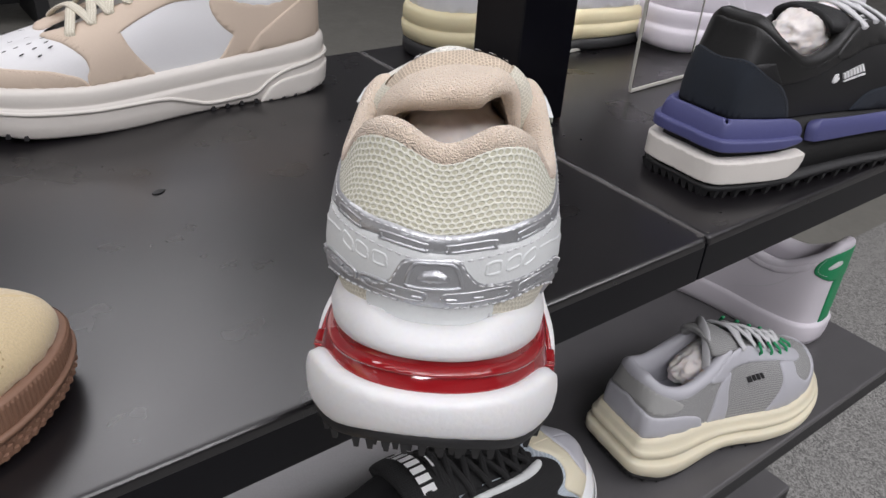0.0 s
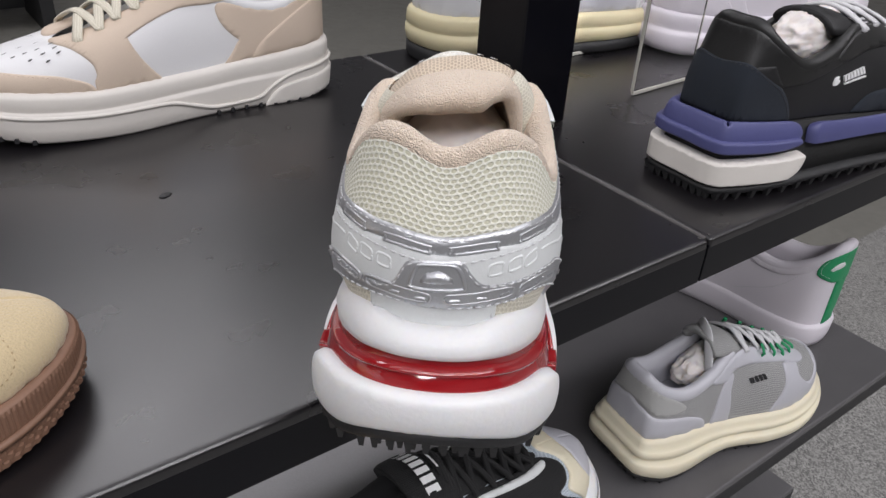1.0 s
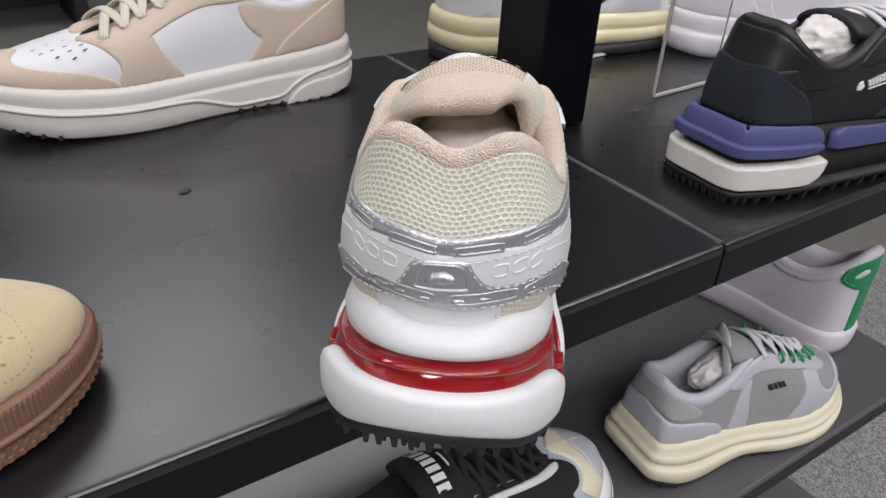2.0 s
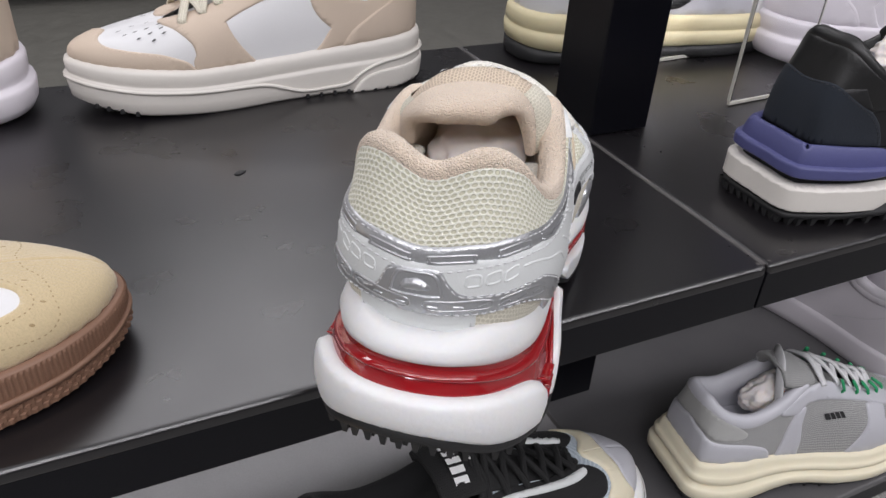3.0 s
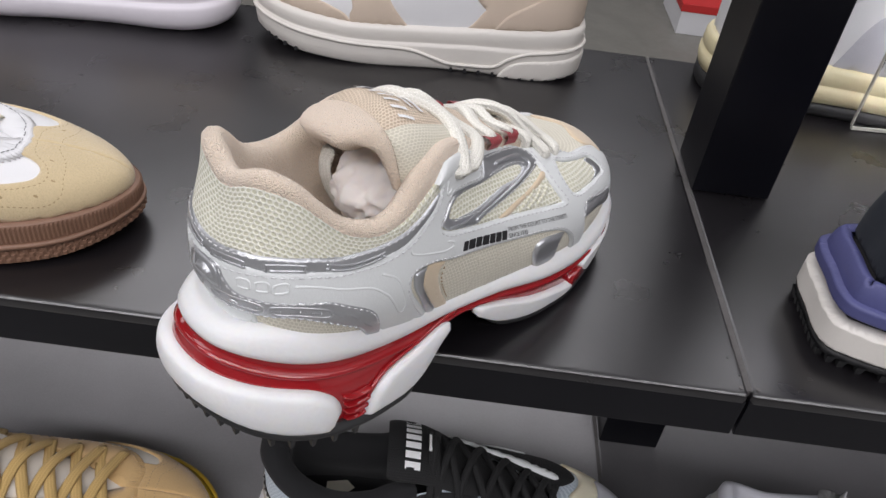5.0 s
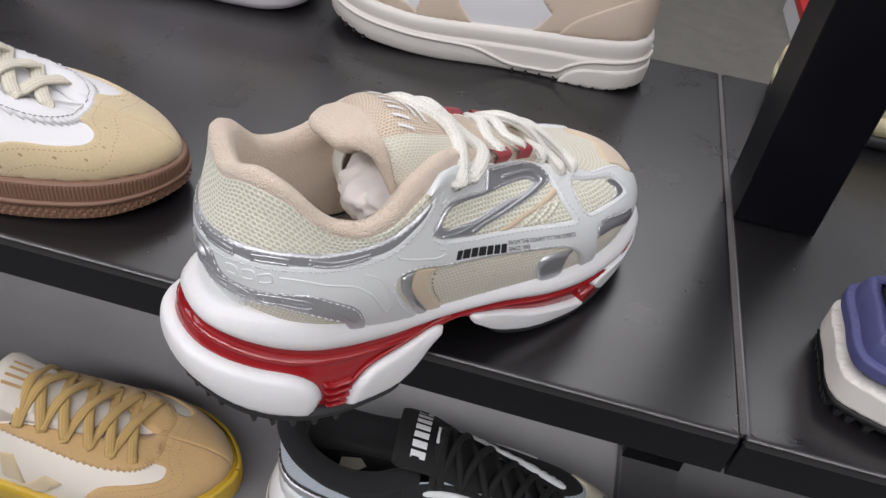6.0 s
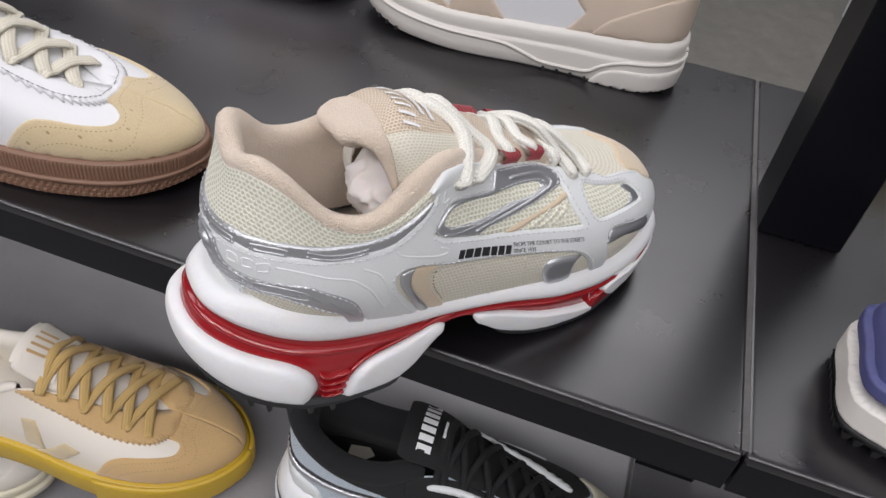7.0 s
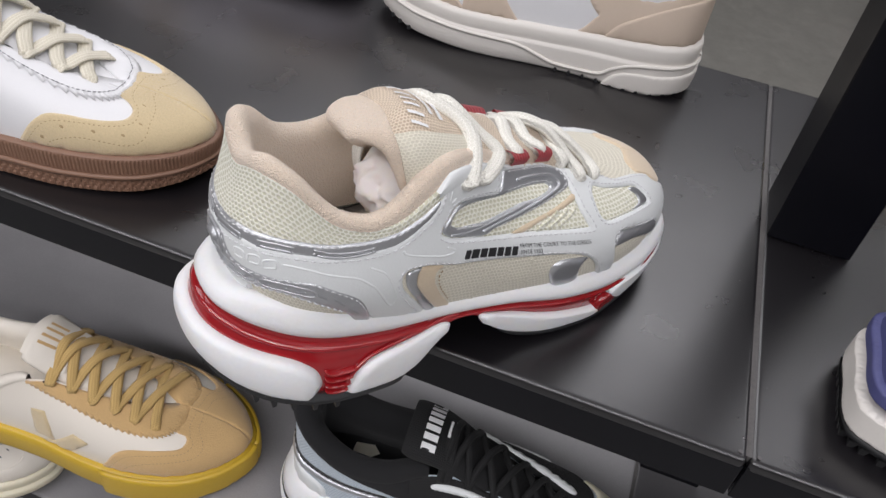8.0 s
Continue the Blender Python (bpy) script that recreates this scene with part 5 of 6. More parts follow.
def round_heel(rows):
    """A half outline from the heel's middle line round to it again, carried across the heel."""
    return rows + [(-q, h) for q, h in rows[::-1] if q > 0.001]


def pinked(line, pitch=0.0042, deep=0.0026):
    """A zigzag cut edge along a line in (q, h)."""
    p = np.array(smooth_loop(line, 10, False)) * np.array([MQ, MH])
    seg = np.concatenate([[0], np.cumsum(np.linalg.norm(np.diff(p, axis=0), axis=1))])
    out = []
    for i, c in enumerate(np.arange(0, seg[-1], pitch / 2)):
        x = np.array([np.interp(c, seg, p[:, j]) for j in (0, 1)])
        d = np.array([np.interp(c + 0.001, seg, p[:, j]) - np.interp(c - 0.001, seg, p[:, j]) for j in (0, 1)])
        n = np.array([d[1], -d[0]]) / (np.linalg.norm(d) + 1e-12)
        x = x + n * deep * (0.5 if i % 2 else -0.5)
        out.append((x[0] / MQ, x[1] / MH))
    return out


def ridged(name, outline, z0, z1, off, pitch, deep, material, parent, rows=1, label=""):
    """A sole wall cut into upright ridges all the way round, in one or more rows."""
    n = len(outline) - 1
    g = np.linspace(-n, n, 2000)
    gp = half_curve(outline, g)[:, :2]
    along = np.concatenate([[0], np.cumsum(np.linalg.norm(np.diff(gp, axis=0), axis=1))])
    count = int(along[-1] / pitch)
    c = (np.arange(count * 4) + 0.5) / (count * 4) * along[-1]
    q = np.interp(c, along, g)
    p, nn = half_curve(outline, q), plan_normal(outline, q)
    tooth = np.where(np.arange(len(q)) % 4 < 2, deep, 0.0)
    rings = []
    for r in range(rows):
        shift = np.roll(tooth, 2 * (r % 2))
        for k, w in ((0.0, 0.0), (0.12, 1.0), (0.88, 1.0), (1.0, 0.0)):
            h = (r + k) / rows
            z = z0(p[:, 0]) * (1 - h) + z1(p[:, 0]) * h
            rings.append(np.concatenate([p[:, :2] + nn * (off + shift * w)[:, None], z[:, None]], -1))
    return loft(name, rings, material, parent, label, False, False, smooth=False)


def lugs_round(name, outline, q0, q1, step, off, z, size, drop, material, parent):
    pts = []
    for q in np.arange(q0, q1, step):
        p = half_curve(outline, np.array([q]))[0][:2] + plan_normal(outline, np.array([q]))[0] * off
        pts.append((p[0], p[1], z(p[0]) if callable(z) else z))
    return lug_row(name, pts, size, drop, material, parent)


def at_place(key, name, label):
    x, y, z, turn, k = PLACES[key]
    return placed(name, x, y, z, turn, label, "shoe", scale=k)


def dots(name, surf, pts, r, material, parent):
    """Punched holes shown as small dark sunk discs, one mesh."""
    v, f = [], []
    for q, h in pts:
        ang = np.linspace(0, 2 * math.pi, 8, endpoint=False)
        qq, hh = q + r / MQ * np.cos(ang), np.clip(h + r / MH * np.sin(ang), 0, 1)
        k = len(v)
        v += list(surf(qq, hh) + normals(surf, qq, hh) * 0.0016)
        f.append(tuple(range(k, k + 8)))
    return linked(name, v, f, material, parent, smooth=False)


def court_upper(root, sh, tan, white, lace):
    """White leather court upper with overlays in a second colour."""
    upper_set(root, sh, white, white)
    toe = [(11, 0), (11, 0), (11, 0.60), (11, 0.60), (10.5, 0.57), (9.83, 0.47), (8.96, 0.34), (8.39, 0.285), (7.61, 0.21), (7.22, 0.14), (6.95, 0.08), (6.80, 0.0), (6.80, 0.0), (8.5, 0)]
    stay = [(9.54, 0.99), (8.7, 0.82), (7.76, 0.60), (7.01, 0.32), (6.80, 0.17), (6.83, 0.09), (6.83, 0.0), (6.83, 0.0), (5.48, 0), (5.48, 0), (5.81, 0.17), (6.35, 0.474), (6.35, 0.474), (6.05, 0.588), (5.57, 0.744), (4.9, 0.84), (4.45, 0.99), (4.45, 0.99), (7, 0.99)]
    collar = [(0, 0.0), (4.22, 0.0), (4.22, 0.0), (4.05, 0.10), (3.89, 0.306), (3.89, 0.306), (4.67, 0.83), (4.2, 0.99), (4.2, 0.99), (2, 0.99), (0, 0.99)]
    counter = [(0, 0.0), (3.65, 0.0), (3.65, 0.0), (3.41, 0.264), (3.1, 0.50), (2.72, 0.70), (2.1, 0.80), (1.0, 0.74), (0, 0.74)]
    panel("collar_overlay", sh, round_heel(collar), 0.0012, tan, root, bevel=0.0014, step=0.004)
    panel("heel_counter", sh, round_heel(counter), 0.0024, tan, root, bevel=0.0014, step=0.004)
    for s in (1, -1):
        panel("toe_cap", sh, both(toe, s), 0.0014, tan, root, bevel=0.0009, step=0.0028)
        panel("eyestay", sh, both(stay, s), 0.0016, tan, root, bevel=0.0009, step=0.0028)
        stitches("stitching", sh, both([(9.80, 0.44), (8.96, 0.31), (8.39, 0.255), (7.61, 0.18), (7.22, 0.11)], s), tan, root, lift=0.0015)
        stitches("stitching", sh, both([(9.2, 0.97), (8.6, 0.84), (7.68, 0.63), (6.95, 0.35)], s), tan, root, lift=0.0018)
        stitches("stitching", sh, both([(3.55, 0.05), (3.31, 0.25), (3.0, 0.47), (2.64, 0.67), (2.1, 0.76)], s), tan, root, lift=0.0026)
        dots("vents", sh, [(s * q, h) for q, h in ((8.9, 0.546), (8.3, 0.462), (7.85, 0.408), (8.57, 0.66), (8.18, 0.546), (8.48, 0.75), (8.09, 0.63), (7.79, 0.516), (8.75, 0.606), (9.5, 0.62), (9.6, 0.74), (9.4, 0.84))], 0.0010, INK, root)
        dots("eyelets", sh, [(s * q, h) for q, h in ((7.37, 0.64), (7.16, 0.735), (6.92, 0.835), (6.6, 0.90))], 0.0021, INK, root)
    laces(root, sh, [(7.60, 0.65), (7.30, 0.75), (7.05, 0.84), (6.7, 0.90), (6.3, 0.94)], lace, 0.0036, hump=0.010, thin=0.4, label="flat cream cotton lace")


def notches(root, outline, qs, low, material, deep=0.0034, wide=0.0016):
    """Dark tread notches along the lower edge of a sole."""
    for q in qs:
        v, f = [], []
        p, nn = half_curve(outline, np.array([q]))[0], plan_normal(outline, np.array([q]))[0]
        tg = np.array([-nn[1], nn[0]])
        z = float(low(p[0]))
        k = len(v)
        for o in (-0.004, 0.0032):
            for a, dz in ((-wide, 0.0003), (wide, 0.0003), (wide * 0.6, deep), (-wide * 0.6, deep)):
                x = p[:2] + nn * o + tg * a
                v.append((x[0], x[1], z + dz))
        f += [(k + 4, k + 5, k + 6, k + 7)] + [(k + i, k + (i + 1) % 4, k + 4 + (i + 1) % 4, k + 4 + i) for i in range(4)]
        linked("tread_notch", v, f, material, root, smooth=False)


def court_shoe():
    root = at_place("court", "court_shoe", "beige and white leather court sneaker on off-white cupsole")
    sh, mix = court_shell, mixer(court_low, court_top)
    band("cupsole", C_SOLE, [(-0.006, mix(0)), (-0.0012, mix(0.0)), (0.0012, mix(0.06)), (0.0022, mix(0.3)), (0.0030, mix(0.54)), (0.0030, mix(0.60)), (0.0010, mix(0.63)), (0.0008, mix(0.66)), (0.0016, mix(0.70)), (0.0018, mix(0.90)), (0.0008, mix(0.98)), (-0.003, mix(1.03)), (-0.008, mix(1.0))], WARMSOLE, root, "off-white rubber cupsole")
    wall = Wall(C_SOLE, court_top, court_low, 0.0015, 0.0012, 0.0015)
    for s in (1, -1):
        panel("heel_plate", wall, both([(0.15, 0.02), (0.15, 0.40), (2.2, 0.42), (2.9, 0.40), (3.25, 0.30), (3.45, 0.10), (3.5, 0.0), (3.5, 0.0), (1.5, 0.0)], s), 0.0016, WARMSOLE, root, bevel=0.0018, step=0.003)
        emboss("moulded_line", wall, both([(0.1, 0.62), (2.2, 0.60), (2.9, 0.56), (3.3, 0.42), (3.6, 0.22), (4.1, 0.18), (4.6, 0.20), (5.0, 0.34), (5.5, 0.50), (6.4, 0.54), (8.0, 0.55), (10.9, 0.56)], s), WARMSOLE, root, 0.0016, 0.0003)
        notches(root, C_SOLE, [s * q for q in (1.6, 2.0, 2.35, 2.7, 3.0, 3.3, 3.6, 3.9, 4.2, 4.5, 8.1, 8.45, 8.8, 9.15)], court_low, INK)
    court_upper(root, sh, BEIGELEATHER, COURTWHITE, CREAMLACE)
    return root


def gum_shoe():
    root = at_place("gum", "gum_sole_shoe", "white leather and sand suede sneaker on brown gum sole")
    sh = gum_shell
    up = lambda k: (lambda u: gum_low(u) * (1 - k) + 0.0245 * k)
    band("cupsole", C_SOLE, [(-0.004, up(0)), (-0.0004, up(0.04)), (-0.0002, up(0.5)), (-0.0002, up(0.97)), (-0.0010, up(1.03)), (-0.008, up(1.0))], GUM, root, "brown gum rubber cupsole")
    ridged("ridge_band", C_SOLE, up(0.56), up(1.0), -0.0002, 0.0022, 0.0006, GUM, root)
    ridged("tread_pattern", C_SOLE, up(0.06), up(0.40), -0.0002, 0.0044, 0.0009, GUM, root, rows=3)
    band("foxing_line", C_SOLE, [(-0.0002, up(0.42)), (0.0014, up(0.43)), (0.0014, up(0.53)), (-0.0002, up(0.54))], GUM, root, cap_low=False, cap_top=False)
    upper_set(root, sh, COURTWHITE, COURTWHITE, low_cut=True, sag=0.0095)
    edge = [(4.9, 0.96), (5.8, 0.93), (6.4, 0.89), (6.78, 0.84), (7.14, 0.76), (7.5, 0.70), (7.91, 0.67), (8.46, 0.71), (9.0, 0.80), (9.6, 0.87), (10.3, 0.90), (11, 0.91)]
    toe = [(11, 0), (11, 0), (11, 0.93), (11, 0.93), (10.2, 0.91), (9.6, 0.89), (9.20, 0.83), (9.14, 0.74), (8.92, 0.61), (8.53, 0.48), (8.18, 0.43), (7.74, 0.40), (7.42, 0.39), (7.05, 0.34), (6.70, 0.20), (6.42, 0.03), (6.40, 0.0), (6.40, 0.0), (9, 0)]
    for s in (1, -1):
        panel("toe_overlay", sh, both(toe, s), 0.0014, SAND, root, "sand suede toe overlay", bevel=0.0013, step=0.003)
        panel("eyestay", sh, both(pinked(edge) + [(11, 0.99), (8, 0.99), (4.9, 0.99)], s), 0.0022, COURTWHITE, root, "white leather lace panel with pinked edge", bevel=0.0009, per=1, step=0.003)
        stitches("stitching", sh, both([(6.54, 0.02), (6.81, 0.18), (7.09, 0.28), (7.52, 0.33), (8.14, 0.36), (8.61, 0.43), (9.04, 0.60), (9.4, 0.76), (10.0, 0.84), (10.9, 0.87)], s), SUEDETHREAD, root, gap=0.0026, length=0.0014, lift=0.0015)
        stitches("stitching", sh, both([(6.90, 0.02), (7.0, 0.08), (7.42, 0.17), (7.82, 0.17), (8.25, 0.15), (8.59, 0.23), (9.08, 0.47), (10.11, 0.70), (10.9, 0.74)], s), SUEDETHREAD, root, gap=0.0026, length=0.0014, lift=0.0015)
        stitches("stitching", sh, both([(5.8, 0.96), (6.4, 0.92), (6.78, 0.875), (7.14, 0.80), (7.5, 0.745), (7.91, 0.715), (8.40, 0.75), (8.9, 0.83), (9.6, 0.91), (10.3, 0.935), (10.9, 0.945)], s), GREYTHREAD, root, lift=0.0023, gap=0.0028)
        dots("vents", sh, [(s * q, h) for q, h in ((6.85, 0.10), (7.25, 0.25), (7.75, 0.27), (8.25, 0.27), (8.75, 0.42), (9.4, 0.66))], 0.0008, SUEDETHREAD, root)
        dots("eyelets", sh, [(s * q, h) for q, h in ((7.1, 0.95), (7.5, 0.94), (7.95, 0.93), (8.6, 0.91))], 0.0024, INK, root)
    laces(root, sh, [(8.65, 0.94), (8.02, 0.95), (7.40, 0.96), (6.85, 0.97), (6.3, 0.97)], CREAMLACE, 0.0042, thin=0.34, ridge=lambda u: low_ridge(u) - 0.0095 * min(max((u - 0.12) / 0.07, 0.0), 1.0), label="wide flat cream cotton lace")
    toe_bend(root, -0.011, 0.17)
    return root


def yellow_shoe():
    root = at_place("yellow", "yellow_sole_shoe", "white leather and honey suede sneaker on yellow gum sole")
    sh, mix = yellow_shell, mixer(yellow_low, flat(0.026))
    wide = [(u, r * 1.05) for u, r in C_SOLE]
    band("cupsole", wide, [(-0.004, mix(0)), (-0.0006, mix(0.05)), (0.0006, mix(0.2)), (0.0008, mix(0.80)), (0.0, mix(0.98)), (-0.002, mix(1.04)), (-0.008, mix(1.0))], YELLOWSOLE, root, "yellow rubber cupsole")
    wall = Wall(wide, flat(0.0275), yellow_low, 0.0006, 0.0004, 0.0006)
    upper_set(root, sh, CANVAS, CANVAS, low_cut=True)
    edge = [(5.15, 0.965), (5.6, 0.83), (6.26, 0.71), (6.88, 0.63), (7.49, 0.58), (8.17, 0.585), (8.82, 0.69), (9.5, 0.79), (10.3, 0.86), (11, 0.88)]
    toe = [(11, 0), (11, 0), (11, 0.90), (11, 0.90), (10.3, 0.88), (9.5, 0.81), (8.90, 0.72), (8.80, 0.67), (8.93, 0.61), (8.77, 0.52), (8.46, 0.44), (7.95, 0.41), (7.29, 0.36), (6.89, 0.25), (6.59, 0.06), (6.50, 0.0), (6.50, 0.0), (9, 0)]
    for s in (1, -1):
        panel("toe_guard", wall, both([(6.45, 0.0), (6.45, 0.0), (6.45, 1.0), (6.45, 1.0), (9, 1.0), (11, 1.0), (11, 1.0), (11, 0.0), (11, 0.0)], s), 0.0022, YELLOWSOLE, root, "yellow rubber toe guard", bevel=0.003, step=0.004)
        panel("toe_overlay", sh, both(toe, s), 0.0014, HONEY, root, "honey suede toe overlay", bevel=0.0013, step=0.003)
        panel("eyestay", sh, both(pinked(edge, 0.0032, 0.0014) + [(11, 0.99), (8, 0.99), (6.0, 0.99)], s), 0.0021, HONEY, root, "honey suede lace panel with pinked edge", bevel=0.0009, per=1, step=0.003)
        panel("side_stroke", sh, both([(5.06, 0.51), (5.06, 0.51), (5.41, 0.52), (5.41, 0.52), (5.40, 0.08), (5.40, 0.08), (4.98, 0.10), (4.98, 0.10)], s), 0.0012, SAND, root, "sand suede side stripe", bevel=0.0008, per=2)
        panel("side_stroke", sh, both([(5.10, 0.02), (5.10, 0.02), (5.38, 0.07), (5.38, 0.07), (5.96, 0.32), (5.96, 0.32), (6.29, 0.26), (6.29, 0.26), (5.72, 0.02), (5.72, 0.02)], s), 0.0014, SAND, root, "sand suede side stripe", bevel=0.0008, per=2)
        stitches("stitching", sh, both([(6.7, 0.04), (7.0, 0.20), (7.35, 0.30), (7.95, 0.35), (8.5, 0.38), (8.9, 0.48), (9.1, 0.62), (9.6, 0.75), (10.9, 0.83)], s), SUEDETHREAD, root, gap=0.0026, length=0.0015, lift=0.0015)
        stitches("stitching", sh, both([(7.0, 0.04), (7.2, 0.14), (7.6, 0.22), (8.1, 0.26), (8.7, 0.30), (9.1, 0.42), (9.4, 0.58), (9.8, 0.69), (10.9, 0.76)], s), SUEDETHREAD, root, gap=0.0026, length=0.0015, lift=0.0015)
        stitches("stitching", sh, both([(5.7, 0.87), (6.3, 0.755), (6.9, 0.675), (7.49, 0.625), (8.1, 0.63), (8.75, 0.73), (9.5, 0.83), (10.9, 0.92)], s), HONEY, root, lift=0.0022, gap=0.0028)
        dots("eyelets", sh, [(s * q, h) for q, h in ((5.8, 0.96), (6.4, 0.94), (6.84, 0.88), (7.25, 0.81), (7.66, 0.745), (8.16, 0.71))], 0.0022, INK, root)
    laces(root, sh, [(8.26, 0.70), (7.84, 0.76), (7.46, 0.83), (6.97, 0.88), (6.50, 0.95), (5.95, 0.975)], HONEYLACE, 0.0037, thin=0.42, ridge=low_ridge, label="flat honey cotton lace")
    # white label on the tongue with a plain mark
    tag = []
    for x in np.linspace(0, 1, 7):
        ring = []
        for y in np.linspace(-1, 1, 9):
            u = 0.1222 + 0.030 * x
            ring.append((u, 0.019 * y, float(np.interp(u, (0.122, 0.13, 0.148, 0.17), (0.1072, 0.1074, 0.0952, 0.083))) - 0.006 * y * y))
        tag.append(ring)
    loft("tongue_label", tag, CANVAS, root, "white woven tongue label", False, False, closed=False)
    v, f = [], []
    for k, y in enumerate((-0.0105, -0.0045, 0.0015, 0.0070)):
        for du, dy in ((0.0, 0.0), (0.0, 0.0022), (0.011, 0.0040), (0.011, 0.0018)):
            u, w = 0.131 + du, y + dy
            v.append((u, w, float(np.interp(u, (0.122, 0.13, 0.148, 0.17), (0.1072, 0.1074, 0.0952, 0.083))) - 0.006 * (w / 0.019) ** 2 + 0.0008))
        f.append((4 * k, 4 * k + 3, 4 * k + 2, 4 * k + 1))
    linked("label_bars", v, f, HONEY, root, smooth=False)
    return root


def black_shoe():
    root = at_place("black", "black_running_shoe", "black and ice-white running shoe with black laces")
    sh, mix = black_shell, mixer(black_low, black_top)
    band("midsole", C_SOLE, [(-0.004, mix(0)), (0.004, mix(0.05)), (0.009, mix(0.22)), (0.009, mix(0.40)), (0.0055, mix(0.47)), (0.0055, mix(0.50)), (0.0068, mix(0.56)), (0.005, mix(0.78)), (0.001, mix(0.95)), (-0.003, mix(1.04)), (-0.008, mix(1.0))], FOAM, root, "white foam midsole")
    band("midsole_line", C_SOLE, [(0.005, mix(0.44)), (0.0074, mix(0.46)), (0.0074, mix(0.51)), (0.005, mix(0.53))], RUBBER, root, "black line round the midsole", cap_low=False, cap_top=False)
    band("outsole", C_SOLE, [(-0.006, mix(-0.16)), (0.001, mix(-0.14)), (0.0045, mix(0.0)), (0.0045, mix(0.06)), (-0.004, mix(0.08))], RUBBER, root, "black rubber outsole")
    upper_set(root, sh, ICEMESH, DARKLINING, "black towelling collar", 0.0085, 0.05, BLACKKNIT, 0.016, forward=0.005)
    panel("collar_overlay", sh, [(0, 0.93), (1.2, 0.93), (2.2, 0.92), (3.0, 0.88), (3.6, 0.76), (4.4, 0.60), (4.7, 0.99), (4.7, 0.99), (3, 0.99), (0, 0.99), (-3, 0.99), (-4.7, 0.99), (-4.7, 0.99), (-4.4, 0.60), (-3.6, 0.76), (-3.0, 0.88), (-2.2, 0.92), (-1.2, 0.93)], 0.0012, DARKLINING, root, bevel=0.0016, step=0.004)
    panel("heel_band", sh, round_heel([(0, 0.26), (1.5, 0.26), (2.6, 0.34), (3.4, 0.42), (4.0, 0.40), (4.0, 0.50), (3.2, 0.54), (2.4, 0.46), (1.4, 0.38), (0, 0.38)]), 0.0022, SILVER, root, "silver curved heel band", bevel=0.0018, step=0.003)
    panel("heel_line", sh, round_heel([(0, 0.39), (1.4, 0.39), (2.4, 0.47), (3.2, 0.55), (3.9, 0.53), (3.9, 0.57), (3.2, 0.60), (2.4, 0.53), (1.4, 0.44), (0, 0.44)]), 0.0014, BLACKLEATHER, root, bevel=0.001, step=0.003)
    panel("heel_counter", sh, round_heel([(0, 0.0), (2.6, 0.0), (2.6, 0.0), (2.4, 0.2), (1.4, 0.22), (0, 0.22)]), 0.0020, LEATHER, root, bevel=0.0016, step=0.004)
    for s in (1, -1):
        panel("side_overlay", sh, both([(4.0, 0.0), (4.0, 0.0), (4.3, 0.55), (4.7, 0.98), (4.7, 0.98), (7, 0.98), (9.3, 0.98), (9.0, 0.70), (8.2, 0.50), (7.6, 0.42), (7.9, 0.20), (8.3, 0.0), (8.3, 0.0), (6, 0)], s), 0.0011, BLACKKNIT, root, "black knit side panel", bevel=0.0013, step=0.004)
        panel("lace_strip", sh, both([(5.3, 0.90), (6.5, 0.90), (8.6, 0.90), (8.9, 0.84), (8.4, 0.78), (6.5, 0.80), (5.3, 0.82)], s), 0.0032, LEATHER, root, "white leather lace strip", bevel=0.0014, step=0.003)
        panel("side_flash", sh, both([(4.6, 0.10), (5.4, 0.42), (6.4, 0.55), (7.2, 0.50), (6.6, 0.40), (5.6, 0.22)], s), 0.0022, LEATHER, root, "white leather side flash", bevel=0.0014, step=0.003)
        panel("toe_rim", sh, both([(8.3, 0.0), (8.3, 0.0), (8.0, 0.20), (7.9, 0.40), (8.5, 0.52), (9.4, 0.74), (10.2, 0.86), (11, 0.88), (11, 0.88), (11, 0.66), (11, 0.66), (10.2, 0.64), (9.2, 0.50), (8.8, 0.30), (9.0, 0.0), (9.0, 0.0)], s), 0.0016, CREAMSOLE, root, "cream trim round the toe", bevel=0.0014, step=0.003)
        panel("toe_cap", sh, both([(8.7, 0.0), (8.7, 0.0), (8.8, 0.30), (9.2, 0.50), (10.2, 0.64), (11, 0.66), (11, 0.66), (11, 0.0), (11, 0.0)], s), 0.0012, GREYLEATHER, root, "pale grey toe cap", bevel=0.0012, step=0.003)
    ridge = height((0.08, 0.1245), (0.11, 0.1215), (0.14, 0.106), (0.175, 0.085), (0.215, 0.066))
    laces(root, sh, [(9.6, 0.95), (8.9, 0.95), (8.2, 0.95), (7.5, 0.95), (6.8, 0.95), (6.2, 0.95), (5.7, 0.97), (5.5, 0.97)], BLACKKNIT, 0.0026, thin=0.75, label="round black lace", ridge=lambda u: float(ridge(u)) + 0.001)
    # plain bars and a plain shape in place of the mark on the tongue
    v, f = [], []
    top = lambda u, y: float(np.interp(u, (0.088, 0.095, 0.117, 0.1450), (0.120, 0.1205, 0.117, 0.0997))) - 0.012 * (1 - math.cos(y / 0.0235 * math.pi / 2)) + 0.0040
    for y0, y1, u0, u1 in [(0.0202 - 0.0058 * i, 0.0202 - 0.0058 * i - 0.0040, 0.1000, 0.1105) for i in range(7)] + [(0.006, -0.007, 0.1160, 0.1178), (0.0075, -0.006, 0.1195, 0.1213), (-0.004, -0.006, 0.1160, 0.1213)]:
        v = []
        for i in range(4):
            y = y0 + (y1 - y0) * i / 3
            v += [(u0, y, top(u0, y)), (u1, y, top(u1, y))]
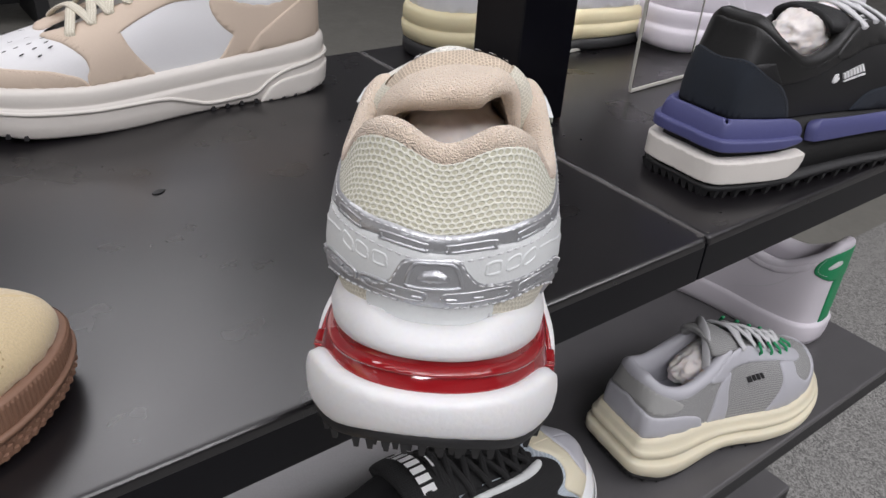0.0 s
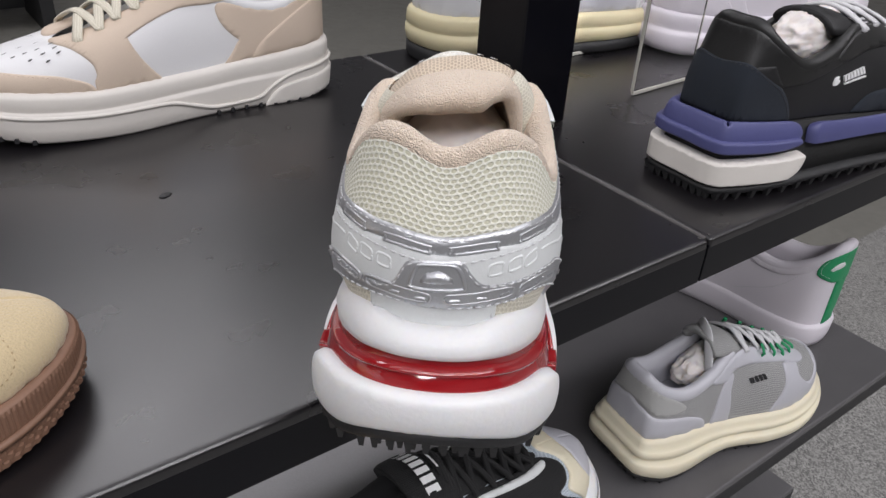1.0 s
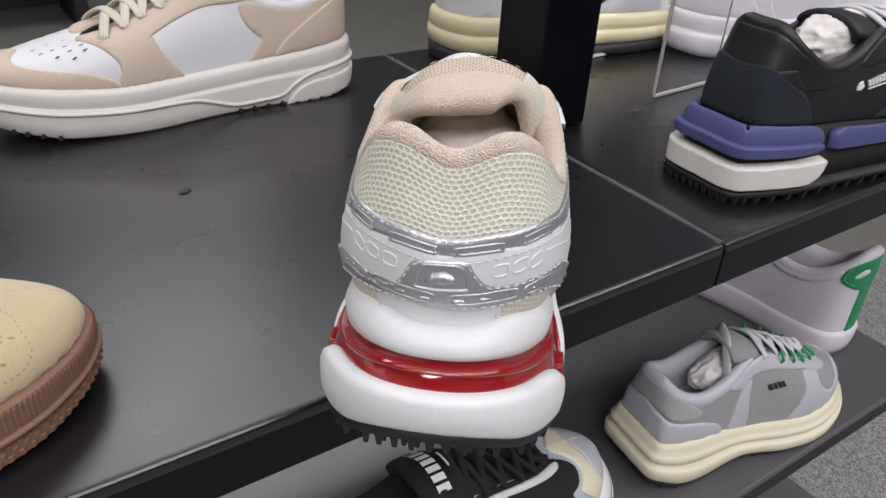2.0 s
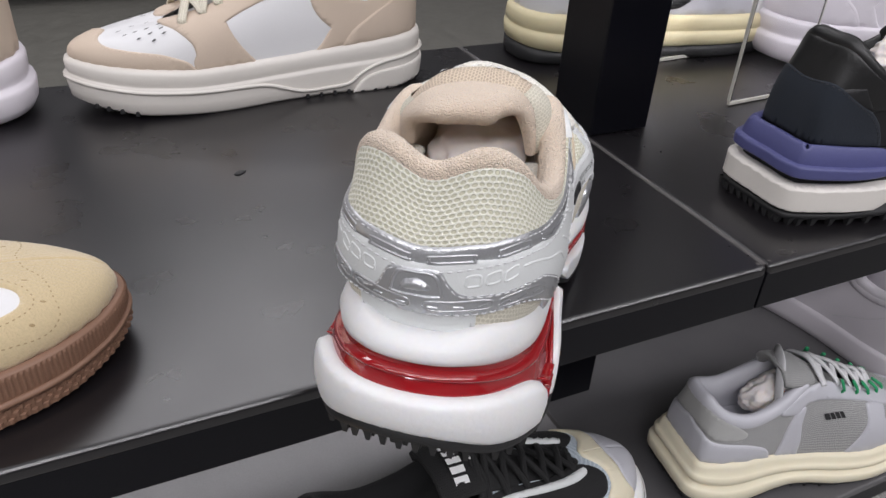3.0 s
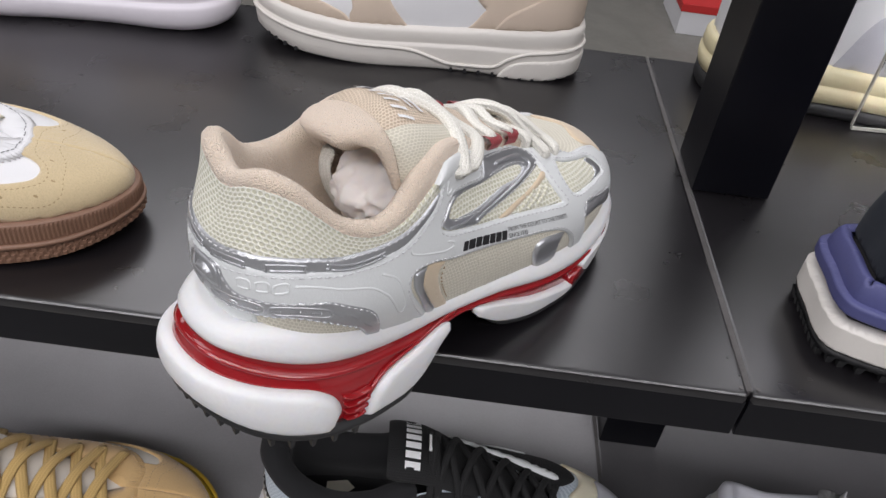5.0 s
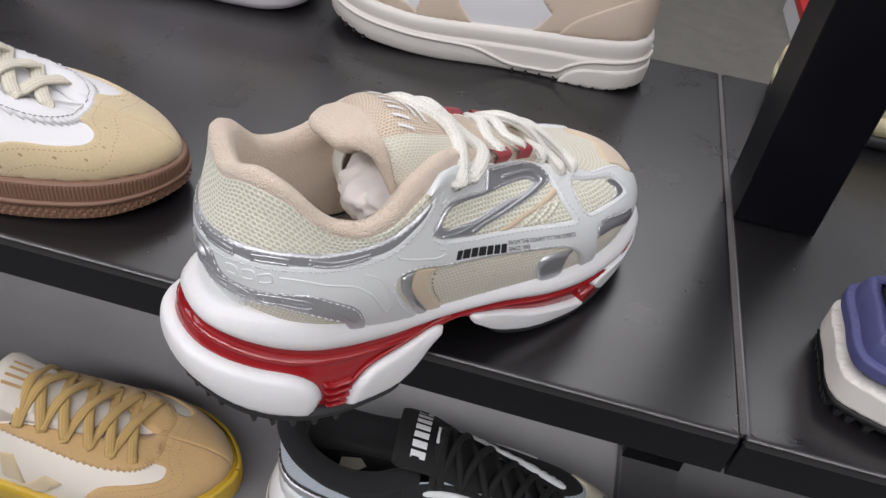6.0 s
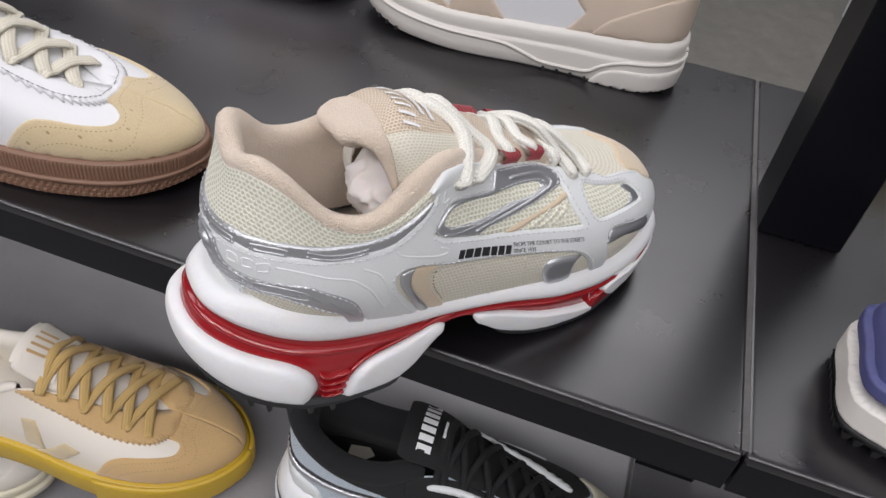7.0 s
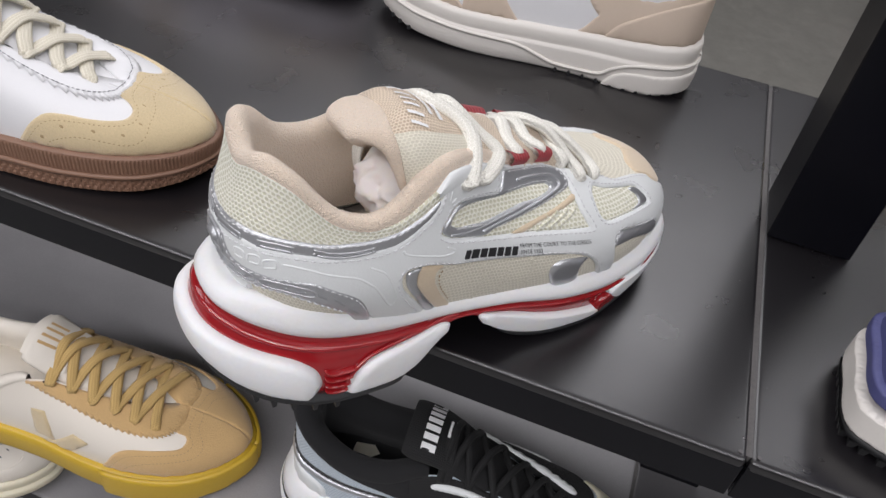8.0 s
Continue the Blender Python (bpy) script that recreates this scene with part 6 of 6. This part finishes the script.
        linked("tongue_bar", v, [(2 * i, 2 * i + 2, 2 * i + 3, 2 * i + 1) for i in range(3)], WHITEINK, root, "white embroidered bar on the tongue", smooth=False)
    v = [(0.045, 0.004, 0.0532), (0.045, 0.012, 0.0532), (0.060, 0.014, 0.0532), (0.066, 0.008, 0.0532), (0.060, 0.003, 0.0532)]
    linked("insole_mark", v, [(0, 4, 3, 2, 1)], CREAMLACE, root, smooth=False)
    return root


def grey_shoe():
    root = at_place("grey", "grey_running_shoe", "grey suede and mesh running shoe on thick cream sole")
    sh, mix = grey_shell, mixer(grey_low, grey_top)
    band("midsole", SQUARE_SOLE, [(-0.006, mix(0)), (0.005, mix(0.06)), (0.0085, mix(0.16)), (0.0090, mix(0.40)), (0.0075, mix(0.46)), (0.0020, mix(0.50)), (0.0018, mix(0.54)), (0.0050, mix(0.60)), (0.0058, mix(0.72)), (0.0040, mix(0.78)), (0.0010, mix(0.82)), (0.0015, mix(0.96)), (-0.003, mix(1.05)), (-0.008, mix(1.0))], CREAMSOLE, root, "cream foam midsole")
    band("outsole", SQUARE_SOLE, [(-0.008, lambda u: grey_low(u) - 0.0034), (0.003, lambda u: grey_low(u) - 0.003), (0.0055, lambda u: grey_low(u) - 0.0006), (0.0055, lambda u: grey_low(u) + 0.0012), (-0.004, lambda u: grey_low(u) + 0.0015)], RUBBER, root, "black rubber outsole")
    lugs_round("lug_ring", SQUARE_SOLE, -10.8, 10.8, 0.42, 0.001, lambda u: float(grey_low(u)) - 0.002, 0.0026, 0.0035, RUBBER, root)
    upper_set(root, sh, GREYMESH, GREYLEATHER, "", 0.006, 0.05, tongue_lift=0.010)
    counter = [(0, 0.0), (3.72, 0.0), (3.72, 0.0), (3.60, 0.14), (3.25, 0.30), (2.79, 0.41), (1.8, 0.43), (0.7, 0.43), (0, 0.50)]
    panel("heel_patch", sh, round_heel([(0, 0.5), (2.4, 0.5), (2.9, 0.70), (2.5, 0.92), (1.8, 0.99), (1.8, 0.99), (0, 0.99)]), 0.0012, GREYSUEDE, root, "grey suede heel patch", bevel=0.0012, step=0.004)
    panel("heel_counter", sh, round_heel(counter), 0.0020, GREYLEATHER, root, "pale lilac-grey leather heel counter", bevel=0.0016, step=0.004)
    for s in (1, -1):
        panel("eyestay", sh, both([(4.1, 0.98), (4.45, 0.72), (5.0, 0.78), (6.1, 0.70), (7.28, 0.70), (7.9, 0.62), (8.6, 0.60), (9.2, 0.75), (9.6, 0.98), (9.6, 0.98), (7, 0.98)], s), 0.0018, GREYLEATHER, root, "pale grey leather lace panel", bevel=0.0014, step=0.0035)
        panel("side_stripe", sh, both([(3.9, 0.0), (3.9, 0.0), (4.1, 0.45), (4.5, 0.72), (4.9, 0.74), (4.6, 0.45), (4.6, 0.0), (4.6, 0.0)], s), 0.0014, GREYLEATHER, root, bevel=0.0012, step=0.003)
        panel("fore_frame", sh, both([(6.0, 0.0), (6.0, 0.0), (6.6, 0.30), (7.2, 0.66), (7.9, 0.62), (7.5, 0.40), (7.9, 0.22), (8.8, 0.30), (9.4, 0.45), (10.2, 0.48), (11, 0.46), (11, 0.46), (11, 0.30), (11, 0.30), (10.2, 0.30), (9.4, 0.26), (8.8, 0.12), (8.5, 0.0), (8.5, 0.0)], s), 0.0014, GREYLEATHER, root, bevel=0.0012, step=0.003)
        panel("toe_guard", sh, both([(9.4, 0.0), (9.4, 0.0), (9.7, 0.20), (10.3, 0.26), (11, 0.27), (11, 0.27), (11, 0.0), (11, 0.0)], s), 0.0016, GREYSUEDE, root, bevel=0.0012, step=0.003)
        stitches("stitching", sh, both([(3.62, 0.04), (3.5, 0.12), (3.18, 0.27), (2.75, 0.37), (1.8, 0.39), (0.7, 0.39), (0.1, 0.45)], s), THREAD, root, lift=0.0022)
        bars("side_bar", sh, s * 5.35, 0.44, s * 0.60, 0.09, (1.4, 1, 1, 1), INK, root, gap=0.5, lift=0.0012)
    white = [(9.3, 0.96), (8.6, 0.96), (7.9, 0.96), (7.2, 0.96), (6.5, 0.96), (5.8, 0.96)]
    laces(root, sh, white, THREAD, 0.0034, hump=0.008, thin=0.45, label="flat white lace")
    for q, h in white[:-1]:
        for s in (1, -1):
            a = sh(np.array([s * q]), np.array([h]))[0]
            b = sh(np.array([s * (q - 0.1)]), np.array([h - 0.14]))[0]
            n = normals(sh, np.array([s * q]), np.array([h]))[0]
            tube("lace_loop", [b - n * 0.001, b + n * 0.004, (a + b) / 2 + n * 0.0062, a + n * 0.006 + np.array([0, 0, 0.002])], 0.0022, GREEN, root, "green cord lace loop", flat=0.6)
    tube("pull_tab", [(0.104, 0.015, 0.104), (0.098, 0.014, 0.112), (0.091, 0.006, 0.117), (0.086, -0.006, 0.114), (0.083, -0.015, 0.101), (0.084, -0.019, 0.086)], 0.0048, THREAD, root, "white webbing pull tab", flat=0.28, up=(-1, 0, 0.4))
    crumpled("paper_stuffing", (0.105, 0.0, 0.078), 0.045, 0.020, 0.022, root, PAPER, 8)
    return root


def green_shoe():
    root = at_place("green", "green_heel_shoe", "white leather tennis shoe with green heel tab")
    sh, mix = green_shell, mixer(green_low, flat(0.028))
    band("cupsole", C_SOLE, [(-0.004, mix(0)), (-0.0004, mix(0.05)), (0.0008, mix(0.3)), (0.0014, mix(0.88)), (0.0002, mix(0.98)), (-0.003, mix(1.04)), (-0.008, mix(1.0))], LILACWHITE, root, "white rubber cupsole")
    upper_set(root, sh, LILACWHITE, LILACWHITE, collar=0.006)
    panel("heel_tab", sh, round_heel([(0, 0.52), (0.7, 0.52), (1.2, 0.58), (1.75, 0.74), (1.85, 0.88), (1.6, 0.995), (1.6, 0.995), (0, 0.995)]), 0.0016, GREEN, root, "green leather heel tab", bevel=0.0014, step=0.003)
    panel("heel_strip", sh, round_heel([(0, 0.0), (0.5, 0.0), (0.5, 0.0), (0.5, 0.55), (0, 0.55)]), 0.0013, GREEN, root, "green leather heel strip", bevel=0.001, step=0.003)
    panel("tab_mark", sh, [(-1.3, 0.80), (-1.0, 0.86), (-0.6, 0.86), (-0.5, 0.80), (-0.8, 0.76), (-1.15, 0.75)], 0.0024, WHITEINK, root, "plain white shape on the tab", bevel=0.0008, step=0.002)
    for s in (1, -1):
        stitches("stitching", sh, both([(1.1, 0.62), (1.62, 0.76), (1.7, 0.88), (1.5, 0.97)], s), THREAD, root, lift=0.0018)
        stitches("stitching", sh, both([(2.2, 0.97), (2.6, 0.70), (3.2, 0.40), (4.0, 0.10)], s), THREAD, root, lift=0.0006)
        panel("collar_band", sh, both([(1.9, 0.97), (2.2, 0.84), (3.2, 0.84), (4.4, 0.86), (5.2, 0.90), (5.2, 0.985), (3.4, 0.985)], s), 0.0014, LILACWHITE, root, bevel=0.0016, step=0.003)
    return root


def blue_shoe():
    root = at_place("blue", "black_violet_shoe", "black leather and suede running shoe with violet rubber heel")
    sh = blue_shell
    # dark core, with the white and violet pieces wrapped round it
    core_low, core_top = height((0, 0.007), (0.285, 0.007)), height((0, 0.0310), (0.285, 0.030))
    band("midsole", BLUE_SOLE, [(-0.006, lambda u: core_low(u)), (0.0, lambda u: core_low(u)), (0.001, lambda u: core_low(u) * 0.4 + core_top(u) * 0.6), (-0.001, lambda u: core_top(u)), (-0.003, lambda u: blue_top(u) * 0.7 + core_top(u) * 0.3), (-0.008, lambda u: blue_top(u))], SPECKLE, root, "black speckled foam midsole")
    white = Wall(BLUE_SOLE, flat(0.0245), flat(0.0092), 0.0, 0.0, 0.0)
    panel("heel_plate", white, round_heel([(0, 0.0), (3.25, 0.0), (3.25, 0.0), (3.45, 0.35), (3.5, 0.95), (3.3, 1.0), (3.3, 1.0), (0, 1.0)]), 0.0090, WARMSOLE, root, "white foam heel plate with chamfered corners", bevel=0.0022, step=0.003, per=20)
    violet = Wall(BLUE_SOLE, height((0, 0.0475), (0.06, 0.0440), (0.12, 0.038), (0.285, 0.035)), height((0, 0.0300), (0.06, 0.0280), (0.12, 0.0270), (0.285, 0.0245)), -0.0035, 0.0, 0.0)
    panel("heel_ring", violet, round_heel([(0, 0.0), (2.0, 0.0), (2.9, 0.03), (3.35, 0.25), (3.45, 0.6), (3.25, 0.95), (2.5, 1.0), (0, 1.0)]), 0.0042, VIOLET, root, "violet rubber heel ring", bevel=0.0036, step=0.003, per=20)
    panel("heel_ring_lip", violet, round_heel([(0, -0.02), (2.0, -0.02), (2.9, 0.02), (3.38, 0.22), (3.30, 0.46), (2.6, 0.46), (0, 0.46)]), 0.0078, VIOLET, root, bevel=0.0040, step=0.003, per=20)
    for s in (1, -1):
        panel("side_block", violet, both([(3.62, 0.06), (3.62, 0.06), (3.66, 0.80), (4.3, 0.86), (6.5, 0.90), (8.0, 0.80), (8.0, 0.15), (6, 0.0), (4.2, 0.0)], s), 0.0056, VIOLET, root, "blue rubber side block", bevel=0.0024, step=0.003, per=20)
    band("outsole", BLUE_SOLE, [(-0.006, 0.0022), (0.004, 0.0024), (0.0075, 0.004), (0.0075, 0.0076), (-0.002, 0.0078)], RUBBER, root, "black rubber lugged outsole")
    lugs_round("lug_ring", BLUE_SOLE, -10.6, 10.6, 0.30, 0.0062, 0.0040, 0.0024, 0.0040, RUBBER, root)
    upper_set(root, sh, NYLON, BLACKLEATHER, "", 0.005, 0.06)
    panel("collar_overlay", sh, round_heel([(0, 0.30), (2.2, 0.45), (2.9, 0.62), (3.6, 0.74), (4.3, 0.80), (4.5, 0.99), (4.5, 0.99), (2, 0.99), (0, 0.99)]), 0.0012, BLACKLEATHER, root, "smooth black leather collar", bevel=0.0014, step=0.004, per=20)
    panel("heel_peak", sh, both([(1.45, 0.58), (1.95, 0.78), (2.05, 0.79), (2.55, 0.60), (2.3, 0.54)], 1), 0.0020, NYLON, root, bevel=0.001, step=0.003)
    counter = [(0, 0.0), (3.12, 0.0), (3.12, 0.0), (3.05, 0.16), (2.88, 0.36), (2.6, 0.53), (2.2, 0.60), (1.72, 0.63), (1.0, 0.59), (0.4, 0.55), (0, 0.54)]
    panel("heel_counter", sh, round_heel(counter), 0.0022, NAVYSUEDE, root, "navy-black suede heel counter", bevel=0.0014, step=0.004, per=20)
    for s in (1, -1):
        panel("eyestay", sh, both([(4.2, 0.99), (4.4, 0.74), (5.2, 0.70), (6.4, 0.66), (7.6, 0.62), (8.6, 0.60), (9.6, 0.99), (9.6, 0.99), (7, 0.99)], s), 0.0018, BLACKLEATHER, root, bevel=0.0014, step=0.004)
        panel("side_overlay", sh, both([(4.6, 0.0), (4.6, 0.0), (5.0, 0.16), (6.0, 0.22), (7.0, 0.4), (8.0, 0.5), (9.4, 0.6), (11, 0.62), (11, 0.62), (11, 0), (11, 0)], s), 0.0014, NAVYSUEDE, root, bevel=0.0014, step=0.004)
        bars("side_bar", sh, s * 4.28, 0.42, s * 0.55, 0.10, (1, 1, 1, 1, 1, 1, 1), WHITEINK, root, gap=0.6, lift=0.0012)
        bars("side_bar", sh, s * 4.28, 0.37, s * 0.55, 0.018, (4, 3, 5), WHITEINK, root, gap=0.4, lift=0.0012)
        panel("side_mark", sh, both([(4.0, 0.42), (4.05, 0.54), (4.16, 0.55), (4.14, 0.50), (4.18, 0.46), (4.08, 0.40)], s), 0.0010, WHITEINK, root, "plain white side mark", bevel=0.0006, step=0.002)
        stitches("stitching", sh, both([(3.02, 0.04), (2.96, 0.16), (2.78, 0.35), (2.5, 0.50), (2.15, 0.56), (1.7, 0.59), (1.0, 0.55), (0.1, 0.51)], s), INK, root, lift=0.0024)
    laces(root, sh, [(8.6, 0.96), (7.9, 0.96), (7.2, 0.96), (6.5, 0.96), (5.8, 0.96), (5.2, 0.97)], THREAD, 0.0032, hump=0.008, thin=0.45, label="flat white lace")
    crumpled("paper_stuffing", (0.098, 0.0, 0.086), 0.042, 0.020, 0.018, root, PAPER, 5)
    return root


def cream_shoe():
    root = at_place("cream", "cream_sole_shoe", "white leather sneaker with dark side lines on thick cream sole")
    sh, mix = cream_shell, mixer(cream_low, cream_top)
    band("midsole", C_SOLE, [(-0.006, mix(0)), (0.002, mix(0.06)), (0.0035, mix(0.3)), (0.0035, mix(0.48)), (0.0014, mix(0.52)), (0.0014, mix(0.55)), (0.0028, mix(0.60)), (0.0022, mix(0.88)), (0.0008, mix(0.98)), (-0.003, mix(1.04)), (-0.008, mix(1.0))], BUTTERSOLE, root, "cream rubber midsole")
    band("outsole", C_SOLE, [(-0.008, 0.0), (0.0, 0.0005), (0.002, 0.004), (0.002, lambda u: cream_low(u) + 0.0005), (-0.004, lambda u: cream_low(u) + 0.001)], RUBBER, root, "black rubber outsole")
    upper_set(root, sh, COURTWHITE, COURTWHITE)
    for s in (1, -1):
        panel("side_panel", sh, both([(3.9, 0.0), (3.9, 0.0), (4.4, 0.5), (5.2, 0.72), (6.6, 0.66), (7.4, 0.4), (7.6, 0.0), (7.6, 0.0)], s), 0.0010, GREYLEATHER, root, "pale grey side panel", bevel=0.0012, step=0.004)
        panel("side_line", sh, both([(5.0, 0.10), (5.8, 0.34), (6.8, 0.52), (7.8, 0.62), (7.9, 0.56), (7.0, 0.44), (6.0, 0.24), (5.3, 0.06)], s), 0.0020, INK, root, "dark curved side line", bevel=0.0008, step=0.003)
        panel("toe_overlay", sh, both([(7.7, 0.0), (7.7, 0.0), (8.0, 0.3), (8.8, 0.45), (9.8, 0.52), (11, 0.54), (11, 0.54), (11, 0), (11, 0)], s), 0.0014, COURTWHITE, root, bevel=0.0014, step=0.004)
        panel("heel_overlay", sh, both([(0.05, 0.0), (0.05, 0.42), (1.4, 0.40), (2.4, 0.32), (3.0, 0.16), (3.2, 0.0), (3.2, 0.0)], s), 0.0014, COURTWHITE, root, bevel=0.0014, step=0.004)
        stitches("stitching", sh, both([(0.1, 0.39), (1.4, 0.37), (2.4, 0.29), (2.95, 0.14), (3.1, 0.02)], s), GREYTHREAD, root, lift=0.0017)
        stitches("stitching", sh, both([(0.1, 0.46), (1.4, 0.45), (2.4, 0.37), (3.15, 0.20), (3.35, 0.02)], s), GREYTHREAD, root, lift=0.0006)
    laces(root, sh, [(8.8, 0.96), (8.1, 0.96), (7.4, 0.96), (6.7, 0.96), (6.0, 0.96), (5.4, 0.97)], THREAD, 0.0034, hump=0.008, thin=0.45, label="flat white lace")
    return root


def plain_white_shoe(name, x, y, z, turn, label, material=None, sole=0.034, rise=0.0, trim=None, rubber=None):
    material = material or LILACWHITE
    root = placed(name, x, y, z, turn, label, "shoe")
    st = height((0, sole + 0.008), (0.1, sole), (0.285, sole))
    sb = height((0, 0.004), (0.03, 0), (0.2, 0), (0.285, 0.008))
    sh, mix = last(st, 0.004, 0.008 + rise), mixer(sb, st)
    band("cupsole", C_SOLE, [(-0.005, mix(0)), (0, mix(0.05)), (0.0035, mix(0.2)), (0.0045, mix(0.46)), (0.0035, mix(0.54)), (0.0006, mix(0.58)), (0.0002, mix(0.62)), (0.0012, mix(0.70)), (0.0016, mix(0.93)), (0.0004, mix(1.0)), (-0.003, mix(1.04)), (-0.008, mix(1.0))], rubber or material, root, "white rubber cupsole")
    court_upper(root, sh, trim or material, material, THREAD)
    return root


court_shoe()
gum_shoe()
yellow_shoe()
black_shoe()
grey_shoe()
green_shoe()
blue_shoe()
cream_shoe()
plain_white_shoe("white_sneaker", -0.352, 0.350, 0, 182.0, "beige and white leather sneaker on thick lilac-white sole", trim=BEIGELEATHER)
plain_white_shoe("white_sneaker", 0.265, 0.285, 0, -14.0, "plain white leather sneaker behind the acrylic stand")
plain_white_shoe("white_sneaker", -0.855, 0.02, BASE, 12.0, "white leather sneaker with pale cream sole on the bottom shelf", CANVAS, rubber=CREAMSOLE)
plain_white_shoe("white_sneaker", 0.36, 0.13, BASE, 122.0, "plain white sneaker on the bottom shelf")


# ---- acrylic stands, shoe box and what stands behind ----
def acrylic_stand(x0, y0, x1, y1, tall):
    """A clear upright pane with polished edges."""
    root = tagged(new("acrylic_stand"), "clear acrylic sign stand with bright polished edges", "sign stand", "acrylic stands")
    d = math.hypot(x1 - x0, y1 - y0)
    root.matrix_world = pose(x0, y0, 0.0006, 0, 0, math.degrees(math.atan2(y1 - y0, x1 - x0)))
    for name, bm in (("pane", box(0, d, 0, 0.003, 0.0033, tall, 0.0003, 1)),):
        ob = part(name, bm, ACRYLIC, root)
        ob.visible_shadow = False
    for name, bm in (("polished_edge", box(-0.0012, -0.0002, 0.0, 0.003, 0.0032, tall, 0.0002, 1)), ("polished_edge", box(d + 0.0002, d + 0.0012, 0.0, 0.003, 0.0032, tall, 0.0002, 1)), ("polished_edge", box(0, d, 0.0, 0.003, 0.0, 0.0031, 0.0002, 1))):
        part(name, bm, EDGE, root, "frosted bright acrylic edge")
    return root


acrylic_stand(0.147, 0.292, 0.232, 0.297, 0.12)
acrylic_stand(0.146, 0.188, 0.226, 0.193, 0.13)


def shoe_box():
    root = tagged(new("shoe_box"), "white card shoe box with red lid on the floor", "shoe box")
    root.matrix_world = pose(0.60, 2.36, FLOOR, 0, 0, 90)
    part("tray", box(-0.14, 0.14, -0.09, 0.09, 0.0, 0.075, 0.002), CARD, root)
    part("lid", box(-0.143, 0.143, -0.093, 0.093, 0.0755, 0.102, 0.002), REDCARD, root, "red card lid")
    return root


shoe_box()


def low_bench():
    root = tagged(new("low_bench"), "low black display bench against the far wall", "bench")
    root.matrix_world = pose(-0.55, 3.22, FLOOR)
    part("top", box(-0.8, 0.78, -0.20, 0.20, 0.32, 0.36, 0.004), RUBBER, root)
    for x in (-0.78, 0.70):
        part("side_panel", box(x, x + 0.05, -0.19, 0.19, 0.0, 0.3195, 0.003), RUBBER, root)
    part("back_panel", box(-0.729, 0.699, 0.15, 0.18, 0.02, 0.3195, 0.002), RUBBER, root)
    return root


low_bench()


def crumb():
    bm = bmesh.new()
    bmesh.ops.create_icosphere(bm, subdivisions=2, radius=1)
    for v in bm.verts:
        k = 1 + 0.35 * noise.noise(v.co * 2.3)
        v.co = Vector((v.co.x * 0.0042 * k, v.co.y * 0.0026 * k, max(v.co.z, -0.2) * 0.0012 * k + 0.0003))
    ob = part("crumb", bm, RUBBER, None, smooth=True)
    ob.matrix_world = pose(-0.241, 0.200, 0.0, 0, 0, 30)
    tagged(ob, "small dark crumb of dirt on the black shelf", "debris")


crumb()
